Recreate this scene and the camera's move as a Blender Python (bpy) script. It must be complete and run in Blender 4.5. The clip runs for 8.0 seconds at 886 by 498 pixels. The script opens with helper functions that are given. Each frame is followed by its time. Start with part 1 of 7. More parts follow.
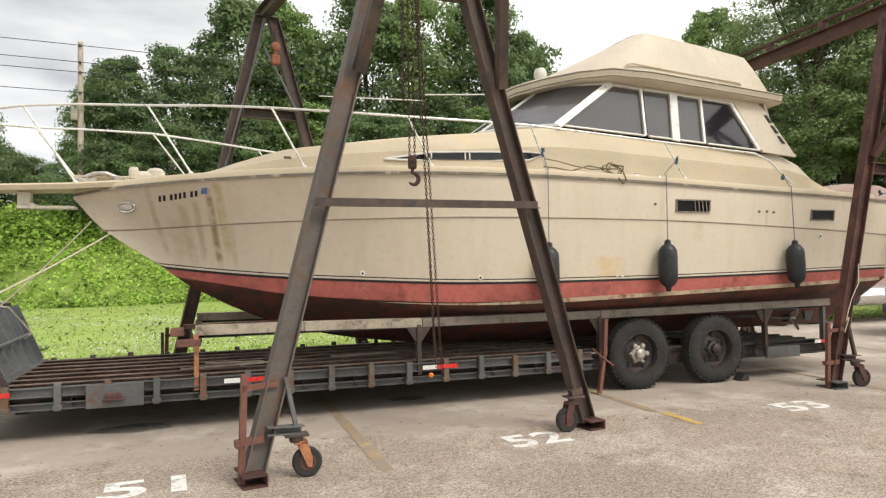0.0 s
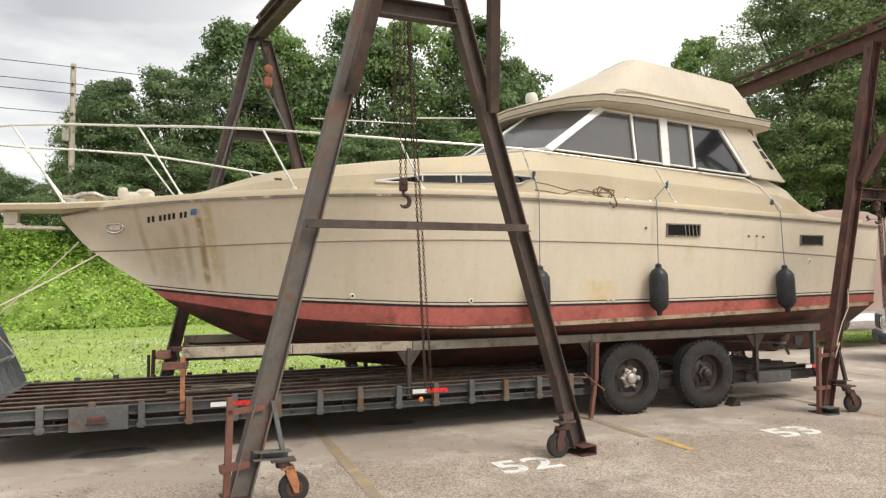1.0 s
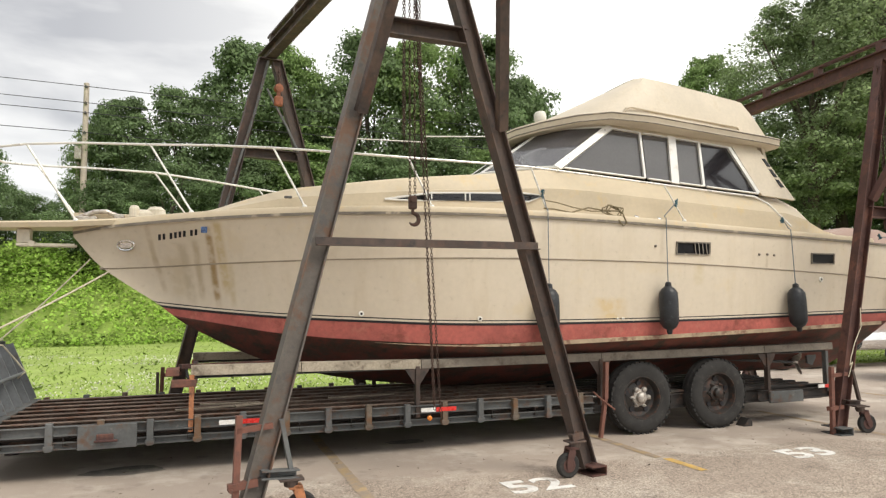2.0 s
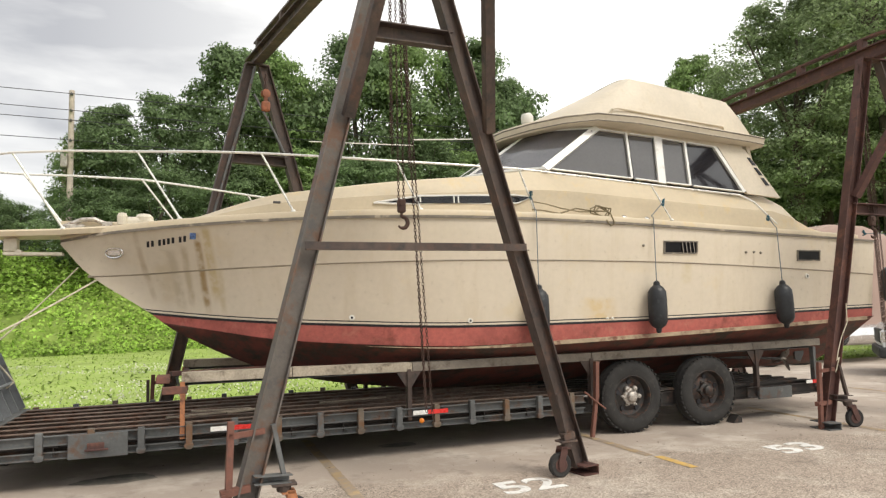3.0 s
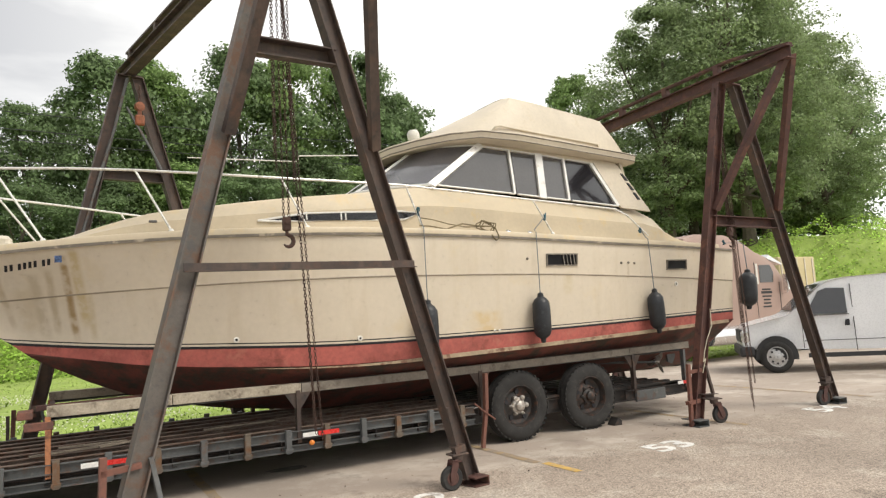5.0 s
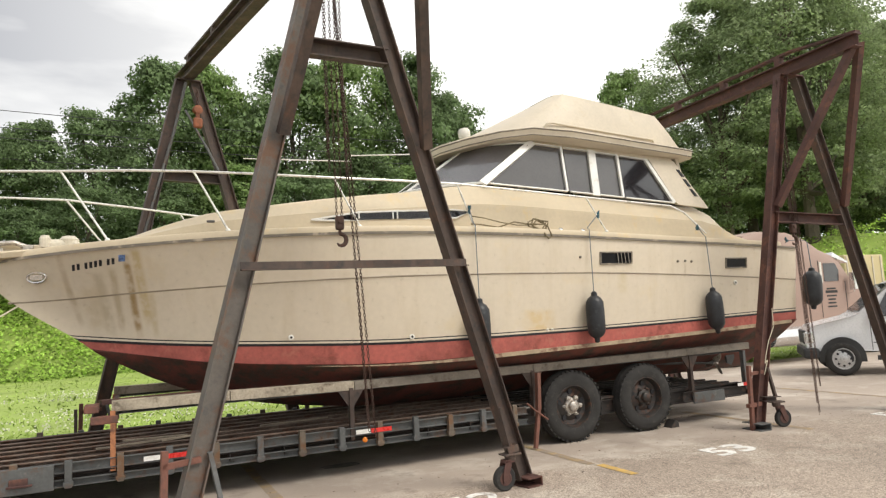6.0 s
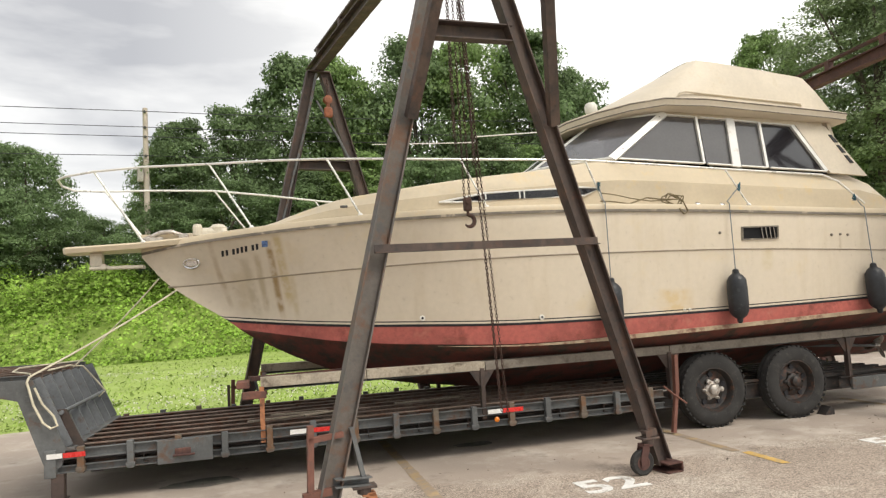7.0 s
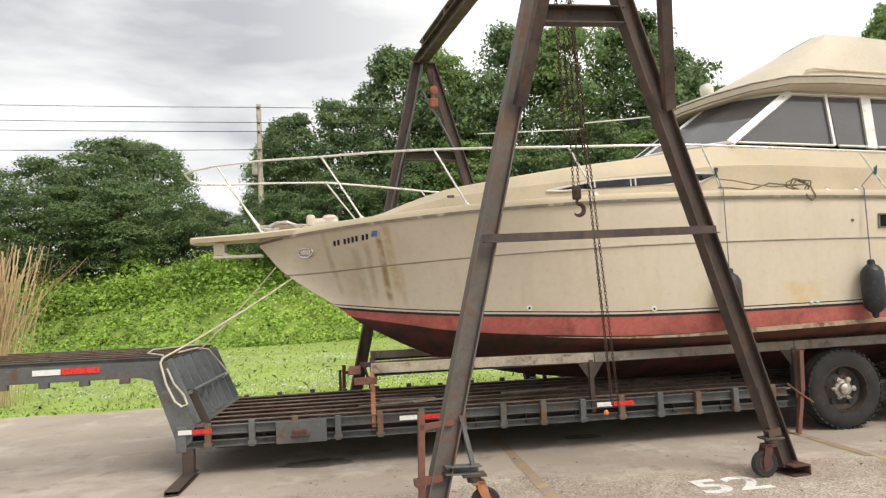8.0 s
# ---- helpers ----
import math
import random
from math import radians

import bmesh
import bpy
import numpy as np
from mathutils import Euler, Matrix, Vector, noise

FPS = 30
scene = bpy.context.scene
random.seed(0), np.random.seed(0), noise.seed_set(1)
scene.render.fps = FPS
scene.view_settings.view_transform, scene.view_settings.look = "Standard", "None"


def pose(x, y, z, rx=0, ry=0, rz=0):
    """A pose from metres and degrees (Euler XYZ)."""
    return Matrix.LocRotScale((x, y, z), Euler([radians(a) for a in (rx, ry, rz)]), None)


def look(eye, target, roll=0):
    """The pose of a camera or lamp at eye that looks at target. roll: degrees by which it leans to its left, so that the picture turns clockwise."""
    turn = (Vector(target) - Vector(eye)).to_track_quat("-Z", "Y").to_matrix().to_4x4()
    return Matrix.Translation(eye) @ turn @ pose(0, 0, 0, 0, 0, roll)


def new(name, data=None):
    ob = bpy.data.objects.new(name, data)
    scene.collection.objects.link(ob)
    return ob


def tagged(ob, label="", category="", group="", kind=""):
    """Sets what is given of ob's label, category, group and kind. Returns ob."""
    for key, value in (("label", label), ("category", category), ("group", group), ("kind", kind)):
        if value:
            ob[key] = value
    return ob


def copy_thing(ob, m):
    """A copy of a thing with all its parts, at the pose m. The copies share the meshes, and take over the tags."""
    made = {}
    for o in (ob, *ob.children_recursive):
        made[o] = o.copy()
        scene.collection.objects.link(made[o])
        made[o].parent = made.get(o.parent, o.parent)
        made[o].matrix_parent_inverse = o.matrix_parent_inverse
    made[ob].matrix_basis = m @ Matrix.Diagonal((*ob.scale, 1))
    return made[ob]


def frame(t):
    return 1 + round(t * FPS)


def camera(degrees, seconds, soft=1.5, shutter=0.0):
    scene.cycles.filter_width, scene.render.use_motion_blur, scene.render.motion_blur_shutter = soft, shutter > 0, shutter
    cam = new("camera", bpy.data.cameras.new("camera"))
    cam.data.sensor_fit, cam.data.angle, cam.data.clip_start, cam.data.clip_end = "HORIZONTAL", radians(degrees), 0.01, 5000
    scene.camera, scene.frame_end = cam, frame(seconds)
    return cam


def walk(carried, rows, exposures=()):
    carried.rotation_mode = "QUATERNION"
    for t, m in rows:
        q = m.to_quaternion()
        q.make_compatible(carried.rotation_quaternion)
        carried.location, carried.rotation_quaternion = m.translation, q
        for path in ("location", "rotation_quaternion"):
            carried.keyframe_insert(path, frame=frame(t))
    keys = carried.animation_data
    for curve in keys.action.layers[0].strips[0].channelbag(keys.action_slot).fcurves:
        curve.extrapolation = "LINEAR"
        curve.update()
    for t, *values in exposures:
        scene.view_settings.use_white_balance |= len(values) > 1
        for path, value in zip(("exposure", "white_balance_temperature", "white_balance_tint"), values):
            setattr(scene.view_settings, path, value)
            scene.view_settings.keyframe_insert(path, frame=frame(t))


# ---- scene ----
cam = camera(65.89, 8.0, soft=1.3)
PATH = [
    (0, (0.168, -0.051, 1.783), (0.8349, 1.8339, 1.8255), -0.82),
    (0.5, (0.183, -0.036, 1.772), (0.8984, 1.8295, 1.8597), -0.34),
    (1, (0.185, -0.023, 1.774), (0.8756, 1.8502, 1.8850), -0.53),
    (1.5, (0.178, -0.018, 1.780), (0.8453, 1.8616, 1.9249), -0.26),
    (3, (0.173, -0.050, 1.775), (0.8675, 1.8172, 1.9448), -1.36),
    (3.5, (0.184, -0.061, 1.782), (0.9705, 1.7702, 1.9520), -2.00),
    (4, (0.182, -0.046, 1.788), (1.1015, 1.7203, 1.9717), -2.41),
    (4.2, (0.181, -0.045, 1.793), (1.1473, 1.6955, 1.9856), -2.51),
    (5.3, (0.205, -0.088, 1.813), (1.1822, 1.6460, 2.0094), -3.56),
    (5.5, (0.208, -0.074, 1.815), (1.1676, 1.6698, 2.0100), -3.67),
    (6, (0.195, -0.044, 1.809), (1.0481, 1.7544, 2.0098), -3.09),
    (6.5, (0.183, -0.019, 1.798), (0.8532, 1.8575, 1.9753), -3.45),
    (7, (0.154, 0.019, 1.804), (0.6697, 1.9445, 1.9709), -3.41),
    (7.5, (0.119, 0.039, 1.810), (0.5005, 1.9955, 1.9725), -2.83),
    (8, (0.093, 0.055, 1.816), (0.3178, 2.0370, 1.9668), -2.80),
]
walk(cam, [(t, look(eye, target, roll)) for t, eye, target, roll in PATH])

# ---- light: a bright overcast sky, with a weak veiled sun ----
SUN_ELEV, SUN_AZ = 52.0, 150.0
world = bpy.data.worlds.new("overcast_sky")
scene.world = world
world.use_nodes = True


def build_sky():
    nt = world.node_tree
    nt.nodes.clear()
    N, L = nt.nodes.new, nt.links.new
    out, bg = N("ShaderNodeOutputWorld"), N("ShaderNodeBackground")
    sky = N("ShaderNodeTexSky")
    sky.sky_type, sky.sun_disc = "NISHITA", False
    sky.sun_elevation, sky.sun_rotation = radians(SUN_ELEV), radians(SUN_AZ)
    scale = N("ShaderNodeVectorMath")
    scale.operation = "SCALE"
    scale.inputs["Scale"].default_value = 0.10
    L(sky.outputs[0], scale.inputs[0])
    co, mp = N("ShaderNodeTexCoord"), N("ShaderNodeMapping")
    mp.inputs["Scale"].default_value = (1.6, 1.6, 6.5)
    L(co.outputs["Generated"], mp.inputs[0])
    noi = N("ShaderNodeTexNoise")
    noi.inputs["Scale"].default_value, noi.inputs["Detail"].default_value, noi.inputs["Roughness"].default_value = 1.5, 7.0, 0.5
    noi.inputs["Distortion"].default_value = 0.25
    L(mp.outputs[0], noi.inputs["Vector"])
    ramp = N("ShaderNodeValToRGB")
    ramp.color_ramp.elements[0].position, ramp.color_ramp.elements[0].color = 0.36, (0.43, 0.43, 0.44, 1)
    ramp.color_ramp.elements[1].position, ramp.color_ramp.elements[1].color = 0.62, (0.90, 0.885, 0.85, 1)
    L(noi.outputs[0], ramp.inputs[0])
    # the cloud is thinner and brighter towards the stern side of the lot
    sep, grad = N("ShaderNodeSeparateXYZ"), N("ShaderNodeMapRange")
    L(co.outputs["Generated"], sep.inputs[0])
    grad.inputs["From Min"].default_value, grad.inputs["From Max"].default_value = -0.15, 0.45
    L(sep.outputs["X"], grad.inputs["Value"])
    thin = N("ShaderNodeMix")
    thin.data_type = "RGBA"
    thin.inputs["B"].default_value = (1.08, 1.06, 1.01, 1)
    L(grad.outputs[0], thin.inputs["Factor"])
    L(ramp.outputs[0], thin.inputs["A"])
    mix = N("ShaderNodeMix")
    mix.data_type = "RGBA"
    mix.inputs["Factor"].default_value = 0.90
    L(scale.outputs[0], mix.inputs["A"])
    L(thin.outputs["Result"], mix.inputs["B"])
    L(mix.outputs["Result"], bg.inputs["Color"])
    bg.inputs["Strength"].default_value = 1.0
    L(bg.outputs[0], out.inputs[0])


build_sky()
sun = new("sun", bpy.data.lights.new("sun", "SUN"))
sun.data.energy, sun.data.angle, sun.data.color = 1.6, radians(25), (1.0, 0.93, 0.82)
az, el = radians(SUN_AZ), radians(SUN_ELEV)
sun.matrix_world = look((0, 0, 30), Vector((0, 0, 30)) - Vector((math.sin(az) * math.cos(el), math.cos(az) * math.cos(el), math.sin(el))))
scene.view_settings.exposure = 0.50

# ---- materials ----
def material(name, base, rough=0.7, metal=0.0, vary=0.25, big=1.2, fine=30.0, bump=0.15, second=None, mask=(0.5, 0.62), spec=0.4,
             third=None, mask3=(0.55, 0.7), streak=None, coat=0.0, per_object=0.0, per_island=0.0, bump_scale=None):
    """Base colour varied at two scales; 'second' and 'third' are stains or rust laid over it in patches of their own."""
    m = bpy.data.materials.new(name)
    m.use_nodes = True
    nt = m.node_tree
    N, L = nt.nodes.new, nt.links.new
    b = nt.nodes["Principled BSDF"]
    b.inputs["Roughness"].default_value, b.inputs["Metallic"].default_value = rough, metal
    b.inputs["Specular IOR Level"].default_value, b.inputs["Coat Weight"].default_value = spec, coat
    co = N("ShaderNodeTexCoord")
    geo = N("ShaderNodeNewGeometry")
    pos = geo.outputs["Position"]

    def tex(scale, detail=5.0, rough_=0.6, vec=None):
        n = N("ShaderNodeTexNoise")
        n.inputs["Scale"].default_value, n.inputs["Detail"].default_value, n.inputs["Roughness"].default_value = scale, detail, rough_
        L(vec or pos, n.inputs["Vector"])
        return n.outputs[0]

    def rng(v, a, b2, lo, hi):
        r = N("ShaderNodeMapRange")
        for k, x in zip(("From Min", "From Max", "To Min", "To Max"), (a, b2, lo, hi)):
            r.inputs[k].default_value = x
        L(v, r.inputs["Value"])
        return r.outputs[0]

    def mixc(f, a, c):
        x = N("ShaderNodeMix")
        x.data_type = "RGBA"
        L(f, x.inputs["Factor"])
        for k, v in (("A", a), ("B", c)):
            if isinstance(v, tuple):
                x.inputs[k].default_value = (*v[:3], 1)
            else:
                L(v, x.inputs[k])
        return x.outputs["Result"]

    def times(v, f):
        x = N("ShaderNodeVectorMath")
        x.operation = "SCALE"
        L(f, x.inputs["Scale"])
        if isinstance(v, tuple):
            x.inputs[0].default_value = v
        else:
            L(v, x.inputs[0])
        return x.outputs[0]

    bigv, finev = tex(big), tex(fine, 3.0)
    col = times(tuple(base), rng(bigv, 0.3, 0.7, 1 - vary, 1 + vary))
    col = times(col, rng(finev, 0.3, 0.7, 1 - vary * 0.6, 1 + vary * 0.6))
    if second:
        col = mixc(rng(tex(big * 2.3, 8.0, 0.7), *mask, 0, 1), col, second)
    if third:
        col = mixc(rng(tex(big * 5.1, 6.0, 0.65), *mask3, 0, 1), col, third)
    if streak:  # (colour, amount): runs of dirt down an upright face
        mp = N("ShaderNodeMapping")
        mp.inputs["Scale"].default_value = (5.5, 5.5, 0.35)
        L(pos, mp.inputs[0])
        col = mixc(rng(tex(1.0, 6.0, 0.6, mp.outputs[0]), 0.52, 0.8, 0, streak[1]), col, streak[0])
    if per_object:
        oi = N("ShaderNodeObjectInfo")
        col = times(col, rng(oi.outputs["Random"], 0, 1, 1 - per_object, 1 + per_object))
    if per_island:
        col = times(col, rng(geo.outputs["Random Per Island"], 0, 1, 1 - per_island, 1 + per_island))
    L(col, b.inputs["Base Color"])
    L(rng(finev, 0.3, 0.7, max(0.02, rough - 0.12), min(1.0, rough + 0.12)), b.inputs["Roughness"])
    if bump:
        bp = N("ShaderNodeBump")
        bp.inputs["Strength"].default_value, bp.inputs["Distance"].default_value = bump, 0.01
        L(tex(bump_scale or fine * 1.7, 4.0), bp.inputs["Height"])
        L(bp.outputs[0], b.inputs["Normal"])
    return m


def glass_dark(name, tint=(0.03, 0.035, 0.04), rough=0.04):
    m = material(name, tint, rough, vary=0.1, bump=0.0, spec=0.7, coat=0.6)
    b = m.node_tree.nodes["Principled BSDF"]
    b.inputs["Transmission Weight"].default_value, b.inputs["IOR"].default_value = 0.25, 1.5
    return m


M_GEL = material("aged_gelcoat", (0.66, 0.58, 0.465), 0.38, vary=0.05, big=0.7, fine=14, bump=0.03, second=(0.66, 0.55, 0.37), mask=(0.58, 0.8), streak=((0.50, 0.40, 0.25), 0.34), spec=0.45)
M_DECK = material("sun_yellowed_deck", (0.56, 0.475, 0.345), 0.5, vary=0.07, big=1.1, fine=18, bump=0.05, second=(0.62, 0.47, 0.24), mask=(0.56, 0.76), spec=0.35)
M_FLY = material("weathered_flybridge_gelcoat", (0.60, 0.53, 0.425), 0.5, vary=0.08, big=1.4, fine=22, bump=0.05, second=(0.50, 0.41, 0.27), mask=(0.58, 0.8), spec=0.35)
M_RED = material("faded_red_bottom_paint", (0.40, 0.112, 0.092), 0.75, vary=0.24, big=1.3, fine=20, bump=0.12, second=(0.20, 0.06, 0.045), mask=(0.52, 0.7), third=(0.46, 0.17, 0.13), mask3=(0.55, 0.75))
# below the chine: a darker maroon than the band, with near-black patches
M_KEEL = material("dark_maroon_bottom_paint", (0.15, 0.05, 0.038), 0.8, vary=0.35, big=1.3, fine=20, bump=0.15, second=(0.06, 0.045, 0.035), mask=(0.45, 0.6))
M_BLACK = material("black_stripe", (0.018, 0.018, 0.022), 0.5, vary=0.2, bump=0.02)
M_WHITE = material("white_stripe", (0.72, 0.70, 0.64), 0.5, vary=0.08, bump=0.02)
M_RUB = material("grey_rub_rail", (0.17, 0.148, 0.12), 0.55, vary=0.25, big=3, bump=0.08, second=(0.40, 0.34, 0.26), mask=(0.54, 0.64))
M_LEDGE = material("darker_tint_hull_ledge", (0.40, 0.345, 0.27), 0.55, vary=0.2, big=3, bump=0.04)
M_STEEL_RAIL = material("stainless_tube", (0.78, 0.77, 0.73), 0.32, metal=0.45, vary=0.05, big=0.6, fine=6, bump=0.0)
M_ALU = material("white_aluminium_frame", (0.72, 0.71, 0.68), 0.4, metal=0.25, vary=0.08, bump=0.03, second=(0.42, 0.38, 0.32), mask=(0.62, 0.75))
# tinted glass, its base greyed to imitate the sky's reflection
M_GLASS = glass_dark("sky_grey_tinted_glass", (0.105, 0.10, 0.10))
M_GLASS_W = glass_dark("pale_covered_windshield_glass", (0.17, 0.165, 0.18))
M_GLASS2 = glass_dark("black_tinted_glass", (0.02, 0.02, 0.024))
M_RUST = material("rusted_brown_steel", (0.074, 0.054, 0.046), 0.66, metal=0.1, vary=0.3, big=1.6, fine=26, bump=0.25, second=(0.13, 0.072, 0.05), mask=(0.53, 0.69), third=(0.05, 0.042, 0.04), mask3=(0.52, 0.66), streak=((0.22, 0.15, 0.11), 0.5))
M_RUST_RED = material("red_brown_rusted_steel", (0.088, 0.043, 0.036), 0.65, metal=0.05, vary=0.3, big=1.6, fine=26, bump=0.25, second=(0.17, 0.075, 0.05), mask=(0.52, 0.68), third=(0.06, 0.03, 0.028), mask3=(0.54, 0.68))
M_GREYSTEEL = material("grey_painted_steel_with_rust", (0.108, 0.112, 0.112), 0.66, metal=0.0, vary=0.25, big=1.8, fine=28, bump=0.2, second=(0.12, 0.07, 0.045), mask=(0.53, 0.66), third=(0.17, 0.165, 0.155), mask3=(0.6, 0.72))
# base darkened to deepen the shade under the trailer; rust patches on top
M_DARKSTEEL = material("shade_darkened_steel", (0.03, 0.026, 0.024), 0.7, metal=0.0, vary=0.3, big=2, fine=30, bump=0.25, second=(0.085, 0.05, 0.035), mask=(0.52, 0.65))
M_ORANGE = material("orange_rusted_post", (0.40, 0.17, 0.08), 0.7, vary=0.25, big=4, fine=30, bump=0.25, second=(0.15, 0.07, 0.045), mask=(0.52, 0.66))
M_CHAIN = material("rusty_chain", (0.075, 0.042, 0.032), 0.7, metal=0.1, vary=0.35, big=6, fine=40, bump=0.2)
M_TYRE = material("worn_black_rubber", (0.028, 0.027, 0.026), 0.8, vary=0.3, big=5, fine=40, bump=0.25, second=(0.06, 0.055, 0.05), mask=(0.55, 0.7))
M_RIM = material("dirty_steel_rim", (0.045, 0.042, 0.04), 0.5, metal=0.4, vary=0.3, big=6, fine=30, bump=0.15, second=(0.12, 0.06, 0.04), mask=(0.5, 0.65))
M_HUB = material("pale_hub_metal", (0.45, 0.42, 0.38), 0.45, metal=0.5, vary=0.25, big=12, fine=40, bump=0.15, second=(0.2, 0.12, 0.08), mask=(0.52, 0.65))
M_CARPET = material("weathered_bunk_board", (0.40, 0.35, 0.275), 0.95, vary=0.3, big=3, fine=45, bump=0.6, second=(0.15, 0.12, 0.09), mask=(0.52, 0.66))
M_BUNKWOOD = material("grey_weathered_timber", (0.21, 0.185, 0.155), 0.9, vary=0.25, big=2, fine=30, bump=0.4, second=(0.11, 0.09, 0.07), mask=(0.52, 0.66))
M_REFL_R = material("red_reflector_tape", (0.62, 0.03, 0.025), 0.3, vary=0.1, bump=0.05, spec=0.6)
M_REFL_W = material("white_reflector_tape", (0.78, 0.77, 0.74), 0.3, vary=0.08, bump=0.05, spec=0.6)
M_AMBER = material("amber_lens", (0.75, 0.22, 0.02), 0.25, vary=0.1, bump=0.0, spec=0.6)
M_FENDER = material("black_vinyl_fender", (0.022, 0.024, 0.028), 0.45, vary=0.25, big=5, fine=20, bump=0.1, second=(0.06, 0.065, 0.07), mask=(0.6, 0.75))
M_ROPE = material("pale_nylon_rope", (0.60, 0.55, 0.42), 0.9, vary=0.2, big=6, fine=60, bump=0.5)
M_ROPE_D = material("weathered_brown_rope", (0.22, 0.18, 0.11), 0.9, vary=0.25, big=6, fine=60, bump=0.5)
M_ROPE_B = material("blue_grey_rope", (0.14, 0.17, 0.20), 0.9, vary=0.2, big=6, fine=60, bump=0.4)
M_TEAL = material("teal_rope_knot", (0.05, 0.13, 0.17), 0.85, vary=0.25, big=8, fine=60, bump=0.5)
M_PLASTIC = material("cream_plastic", (0.62, 0.57, 0.47), 0.5, vary=0.12, big=4, bump=0.05)
M_WOODPOLE = material("weathered_pole_wood", (0.50, 0.43, 0.37), 0.9, vary=0.2, big=1, fine=12, bump=0.4, streak=((0.16, 0.12, 0.1), 0.6))
M_WIRE = material("black_cable", (0.06, 0.06, 0.065), 0.6, vary=0.1, bump=0.0)
M_VAN = material("white_van_paint", (0.74, 0.75, 0.77), 0.3, vary=0.04, big=1.5, bump=0.0, spec=0.5, coat=0.4)
M_VANTRIM = material("dark_grey_bumper_plastic", (0.035, 0.036, 0.038), 0.6, vary=0.2, bump=0.1)
M_TRUCK = material("dusty_pink_truck_paint", (0.37, 0.26, 0.215), 0.5, vary=0.08, big=1.2, bump=0.02, spec=0.45)
M_CHROME = material("bright_metal", (0.75, 0.75, 0.75), 0.18, metal=0.9, vary=0.1, bump=0.0)
M_ALLOY = material("alloy_wheel", (0.55, 0.55, 0.55), 0.35, metal=0.5, vary=0.15, bump=0.0)


def add_runs(m, runs):
    """Rust and exhaust stains of their own shape: (x at the top, top z, bottom z, slant, width, colour, strength)."""
    nt = m.node_tree
    N, L = nt.nodes.new, nt.links.new
    b = nt.nodes["Principled BSDF"]
    col = b.inputs["Base Color"].links[0].from_socket
    g, sep, noi = N("ShaderNodeNewGeometry"), N("ShaderNodeSeparateXYZ"), N("ShaderNodeTexNoise")
    L(g.outputs["Position"], sep.inputs[0])
    L(g.outputs["Position"], noi.inputs["Vector"])
    noi.inputs["Scale"].default_value, noi.inputs["Detail"].default_value = 9.0, 5.0

    def math_(op, a, c=None):
        n = N("ShaderNodeMath")
        n.operation = op
        for k, v in ((0, a), (1, c)):
            if v is None:
                continue
            if isinstance(v, (int, float)):
                n.inputs[k].default_value = v
            else:
                L(v, n.inputs[k])
        return n.outputs[0]

    def rng(v, a, c, lo, hi):
        r = N("ShaderNodeMapRange")
        r.interpolation_type = "SMOOTHSTEP"
        for k, x in zip(("From Min", "From Max", "To Min", "To Max"), (a, c, lo, hi)):
            r.inputs[k].default_value = x
        L(v, r.inputs["Value"])
        return r.outputs[0]
    for x0, za, zb, slant, w, c, amt in runs:
        mid = math_("ADD", math_("MULTIPLY", math_("SUBTRACT", za, sep.outputs["Z"]), slant), x0)
        d = math_("ABSOLUTE", math_("SUBTRACT", sep.outputs["X"], mid))
        f = rng(d, w * 0.15, w, amt, 0.0)
        f = math_("MULTIPLY", f, rng(sep.outputs["Z"], zb, zb + 0.25 * (za - zb), 0.0, 1.0))
        f = math_("MULTIPLY", f, rng(sep.outputs["Z"], za - 0.06, za + 0.02, 1.0, 0.0))
        f = math_("MULTIPLY", f, rng(noi.outputs[0], 0.3, 0.6, 0.35, 1.0))
        mx = N("ShaderNodeMix")
        mx.data_type = "RGBA"
        L(f, mx.inputs["Factor"])
        L(col, mx.inputs["A"])
        mx.inputs["B"].default_value = (*c, 1)
        col = mx.outputs["Result"]
    L(col, b.inputs["Base Color"])


add_runs(M_GEL, [(0.24, 2.72, 1.70, 0.17, 0.06, (0.30, 0.19, 0.07), 0.9), (0.33, 2.78, 1.85, 0.20, 0.08, (0.46, 0.34, 0.13), 0.7), (0.10, 2.58, 1.8, 0.16, 0.06, (0.40, 0.31, 0.18), 0.6), (-0.05, 2.55, 1.75, 0.2, 0.09, (0.44, 0.36, 0.24), 0.6), (0.52, 2.3, 1.72, 0.1, 0.05, (0.48, 0.38, 0.2), 0.5),
                 (-0.45, 2.75, 2.1, 0.25, 0.05, (0.42, 0.32, 0.2), 0.5), (-0.15, 2.4, 1.85, 0.2, 0.16, (0.55, 0.45, 0.3), 0.5), (-0.36, 2.4, 1.9, 0.3, 0.05, (0.45, 0.36, 0.24), 0.5),
                 (5.28, 1.86, 1.52, 0.1, 0.34, (0.60, 0.42, 0.16), 0.55), (6.72, 2.36, 2.0, 0.0, 0.12, (0.55, 0.45, 0.25), 0.5), (7.93, 2.46, 2.2, 0.0, 0.03, (0.45, 0.36, 0.24), 0.5)])
# ---- mesh kit ----
def part(name, bm, mat, parent=None, label="", smooth=False):
    me = bpy.data.meshes.new(name)
    bmesh.ops.recalc_face_normals(bm, faces=bm.faces)
    bm.to_mesh(me)
    bm.free()
    for m in (mat if isinstance(mat, (list, tuple)) else [mat]):
        me.materials.append(m)
    if smooth:
        me.polygons.foreach_set("use_smooth", [True] * len(me.polygons))
        me.set_sharp_from_angle(angle=radians(40))
    ob = new(name, me)
    if parent:
        ob.parent = parent
    if label:
        tagged(ob, label)
    return ob


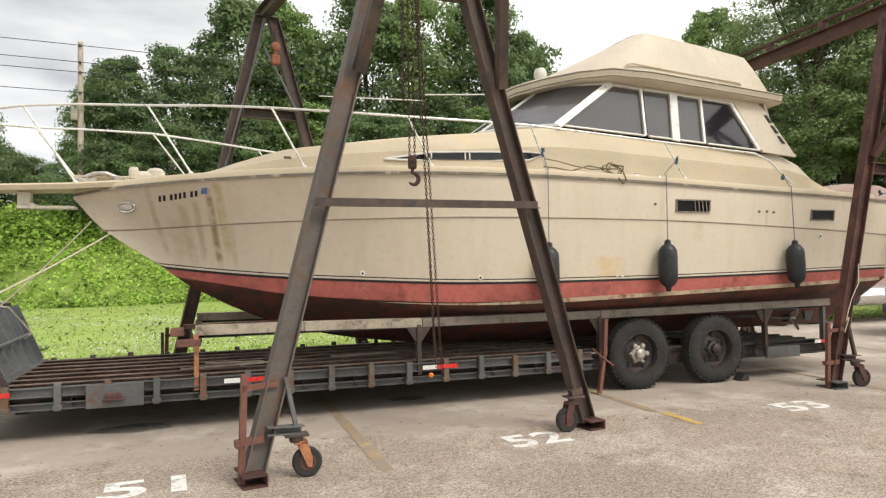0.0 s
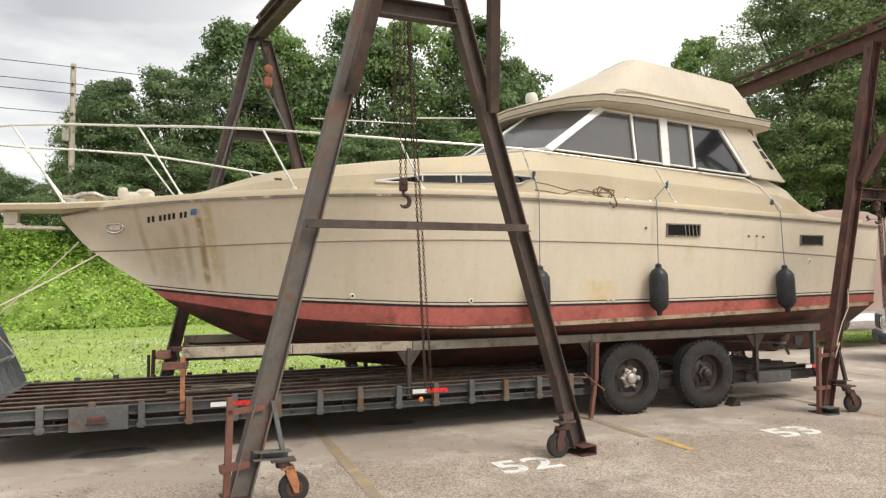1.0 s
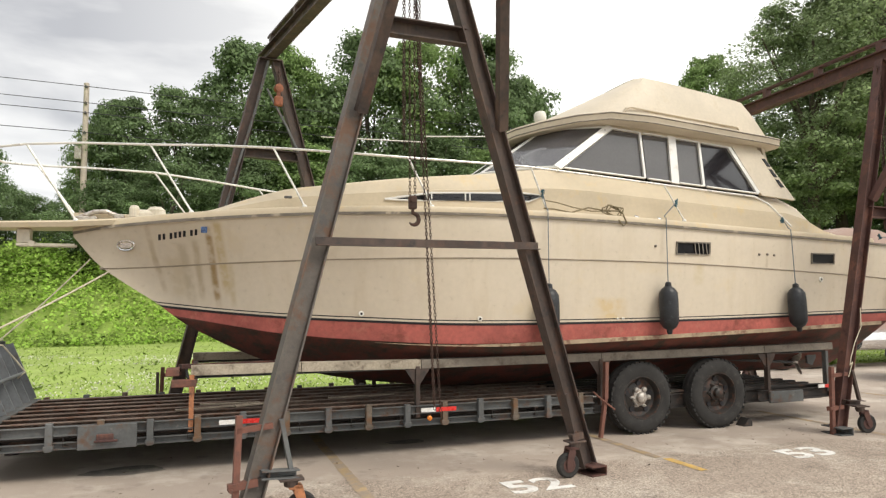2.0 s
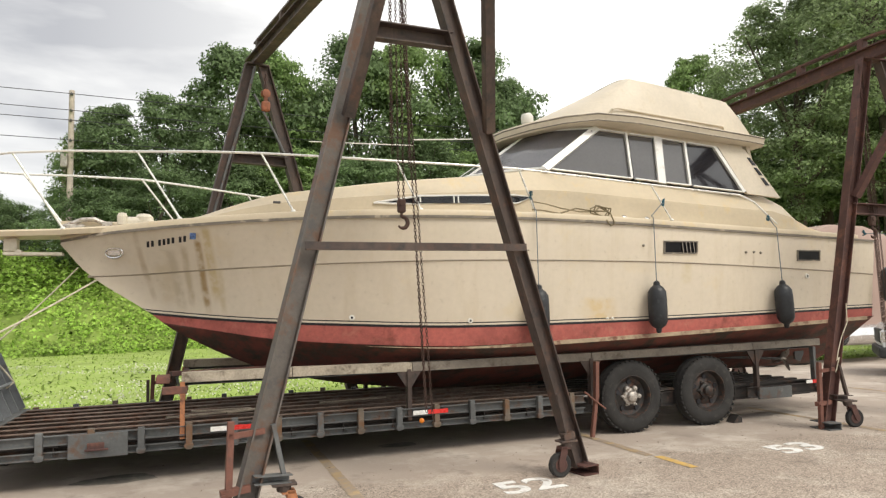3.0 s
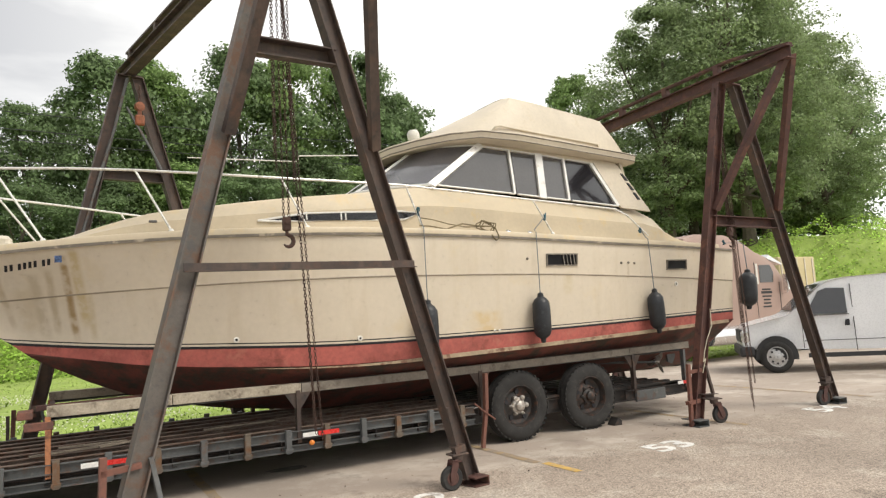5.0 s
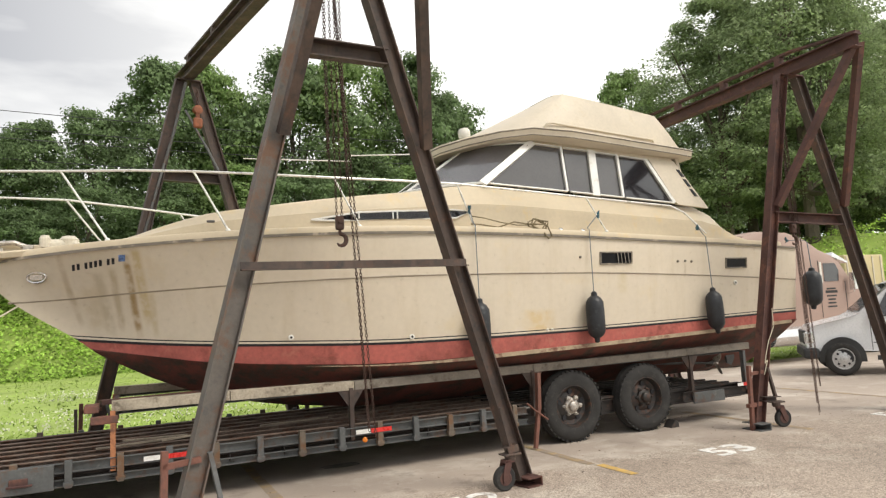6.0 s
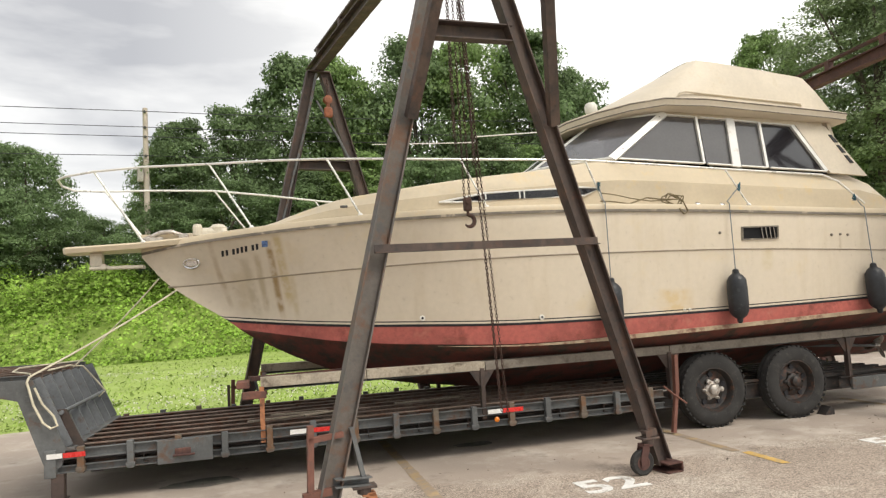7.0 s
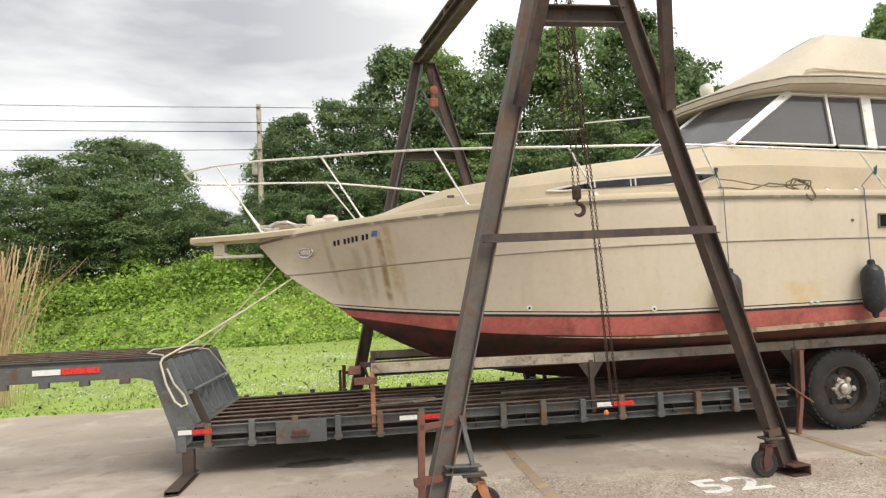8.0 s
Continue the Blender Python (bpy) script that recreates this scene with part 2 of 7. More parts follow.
def thing(name, m=None, label="", category="", group="", kind=""):
    ob = new(name)
    ob.empty_display_size = 0.1
    if m is not None:
        ob.matrix_world = m
    return tagged(ob, label, category, group, kind)


def box(bm, a, b, bevel=0.0, m=None, taper=None):
    """A box from corner a to corner b; with a bevel its edges are rounded."""
    a, b = Vector(a), Vector(b)
    r = bmesh.ops.create_cube(bm, size=1.0)
    bmesh.ops.scale(bm, vec=[max(abs(v), 1e-4) for v in (b - a)], verts=r["verts"])
    bmesh.ops.translate(bm, vec=(a + b) / 2, verts=r["verts"])
    if m is not None:
        bmesh.ops.transform(bm, matrix=m, verts=r["verts"])
    if bevel:
        es = list({e for v in r["verts"] for e in v.link_edges})
        bmesh.ops.bevel(bm, geom=es, offset=bevel, segments=2, affect="EDGES", profile=0.5)


def I_SEC(w, h, tf, tw):
    return [(-w / 2, -h / 2), (w / 2, -h / 2), (w / 2, -h / 2 + tf), (tw / 2, -h / 2 + tf), (tw / 2, h / 2 - tf), (w / 2, h / 2 - tf),
            (w / 2, h / 2), (-w / 2, h / 2), (-w / 2, h / 2 - tf), (-tw / 2, h / 2 - tf), (-tw / 2, -h / 2 + tf), (-w / 2, -h / 2 + tf)]


def C_SEC(w, h, t):
    return [(-w / 2, -h / 2), (w / 2, -h / 2), (w / 2, -h / 2 + t), (-w / 2 + t, -h / 2 + t), (-w / 2 + t, h / 2 - t), (w / 2, h / 2 - t), (w / 2, h / 2), (-w / 2, h / 2)]


def L_SEC(w, h, t):
    return [(0, 0), (w, 0), (w, t), (t, t), (t, h), (0, h)]


def R_SEC(w, h):
    return [(-w / 2, -h / 2), (w / 2, -h / 2), (w / 2, h / 2), (-w / 2, h / 2)]


def bar(bm, p, q, sec, up=(0, 0, 1)):
    """A straight member of the section sec from p to q; the section's second axis points as nearly as it can along up."""
    p, q = Vector(p), Vector(q)
    d = (q - p).normalized()
    u = Vector(up)
    u = (u - d * u.dot(d)).normalized()
    s = d.cross(u)
    ring = [[bm.verts.new(c + s * x + u * y) for x, y in sec] for c in (p, q)]
    n = len(sec)
    for i in range(n):
        j = (i + 1) % n
        bm.faces.new((ring[0][i], ring[0][j], ring[1][j], ring[1][i]))
    bm.faces.new(ring[0][::-1])
    bm.faces.new(ring[1])


def tube(bm, pts, r, n=8, caps=True):
    """A round tube along the points; r is one radius or one for each point."""
    pts = [Vector(p) for p in pts]
    rs = r if isinstance(r, (list, tuple)) else [r] * len(pts)
    rings, last = [], None
    for i, p in enumerate(pts):
        d = (pts[min(i + 1, len(pts) - 1)] - pts[max(i - 1, 0)]).normalized()
        u = last if last is not None else (Vector((0, 0, 1)) if abs(d.z) < 0.9 else Vector((1, 0, 0)))
        u = (u - d * u.dot(d)).normalized()
        last = u
        s = d.cross(u)
        rings.append([bm.verts.new(p + (u * math.cos(k) + s * math.sin(k)) * rs[i]) for k in (2 * math.pi * j / n for j in range(n))])
    for a, b in zip(rings, rings[1:]):
        for j in range(n):
            bm.faces.new((a[j], a[(j + 1) % n], b[(j + 1) % n], b[j]))
    if caps:
        bm.faces.new(rings[0][::-1])
        bm.faces.new(rings[-1])


def lathe(bm, prof, n=32, m=None, ends=True):
    """Turns (radius, height) points round the local z axis."""
    m = m or Matrix()
    rings = [[bm.verts.new(m @ Vector((max(r, 1e-4) * math.cos(2 * math.pi * j / n), max(r, 1e-4) * math.sin(2 * math.pi * j / n), z))) for j in range(n)] for r, z in prof]
    for a, b in zip(rings, rings[1:]):
        for j in range(n):
            bm.faces.new((a[j], a[(j + 1) % n], b[(j + 1) % n], b[j]))
    if ends:
        bm.faces.new(rings[0][::-1])
        bm.faces.new(rings[-1])


def grid(bm, rows, close=False, idx=None):
    """Skins rows of points; idx(i, j) gives a face's material slot."""
    vs = [[bm.verts.new(p) for p in row] for row in rows]
    for i, (a, b) in enumerate(zip(vs, vs[1:])):
        m = len(a)
        for j in range(m if close else m - 1):
            q = [a[j], a[(j + 1) % m], b[(j + 1) % m], b[j]]
            q = [v for k, v in enumerate(q) if all((v.co - w.co).length > 1e-5 for w in q[:k])]
            if len(q) > 2:
                f = bm.faces.new(q)
                if idx:
                    f.material_index = idx(i, j)
    return vs


def prism(bm, poly, d0, d1, axis="y"):
    """A flat outline (x, z) pulled from y = d0 to y = d1 (or (x, y) from z to z)."""
    def at(p, d):
        return (p[0], d, p[1]) if axis == "y" else (p[0], p[1], d) if axis == "z" else (d, p[0], p[1])
    a, b = [bm.verts.new(at(p, d0)) for p in poly], [bm.verts.new(at(p, d1)) for p in poly]
    n = len(poly)
    for i in range(n):
        bm.faces.new((a[i], a[(i + 1) % n], b[(i + 1) % n], b[i]))
    bm.faces.new(a[::-1])
    bm.faces.new(b)


def lerp_table(tab, x):
    """Straight-line reading of a table of (x, value)."""
    if x <= tab[0][0]:
        return tab[0][1]
    for (a, u), (b, v) in zip(tab, tab[1:]):
        if x <= b:
            return u + (v - u) * (x - a) / (b - a)
    return tab[-1][1]


def smooth_table(tab, x):
    """Smooth reading of the same."""
    pts = [tab[0], *tab, tab[-1]]
    if x <= tab[0][0]:
        return tab[0][1]
    if x >= tab[-1][0]:
        return tab[-1][1]
    for i in range(1, len(pts) - 2):
        (a, u), (b, v) = pts[i], pts[i + 1]
        if a <= x <= b and b > a:
            def slope(k):
                (p, s), (q, t) = pts[max(k - 1, 1)], pts[min(k + 1, len(pts) - 2)]
                return (t - s) / (q - p) if q > p else 0.0
            h = b - a
            t = (x - a) / h
            return (2 * t**3 - 3 * t**2 + 1) * u + (t**3 - 2 * t**2 + t) * h * slope(i) + (3 * t**2 - 2 * t**3) * v + (t**3 - t**2) * h * slope(i + 1)
    return tab[-1][1]


def sag(p, q, drop, n=12):
    p, q = Vector(p), Vector(q)
    return [p.lerp(q, i / n) - Vector((0, 0, 4 * drop * (i / n) * (1 - i / n))) for i in range(n + 1)]

# ---- the ground, the lot and the hill ----
def hill(x, y):
    """Height of the ground: a level field, then a steep bank that curves round behind the lot."""
    foot = 37.0 - min(17.0, 0.011 * max(0.0, x - 10.0) ** 2) + 0.9 * math.sin(x * 0.21)
    u = min(max((y - foot) / 9.0, 0.0), 1.0)
    top = 4.6 + 0.6 * math.sin(x * 0.13 + 1.0) + 0.035 * max(0.0, x - 20.0)
    z = top * u * u * (3 - 2 * u)
    z += 0.05 * max(0.0, y - foot - 9.0) if y > foot + 9 else 0.0
    return z + 0.35 * u * noise.noise((x * 0.35, y * 0.35, 0.3))


LOT_EDGE = 14.2
M_GROUND = material("grass_and_clover_turf", (0.29, 0.385, 0.09), 0.95, vary=0.22, big=0.5, fine=9, bump=0.35, second=(0.35, 0.43, 0.14), mask=(0.5, 0.7), third=(0.38, 0.42, 0.24), mask3=(0.60, 0.72))
M_ASPHALT = material("worn_pebbled_asphalt", (0.322, 0.266, 0.218), 0.93, vary=0.16, big=0.35, fine=70, bump=0.55, second=(0.44, 0.385, 0.325), mask=(0.5, 0.66), third=(0.20, 0.165, 0.135), mask3=(0.58, 0.74), bump_scale=55)


def finish_asphalt():
    """Small stones in the surface, pale and dark."""
    nt = M_ASPHALT.node_tree
    b = nt.nodes["Principled BSDF"]
    src = b.inputs["Base Color"].links[0].from_socket
    N, L = nt.nodes.new, nt.links.new
    g, v, r, mul = N("ShaderNodeNewGeometry"), N("ShaderNodeTexVoronoi"), N("ShaderNodeMapRange"), N("ShaderNodeVectorMath")
    v.inputs["Scale"].default_value = 88.0
    L(g.outputs["Position"], v.inputs["Vector"])
    sep = N("ShaderNodeSeparateColor")
    L(v.outputs["Color"], sep.inputs[0])
    r.inputs["To Min"].default_value, r.inputs["To Max"].default_value = 0.50, 1.56
    L(sep.outputs[0], r.inputs["Value"])
    mul.operation = "SCALE"
    L(src, mul.inputs[0])
    L(r.outputs[0], mul.inputs["Scale"])
    # beyond the stall numbers the stones give way to smooth, paler, older paving
    pos, ad, wob, rg, mx, smooth = N("ShaderNodeSeparateXYZ"), N("ShaderNodeMath"), N("ShaderNodeTexNoise"), N("ShaderNodeMapRange"), N("ShaderNodeMix"), N("ShaderNodeVectorMath")
    L(g.outputs["Position"], pos.inputs[0])
    L(g.outputs["Position"], wob.inputs["Vector"])
    wob.inputs["Scale"].default_value, wob.inputs["Detail"].default_value = 1.1, 7.0
    ad.operation = "MULTIPLY_ADD"
    L(wob.outputs[0], ad.inputs[0])
    ad.inputs[1].default_value = 1.5
    L(pos.outputs["Y"], ad.inputs[2])
    rg.inputs["From Min"].default_value, rg.inputs["From Max"].default_value = 7.45, 7.85
    L(ad.outputs[0], rg.inputs["Value"])
    smooth.operation = "MULTIPLY"
    smooth.inputs[1].default_value = (1.20, 1.22, 1.25)
    L(src, smooth.inputs[0])
    mx.data_type = "RGBA"
    L(rg.outputs[0], mx.inputs["Factor"])
    L(mul.outputs[0], mx.inputs["A"])
    L(smooth.outputs[0], mx.inputs["B"])
    L(mx.outputs["Result"], b.inputs["Base Color"])


finish_asphalt()


def build_ground():
    bm = bmesh.new()
    xs = [-900, -300, -120, -70] + [-50 + 2.0 * i for i in range(76)] + [130, 200, 400, 900]
    ys = [-900, -300, -80, -20, 5, 12] + [14 + 2.0 * i for i in range(34)] + [95, 130, 250, 900]
    grid(bm, [[(x, y, hill(x, y) - 0.035 + (0.02 * noise.noise((x * 0.6, y * 0.6, 5)) if y > 16 else 0)) for x in xs] for y in ys])
    tagged(part("ground", bm, M_GROUND, smooth=True), "mown green grass field with white clover, rising to a bank", "ground", kind="structure")
    bm = bmesh.new()
    top = [(x, LOT_EDGE + 0.035 * x + 0.16 * noise.noise((x * 0.9, 3.3, 0)) + 0.05 * noise.noise((x * 4.0, 1.3, 0))) for x in [-40 + 0.25 * i for i in range(520)]]
    lower = [(x, -40.0) for x, _ in top]
    a = [bm.verts.new((x, y, 0.0)) for x, y in lower]
    b = [bm.verts.new((x, y, 0.0)) for x, y in top]
    c = [bm.verts.new((x, y + 0.02, -0.09)) for x, y in top]
    for i in range(len(top) - 1):
        bm.faces.new((a[i], a[i + 1], b[i + 1], b[i]))
        bm.faces.new((b[i], b[i + 1], c[i + 1], c[i]))
    tagged(part("pavement", bm, M_ASPHALT), "worn grey-tan asphalt parking lot with pale gravel showing", "pavement", kind="structure")


build_ground()

# ---- paint and marks on the lot ----
M_PAINT = material("worn_white_road_paint", (0.74, 0.73, 0.70), 0.85, vary=0.12, big=3, fine=60, bump=0.4, second=(0.33, 0.29, 0.25), mask=(0.55, 0.66), third=(0.36, 0.32, 0.27), mask3=(0.57, 0.68))
M_YELLOW = material("worn_yellow_road_paint", (0.40, 0.29, 0.16), 0.88, vary=0.2, big=2, fine=60, bump=0.4, second=(0.29, 0.235, 0.185), mask=(0.40, 0.56))
M_YELLOW_FRESH = material("yellow_road_paint", (0.55, 0.36, 0.11), 0.85, vary=0.2, big=4, fine=60, bump=0.4, second=(0.38, 0.30, 0.2), mask=(0.5, 0.66))
M_OIL = material("oil_stained_asphalt", (0.15, 0.135, 0.12), 0.8, vary=0.3, big=3, fine=50, bump=0.4, second=(0.25, 0.225, 0.19), mask=(0.5, 0.62))
M_LITTER = material("dead_leaf_litter", (0.10, 0.07, 0.045), 0.95, vary=0.4, big=5, fine=40, bump=0.2, per_island=0.5)


def stall_number(text, x, y, w, h, turn=0):
    cu = bpy.data.curves.new("stall_number", "FONT")
    cu.body, cu.size, cu.extrude, cu.offset, cu.align_x, cu.align_y = text, 1.0, 0.002, 0.022, "CENTER", "CENTER"
    tmp = bpy.data.objects.new("stall_text", cu)
    scene.collection.objects.link(tmp)
    bpy.context.view_layer.update()
    me = bpy.data.meshes.new_from_object(tmp.evaluated_get(bpy.context.evaluated_depsgraph_get()))
    bpy.data.objects.remove(tmp)
    lo = [min(v.co[k] for v in me.vertices) for k in (0, 1)]
    hi = [max(v.co[k] for v in me.vertices) for k in (0, 1)]
    me.transform(Matrix.Diagonal((w / (hi[0] - lo[0]), h / (hi[1] - lo[1]), 1, 1)) @ Matrix.Translation((-(lo[0] + hi[0]) / 2, -(lo[1] + hi[1]) / 2, 0)))
    me.materials.clear()
    me.materials.append(M_PAINT)
    ob = new("stall_number", me)
    ob.matrix_world = pose(x, y, 0.004, 0, 0, turn)
    return tagged(ob, "white painted stall number on the asphalt", "marking", "stall numbers", "structure")


for txt, x, y in (("51", -0.29, 6.03), ("52", 3.33, 6.18), ("53", 6.98, 6.35), ("54", 10.83, 6.66)):
    stall_number(txt, x, y, 0.66, 0.44, 2.5)


def ragged(name, pts, mat, label, z=0.004, kind="structure", category="marking"):
    bm = bmesh.new()
    vs = [bm.verts.new((x, y, z)) for x, y in pts]
    bm.faces.new(vs)
    bmesh.ops.triangulate(bm, faces=bm.faces[:])
    return tagged(part(name, bm, mat), label, category, kind=kind)


def stall_line(x, ya, yb, w=0.12, mat=None):
    n = int((yb - ya) / 0.06)
    a = [(x - w / 2 + 0.014 * noise.noise((i * 0.7, x, 0)), ya + (yb - ya) * i / n) for i in range(n + 1)]
    b = [(x + w / 2 + 0.014 * noise.noise((i * 0.7, x, 9)), ya + (yb - ya) * i / n) for i in range(n + 1)]
    ragged("stall_line", a + b[::-1], mat or M_YELLOW, "faded yellow parking line on the asphalt")


stall_line(1.68, 5.7, 9.6)
stall_line(5.20, 6.75, 8.8)
stall_line(5.265, 6.06, 6.68, 0.11, M_YELLOW_FRESH)
stall_line(8.85, 6.6, 9.0)
stall_line(12.45, 6.8, 10.2)


def blot(x, y, rx, ry, mat, label, seed):
    pts = []
    for k in range(36):
        a = 2 * math.pi * k / 36
        r = 1 + 0.35 * noise.noise((math.cos(a) * 1.6 + seed, math.sin(a) * 1.6, seed))
        pts.append((x + rx * r * math.cos(a), y + ry * r * math.sin(a)))
    ragged("oil_stain", pts, mat, label, 0.003)


for i, (x, y, rx, ry) in enumerate(((-0.55, 8.3, 0.42, 0.20), (2.75, 8.7, 0.28, 0.12))):
    blot(x, y, rx, ry, M_OIL, "dark oil stain on the asphalt", i * 3.1 + 1)


def scatter_mesh(name, mat, centres, normals, sizes, aspect=1.0, kind="stuff", label="", category="", parent=None, seed=1, soft=None):
    """Many small diamond leaves, as one mesh; soft: a shading normal for each leaf, which rounds the clumps."""
    rs = np.random.RandomState(seed)
    c, n = np.asarray(centres, float), np.asarray(normals, float)
    n /= np.linalg.norm(n, axis=1)[:, None] + 1e-9
    r = rs.normal(size=c.shape)
    u = np.cross(n, r)
    u /= np.linalg.norm(u, axis=1)[:, None] + 1e-9
    v = np.cross(n, u)
    s = np.asarray(sizes, float)[:, None]
    bend = n * s * 0.25
    quad = np.stack([c - u * s, c - v * s * aspect * 0.62 + bend, c + u * s, c + v * s * aspect * 0.62 + bend], 1).reshape(-1, 3)
    k = len(c)
    me = bpy.data.meshes.new(name)
    me.vertices.add(4 * k)
    me.vertices.foreach_set("co", quad.ravel())
    me.loops.add(4 * k)
    me.loops.foreach_set("vertex_index", np.arange(4 * k))
    me.polygons.add(k)
    me.polygons.foreach_set("loop_start", np.arange(0, 4 * k, 4))
    me.polygons.foreach_set("loop_total", np.full(k, 4))
    me.update()
    if soft is not None:
        w = np.asarray(soft, float)
        w /= np.linalg.norm(w, axis=1)[:, None] + 1e-9
        me.normals_split_custom_set_from_vertices(np.repeat(w, 4, axis=0).tolist())
    me.materials.append(mat)
    ob = new(name, me)
    if parent:
        ob.parent = parent
    return tagged(ob, label, category, kind=kind)


def build_litter():
    rs = np.random.RandomState(5)
    n = 380
    x = rs.uniform(-6, 12, n)
    y = np.where(rs.rand(n) < 0.6, rs.normal(6.95, 0.35, n), rs.uniform(4.2, 10, n)) + 0.02 * x
    scatter_mesh("leaf_litter", M_LITTER, np.stack([x, y, np.full(n, 0.006)], 1), np.tile([0, 0, 1.0], (n, 1)) + rs.normal(size=(n, 3)) * 0.25, rs.uniform(0.006, 0.022, n), 0.6, label="scattered dead leaves and twigs on the asphalt", category="litter", seed=6)


build_litter()

# ---- the motor cruiser ----
CY = 9.2  # the boat's and the trailer's middle line
SHEER = [(-1.28, 2.68), (-0.8, 2.745), (0.4, 2.82), (1.8, 2.87), (3.8, 2.89), (5.5, 2.86), (7.6, 2.78), (9.4, 2.72), (10.5, 2.68)]
STEM = [(-1.28, 2.63), (-0.98, 2.28), (-0.30, 1.80), (-0.02, 1.58), (0.35, 1.37), (0.64, 1.22), (1.2, 1.00), (2.2, 0.78), (3.6, 0.65), (10.5, 0.64)]
BOOT = [(-0.45, 1.80), (0.4, 1.70), (1.06, 1.64), (1.9, 1.59), (3.3, 1.53), (5.8, 1.53), (7.4, 1.55), (9.3, 1.59), (10.5, 1.61)]
CHINE = [(-0.10, 1.64), (0.66, 1.50), (1.05, 1.43), (1.9, 1.345), (3.3, 1.27), (5.0, 1.295), (8.0, 1.375), (10.5, 1.455)]
KNUCKLE = [(-1.1, 2.24), (-0.6, 2.255), (0.4, 2.295), (2.4, 2.34), (4.2, 2.35), (6.5, 2.32), (9.4, 2.20), (10.5, 2.14)]
TRUNK = [(-0.1, 2.86), (0.3, 2.94), (0.62, 3.05), (1.1, 3.19), (1.65, 3.26), (2.5, 3.36), (3.5, 3.46), (4.68, 3.60), (6.1, 3.52), (7.15, 3.46), (8.15, 3.40), (8.75, 3.37), (9.05, 3.19), (9.3, 3.00), (9.6, 2.83), (10.5, 2.745)]


def half_sheer(x):
    u = min(max((x + 1.28) / 4.9, 0.0), 1.0)
    s = 1.5 * (1 - (1 - u) ** 2.1)
    return s - 0.006 * max(0.0, x - 6.0) ** 2


def half_chine(x):
    u = min(max((x + 0.12) / 4.6, 0.0), 1.0)
    return 1.36 * (1 - (1 - u) ** 1.9) - 0.005 * max(0.0, x - 6.0) ** 2


def half_at(x, z):
    """Half-breadth of the topsides at height z."""
    zk = smooth_table(STEM, x)
    zs, zc, c, s = smooth_table(SHEER, x), max(smooth_table(CHINE, x), zk), half_chine(x), half_sheer(x)
    if z <= zc:
        return c * max(0.0, (z - zk) / max(zc - zk, 1e-3)) ** 0.85
    t = min(1.0, (z - zc) / max(zs - zc, 1e-3))
    flare = 1.0 + 0.9 * (1 - min(max((x + 1.28) / 4.5, 0), 1))
    step = 0.012 if z > smooth_table(KNUCKLE, x) else 0.0
    return min(c + (s - c) * t ** flare + step, s + 0.0) if t < 1 else s


M_SPRAY = material("tan_spray_rail", (0.36, 0.28, 0.19), 0.75, vary=0.25, big=2, fine=25, bump=0.15, second=(0.17, 0.08, 0.055), mask=(0.5, 0.64))


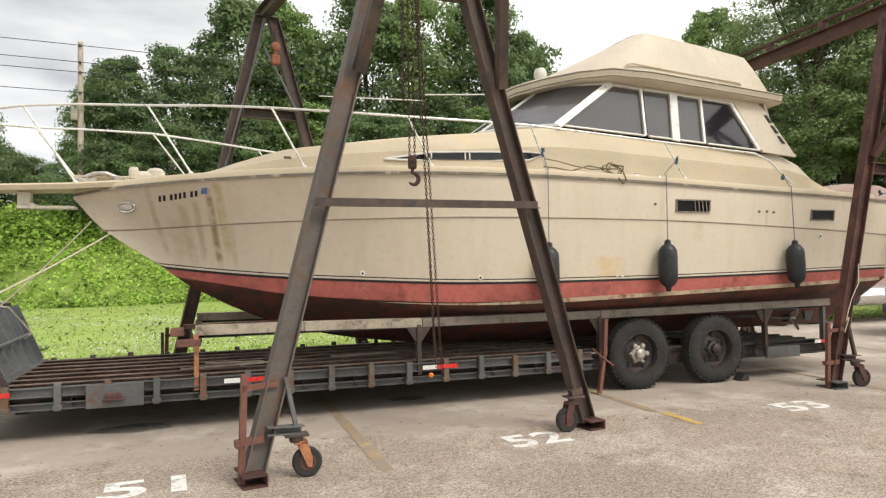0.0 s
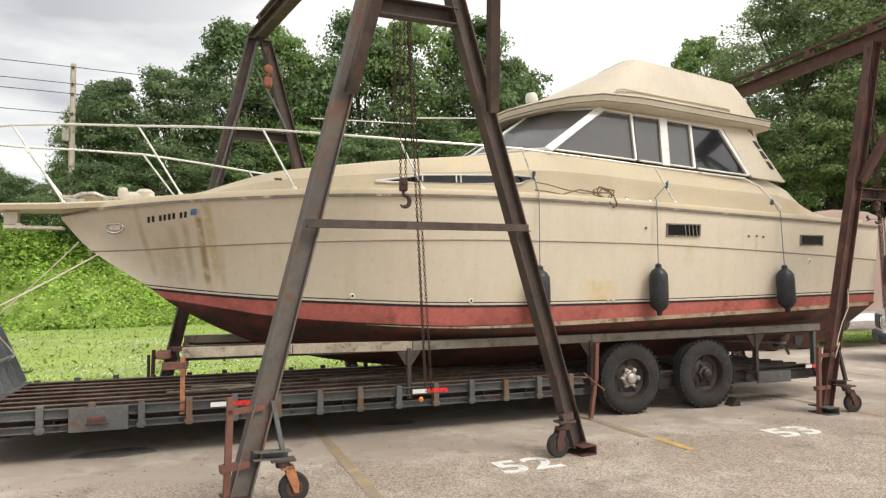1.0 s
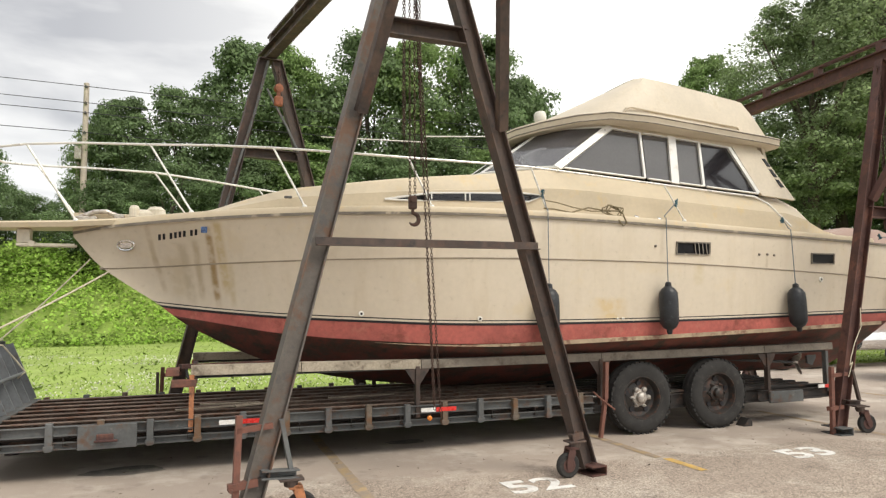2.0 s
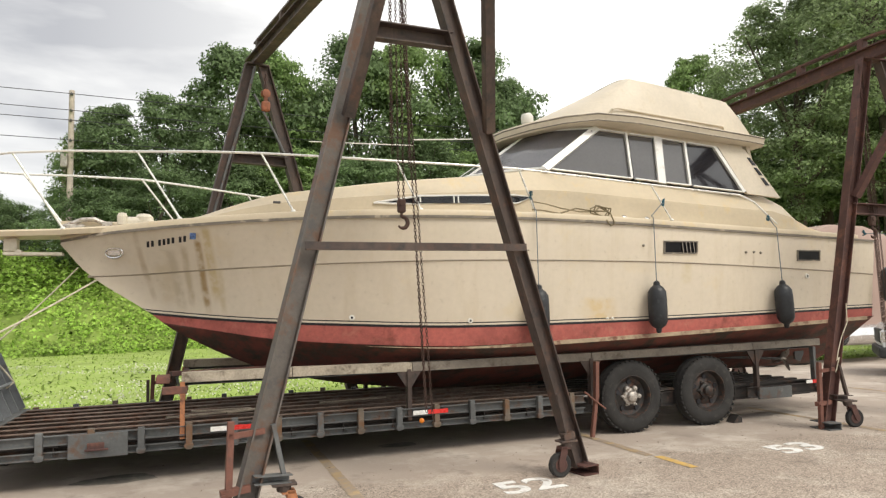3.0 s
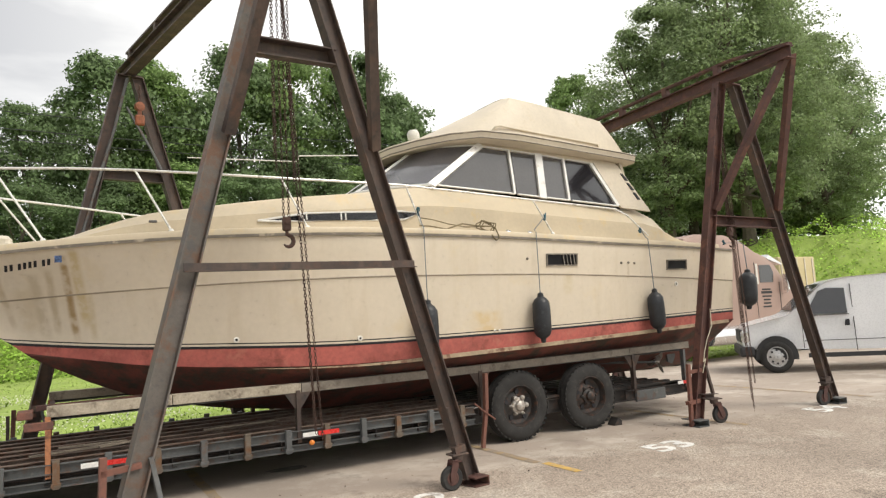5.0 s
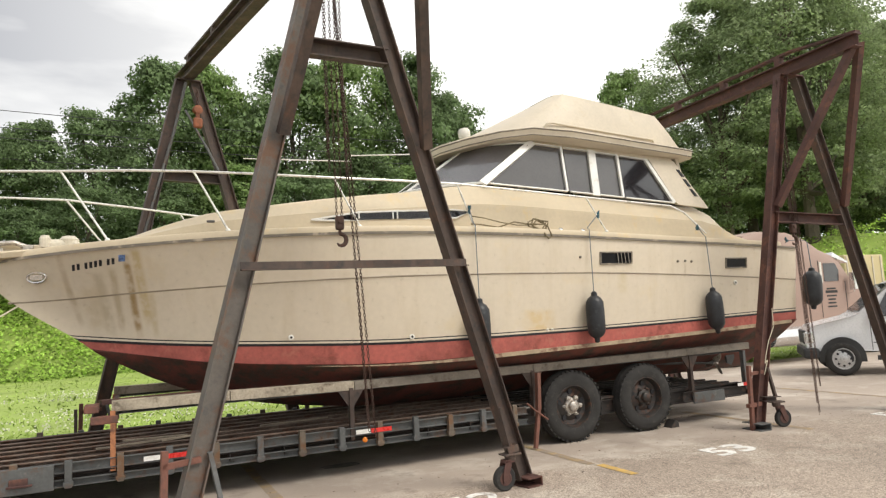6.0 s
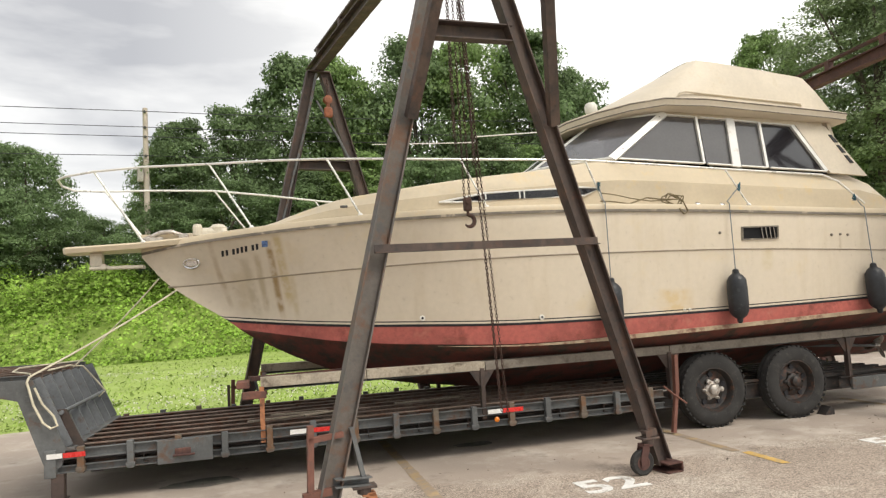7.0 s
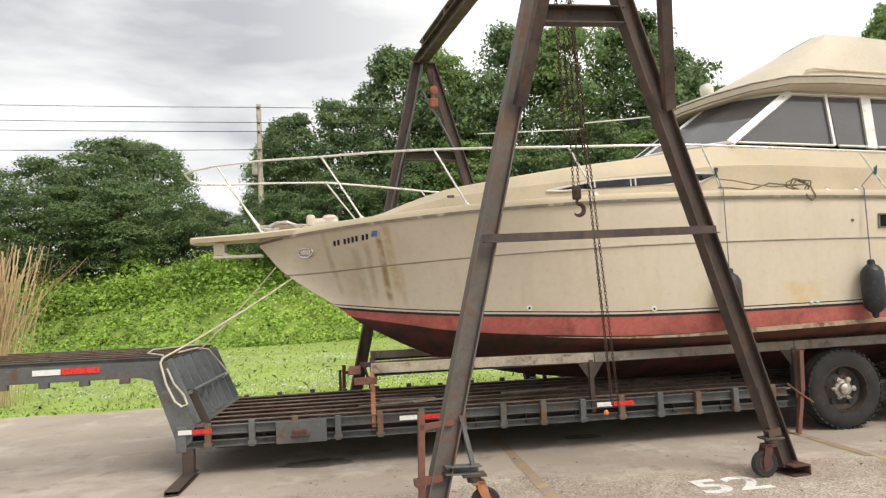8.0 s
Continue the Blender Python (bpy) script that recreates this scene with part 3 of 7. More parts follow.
def build_boat():
    boat = thing("motor_cruiser", None, "cream fibreglass cabin cruiser with red bottom paint, resting on a trailer", "boat")
    xs = [-1.28 + 0.06 * i for i in range(30)] + [0.52 + 0.2 * i for i in range(21)] + [4.72 + 0.385 * i for i in range(16)]

    def levels(x, kind):
        zk, zs, zb = smooth_table(STEM, x), smooth_table(SHEER, x), smooth_table(BOOT, x)
        zc, zn = smooth_table(CHINE, x), smooth_table(KNUCKLE, x)
        if kind == "top":
            zz = [zb + 0.055] + [zb + 0.055 + (zn - 0.02 - zb - 0.055) * k / 6 for k in range(1, 7)] + [zn, zn + 0.004] + [zn + 0.02 + (zs - zn - 0.02) * k / 5 for k in range(1, 6)]
        elif kind == "boot":
            zz = [zb - 0.012, zb + 0.018, zb + 0.042, zb + 0.055]
        elif kind == "red":
            zz = [zc + 0.02, zc + (zb - zc) * 0.35, zc + (zb - zc) * 0.7, zb - 0.012]
        else:
            zz = [zk] + [zk + (zc - zk) * k / 4 for k in range(1, 5)] + [zc + 0.02]
        return [max(z, zk) for z in zz]

    def skin(kind, off=0.0, name="", mat=None, label="", idx=None):
        bm = bmesh.new()
        for side in (-1, 1):
            rows = []
            for x in xs:
                row = []
                for z in levels(x, kind):
                    w = half_at(x, z)
                    if kind == "keel" and abs(z - levels(x, kind)[-1]) < 1e-6:
                        w += 0.035 * min(1, max(0, x))
                    row.append((x, CY + side * (w + (off if w > 0.02 else 0)), z))
                rows.append(row)
            grid(bm, rows, idx=idx)
        if kind in ("top", "keel", "red", "boot"):  # transom
            rows = [[(10.49, CY + s * (half_at(10.49, z) + off), z) for z in levels(10.49, kind)] for s in (-1, 1)]
            grid(bm, rows, idx=idx)
        bmesh.ops.remove_doubles(bm, verts=bm.verts, dist=0.0005)
        return part(name, bm, mat, boat, label, smooth=True)

    hull = skin("top", 0, "hull", M_GEL, "cream gelcoat topsides with brown rust runs at the bow")
    skin("boot", 0.002, "boot_stripe", [M_BLACK, M_GEL], "twin thin black waterline stripes", idx=lambda i, j: 1 if j == 1 else 0)
    skin("red", 0, "waterline_paint", M_RED, "faded red paint band along the waterline")
    skin("keel", 0, "hull_bottom", M_KEEL, "dark maroon bottom paint with near-black patches")
    # spray rail along the chine
    for side in (-1, 1):
        bm = bmesh.new()
        pts = [(x, CY + side * (half_chine(x) + 0.03), smooth_table(CHINE, x)) for x in [2.2 + 0.3 * i for i in range(28)]]
        grid(bm, [[Vector(p) + Vector((0, dy, dz)) * min(1.0, 0.04 + (p[0] - 2.2) / 2.6) for dy, dz in ((-0.03, -0.025), (0.03, -0.025), (0.03, 0.025), (-0.03, 0.025))] for p in pts], close=True)
        part("spray_rail", bm, M_SPRAY, boat, "weathered tan spray rail")
        # the ledge that runs along the topsides, tinted darker than the hull
        bm = bmesh.new()
        pts = [Vector((x, CY + side * (half_at(x, smooth_table(KNUCKLE, x)) + 0.004), smooth_table(KNUCKLE, x))) for x in xs if x > -1.0]
        ring = [[p + Vector((0, side * o, dz)) for o, dz in ((-0.01, -0.012), (0.012, 0.004), (0.010, 0.012), (-0.01, 0.02))] for p in pts]
        grid(bm, ring)
        part("hull_ledge", bm, M_LEDGE, boat, "thin moulded ledge along the topsides")
        # rub rail: dark insert below a cream lip
        bm = bmesh.new()
        pts = [Vector((x, CY + side * (half_sheer(x) + 0.012), smooth_table(SHEER, x) - 0.01)) for x in xs]
        grid(bm, [[p + Vector((0, dy, dz)) for dy, dz in ((-0.018, -0.016), (0.018, -0.014), (0.018, 0.014), (-0.018, 0.016))] for p in pts], close=True)
        part("rub_rail", bm, M_RUB, boat, "scuffed grey rub rail")
    # gunwale lip, side deck, trunk cabin and foredeck in one moulding
    rows = []
    dxs = [x for x in xs if x <= 10.49]
    for x in dxs:
        s, zs, zt = half_sheer(x), smooth_table(SHEER, x), smooth_table(TRUNK, x)
        lip = zs + 0.075
        inset = min(0.22, s * 0.45)
        tb, tt = max(s - inset, 0.0), max(s - inset - 0.13 - 0.05 * min(1, max(0, x - 3)), 0.0)
        zt = max(zt, lip + 0.015)
        knee = lip + 0.02 + (zt - lip - 0.02) * 0.55
        half = [(s + 0.028, zs + 0.002), (s + 0.030, zs + 0.045), (s + 0.012, lip), (s - min(0.05, s * 0.2), lip + 0.01), (tb, lip + 0.02),
                (tb - 0.02 * min(1, tb), knee - 0.012), (max(tb - 0.045, 0), knee), (max(tt + 0.02, 0), zt - 0.03), (max(tt - 0.02, 0), zt), (tt * 0.5, zt + 0.045), (0, zt + 0.06)]
        rows.append([(x, CY - w, z) for w, z in half] + [(x, CY + w, z) for w, z in half[-2::-1]])
    bm = bmesh.new()
    grid(bm, rows)
    bmesh.ops.remove_doubles(bm, verts=bm.verts, dist=0.0004)
    part("deck_moulding", bm, M_DECK, boat, "sun-yellowed cream deck and trunk cabin", smooth=True)
    # bow pulpit plank
    bm = bmesh.new()
    rows = []
    for x, w, z in ((-2.14, 0.10, 2.77), (-2.10, 0.17, 2.77), (-1.9, 0.21, 2.775), (-1.3, 0.26, 2.795), (-0.7, 0.32, 2.835), (-0.2, 0.30, 2.88)):
        rows.append([(x, CY - w, z - 0.075), (x, CY - w - 0.02, z - 0.02), (x, CY - w, z), (x, CY, z + 0.012), (x, CY + w, z), (x, CY + w + 0.02, z - 0.02), (x, CY + w, z - 0.075)])
    grid(bm, rows, close=True)
    bm.faces.new([v for v in bm.verts if abs(v.co.x + 2.14) < 1e-4][::-1])
    pulpit = part("bow_pulpit", bm, M_DECK, boat, "cream moulded bow pulpit plank", smooth=True)
    # under the pulpit: anchor roller and bracket
    bm = bmesh.new()
    box(bm, (-1.86, CY - 0.07, 2.54), (-1.72, CY + 0.07, 2.70), 0.01)
    box(bm, (-1.86, CY - 0.09, 2.50), (-1.25, CY - 0.05, 2.535), 0.005)
    box(bm, (-1.86, CY + 0.05, 2.50), (-1.25, CY + 0.09, 2.535), 0.005)
    tube(bm, [(-1.70, CY - 0.1, 2.53), (-1.70, CY + 0.1, 2.53)], 0.035, 10)
    part("anchor_roller", bm, M_PLASTIC, pulpit, "dull grey metal anchor roller")
    # windlass, chock and cleats on the foredeck
    bm = bmesh.new()
    box(bm, (-1.22, CY - 0.10, 2.80), (-1.02, CY - 0.02, 2.87), 0.01)
    tube(bm, [(-1.25, CY - 0.06, 2.84), (-1.05, CY - 0.06, 2.93), (-0.92, CY - 0.06, 2.94), (-0.80, CY - 0.06, 2.89)], 0.028, 8)
    box(bm, (-0.83, CY - 0.10, 2.84), (-0.72, CY - 0.02, 2.91), 0.008)
    part("anchor", bm, M_HUB, boat, "grey metal anchor stowed on the bow")
    bm = bmesh.new()
    box(bm, (-0.63, CY - 0.18, 2.82), (-0.24, CY + 0.08, 2.97), 0.05)
    lathe(bm, [(0.055, 0), (0.06, 0.10), (0.045, 0.14), (0.02, 0.145)], 14, pose(-0.60, CY - 0.16, 2.87))
    lathe(bm, [(0.10, 0), (0.11, 0.13), (0.07, 0.17), (0.01, 0.18)], 16, pose(-0.36, CY - 0.08, 2.84))
    part("windlass", bm, M_PLASTIC, boat, "pale grey anchor windlass")
    # bow chock (oval fairlead) on both bows
    for side in (-1, 1):
        bm = bmesh.new()
        c = Vector((-0.68, CY + side * (half_at(-0.68, 2.52) + 0.01), 2.52))
        d = Vector((1, side * (half_at(-0.52, 2.6) - half_at(-0.72, 2.6)) / 0.2, 0)).normalized()
        up = (Vector((0, 0, 1)) + Vector((0, side * 0.4, 0))).normalized()
        ring = [c + d * (0.105 * math.cos(a)) + up * (0.062 * math.sin(a)) for a in (2 * math.pi * k / 20 for k in range(21))]
        tube(bm, ring, 0.012, 8, False)
        box(bm, (-0.07, -0.004, -0.03), (0.07, 0.004, 0.03), 0, Matrix.Translation(c) @ Matrix((d, d.cross(up), up)).transposed().to_4x4())
        part("bow_chock", bm, M_CHROME, boat, "oval chrome fairlead")
    return boat, hull


boat, hull = build_boat()


def side_y(z, side=-1):
    """The house side leans in towards the roof."""
    return CY + side * (1.155 - 0.16 * (z - 3.5) / 0.75)


def build_house():
    sill = [(4.68, 3.61), (6.12, 3.525), (8.15, 3.395), (8.76, 3.345)]
    head = [(5.64, 4.29), (6.2, 4.26), (7.85, 4.14), (8.25, 4.13)]
    for side in (-1, 1):
        # side panel behind the glass: posts and headers round real panes
        def P(x, z, out=0.0):
            return Vector((x, side_y(z, side) + side * out, z))

        def quad_slab(bm, pts, t0, t1):
            a = [bm.verts.new(P(x, z, t0)) for x, z in pts]
            b = [bm.verts.new(P(x, z, t1)) for x, z in pts]
            n = len(pts)
            for i in range(n):
                bm.faces.new((a[i], a[(i + 1) % n], b[(i + 1) % n], b[i]))
            bm.faces.new(a)
            bm.faces.new(b[::-1])

        zs = lambda x: lerp_table(sill, x)
        zh = lambda x: lerp_table(head, x)
        panes = [((4.80, zs(4.8) + 0.02), (6.09, zs(6.09) + 0.02), (6.13, zh(6.13) - 0.02), (5.68, zh(5.68) - 0.02), M_GLASS),
                 ((6.15, zs(6.15) + 0.02), (6.53, zs(6.53) + 0.02), (6.62, zh(6.62) - 0.02), (6.19, zh(6.19) - 0.02), M_GLASS),
                 ((6.68, zs(6.68) + 0.02), (7.10, zs(7.1) + 0.02), (7.16, zh(7.16) - 0.02), (6.74, zh(6.74) - 0.02), M_GLASS),
                 ((7.16, zs(7.16) + 0.02), (8.10, zs(8.1) + 0.02), (7.72, zh(7.72) - 0.02), (7.22, zh(7.22) - 0.02), M_GLASS2)]
        for *pp, mat in panes:
            bm = bmesh.new()
            quad_slab(bm, pp, -0.03, -0.022)
            part("window_pane", bm, mat, boat, "dark tinted side window glass")
        bm = bmesh.new()

        def strip(p, q, w=0.045, o0=-0.035, o1=0.012):
            p3, q3 = P(*p), P(*q)
            n = Vector((0, side, 0.2)).normalized()
            bar(bm, p3, q3, R_SEC(w, 0.036), up=n)
        for a, b, c, d, _ in panes:
            for p, q in ((a, b), (c, d)):
                strip(p, q, 0.018)
        strip((4.68, zs(4.68)), (5.64, zh(5.64)), 0.10)
        strip(panes[0][1], panes[0][2], 0.035)
        strip((6.60, zs(6.6)), (6.68, zh(6.68)), 0.13)
        strip(panes[2][1], panes[2][2], 0.04)
        strip(panes[3][1], panes[3][2], 0.06)
        part("window_frame", bm, M_ALU, boat, "white aluminium window frames")
        bm = bmesh.new()
        quad_slab(bm, [(8.16, zs(8.16)), (8.80, zs(8.8)), (8.30, zh(8.25)), (7.78, zh(7.78))], -0.05, 0.008)
        aft = part("aft_side_panel", bm, M_FLY, boat, "weathered white panel behind the side windows")
        bm = bmesh.new()
        for k in range(3):
            f = 0.24 + 0.21 * k
            x0, z0 = 8.68 - 0.42 * f, zs(8.6) + (zh(8.2) - zs(8.6)) * f
            quad_slab(bm, [(x0 - 0.02, z0), (x0 + 0.045, z0), (x0 - 0.04, z0 + 0.12), (x0 - 0.09, z0 + 0.12)], 0.008, 0.02)
        part("vent_slot", bm, M_BLACK, aft, "dark vent slots")
        # header below the brow and sill moulding
        bm = bmesh.new()
        quad_slab(bm, [(5.6, zh(5.6) - 0.03), (8.28, zh(8.28) - 0.03), (8.3, zh(8.3) + 0.12), (5.6, zh(5.6) + 0.10)], -0.05, -0.012)
        part("header", bm, M_FLY, boat)
    # windshield: three panes across the front, raked
    foot = [(4.70, -1.14, 3.615), (4.16, -0.85, 3.60), (3.86, -0.40, 3.60), (3.80, 0.0, 3.60), (3.86, 0.40, 3.60), (4.16, 0.85, 3.60), (4.70, 1.14, 3.615)]
    top = [(5.64, -0.99, 4.29), (5.10, -0.80, 4.27), (4.80, -0.40, 4.26), (4.74, 0.0, 4.26), (4.80, 0.40, 4.26), (5.10, 0.80, 4.27), (5.64, 0.99, 4.29)]
    f3 = [Vector((x, CY + y, z)) for x, y, z in foot]
    t3 = [Vector((x, CY + y, z)) for x, y, z in top]
    for a, b in ((0, 2), (2, 4), (4, 6)):
        bm = bmesh.new()
        rows = []
        for k in range(a, b + 1):
            rows.append([f3[k].lerp(t3[k], u) for u in (0.03, 0.35, 0.68, 0.98)])
        grid(bm, rows)
        bmesh.ops.solidify(bm, geom=bm.faces[:], thickness=0.008)
        part("windshield_pane", bm, M_GLASS_W, boat, "tinted windshield glass", smooth=True)
    bm = bmesh.new()
    tube(bm, [p + Vector((0, 0, 0.01)) for p in f3], 0.022, 6)
    tube(bm, t3, 0.02, 6)
    for k in (2, 4):
        tube(bm, [f3[k], t3[k]], 0.022, 6)
    part("windshield_frame", bm, M_ALU, boat, "white metal windshield frame")
    # the windshield posts, wide white bars with screw heads
    for k, side in ((0, -1), (6, 1)):
        bm = bmesh.new()
        bar(bm, f3[k], t3[k], R_SEC(0.10, 0.05), up=(-0.5, side, 0.3))
        post = part("windshield_post", bm, M_ALU, boat, "wide white windshield post")
        for u in (0.2, 0.45, 0.7, 0.9):
            bm = bmesh.new()
            c = f3[k].lerp(t3[k], u) + Vector((-0.5, side, 0.3)).normalized() * 0.026
            bmesh.ops.create_icosphere(bm, subdivisions=1, radius=0.010, matrix=Matrix.Translation(c))
            part("screw", bm, M_RUST, post)
    # dashboard and floor that close the cabin inside
    bm = bmesh.new()
    box(bm, (4.0, CY - 0.95, 3.42), (8.7, CY + 0.95, 3.46))
    part("cabin_sole", bm, M_BLACK, boat)
    bm = bmesh.new()
    prism(bm, [(8.72, 2.9), (8.78, 2.9), (8.42, 4.2), (8.36, 4.2)], CY - 1.0, CY + 1.0)
    part("aft_bulkhead", bm, M_FLY, boat)


build_house()

BROW = [(4.40, 0.0, 4.28), (4.46, 0.36, 4.29), (4.70, 0.76, 4.32), (5.10, 1.03, 4.38), (5.55, 1.17, 4.425), (6.2, 1.20, 4.415), (7.2, 1.19, 4.35), (8.30, 1.16, 4.285), (8.62, 1.12, 4.27), (8.66, 0.6, 4.27), (8.66, 0.0, 4.27)]
COAM0 = [(4.66, 0.0, 4.37), (4.74, 0.34, 4.38), (4.96, 0.68, 4.41), (5.28, 0.92, 4.45), (5.64, 1.05, 4.475), (6.2, 1.075, 4.46), (7.2, 1.07, 4.40), (8.20, 1.05, 4.335), (8.48, 1.02, 4.32), (8.50, 0.6, 4.32), (8.50, 0.0, 4.32)]
COAM1 = [(6.24, 0.0, 5.142), (6.24, 0.3, 5.142), (6.25, 0.55, 5.142), (6.27, 0.72, 5.137), (6.34, 0.86, 5.122), (6.62, 0.89, 5.087), (7.32, 0.9, 5.002), (7.97, 0.91, 4.917), (8.11, 0.9, 4.897), (8.14, 0.6, 4.892), (8.14, 0.0, 4.892)]


def ring_of(tab, dz=0.0, s=1.0):
    half = [(x, y * s, z + dz) for x, y, z in tab]
    return [(x, CY - y, z) for x, y, z in half] + [(x, CY + y, z) for x, y, z in half[-2:0:-1]]


def build_flybridge():
    bm = bmesh.new()
    rows = [ring_of(BROW, -0.10, 0.965), ring_of(BROW, -0.075, 0.995), ring_of(BROW, -0.02), ring_of(BROW, 0.0, 1.012), ring_of(BROW, 0.035, 1.012), ring_of(BROW, 0.05, 0.985), ring_of(COAM0, 0.0)]
    vs = grid(bm, rows, close=True)
    bm.faces.new(vs[0][::-1])
    bm.faces.new(vs[-1])
    part("cabin_roof", bm, M_FLY, boat, "weathered cabin roof with overhanging brow", smooth=True)
    for dz, r in ((0.018, 0.010), (-0.07, 0.008)):
        bm = bmesh.new()
        ring = [Vector(q) for q in ring_of(BROW, dz, 1.014 if dz > 0 else 1.0)]
        tube(bm, ring + ring[:1], r, 6, False)
        part("brow_moulding", bm, M_RUB, boat, "grimy moulding round the roof edge")
    bm = bmesh.new()
    rows = [ring_of(COAM0, 0.0)]
    for u, bulge in ((0.25, 0.012), (0.5, 0.02), (0.75, 0.014), (0.95, 0.0)):
        rows.append([tuple(Vector(a).lerp(Vector(b), u) + Vector((0, (-1 if a[1] < CY else 1) * bulge if abs(a[1] - CY) > 0.05 else 0, 0))) for a, b in zip(ring_of(COAM0), ring_of(COAM1))])
    rows += [ring_of(COAM1), ring_of(COAM1, 0.012, 0.97), ring_of(COAM1, -0.02, 0.93)]
    vs = grid(bm, rows, close=True)
    bm.faces.new(vs[-1])
    part("flybridge", bm, M_FLY, boat, "weathered cream flybridge coaming", smooth=True)
    # grab rails along both sides of the coaming
    for side in (-1, 1):
        bm = bmesh.new()
        w = 1.045
        pts = [(5.82, CY + side * (w + 0.01), 4.50), (5.86, CY + side * (w + 0.035), 4.56), (5.95, CY + side * (w + 0.03), 4.585), (7.0, CY + side * (w + 0.02), 4.51), (7.86, CY + side * (w + 0.02), 4.45), (7.90, CY + side * (w + 0.0), 4.42)]
        tube(bm, pts, 0.016, 8)
        tube(bm, [(6.95, CY + side * (w + 0.02), 4.51), (6.96, CY + side * (w - 0.03), 4.48)], 0.014, 6)
        part("grab_rail", bm, M_FLY, boat, "cream grab rail")
    bm = bmesh.new()
    lathe(bm, [(0.05, 0), (0.055, 0.05), (0.085, 0.06), (0.10, 0.10), (0.10, 0.17), (0.075, 0.22), (0.02, 0.235)], 20, pose(5.04, CY - 0.05, 4.50, 0, -6, 0) @ Matrix.Scale(0.95, 4))
    part("searchlight", bm, M_WHITE, boat, "small white searchlight dome", smooth=True)


build_flybridge()


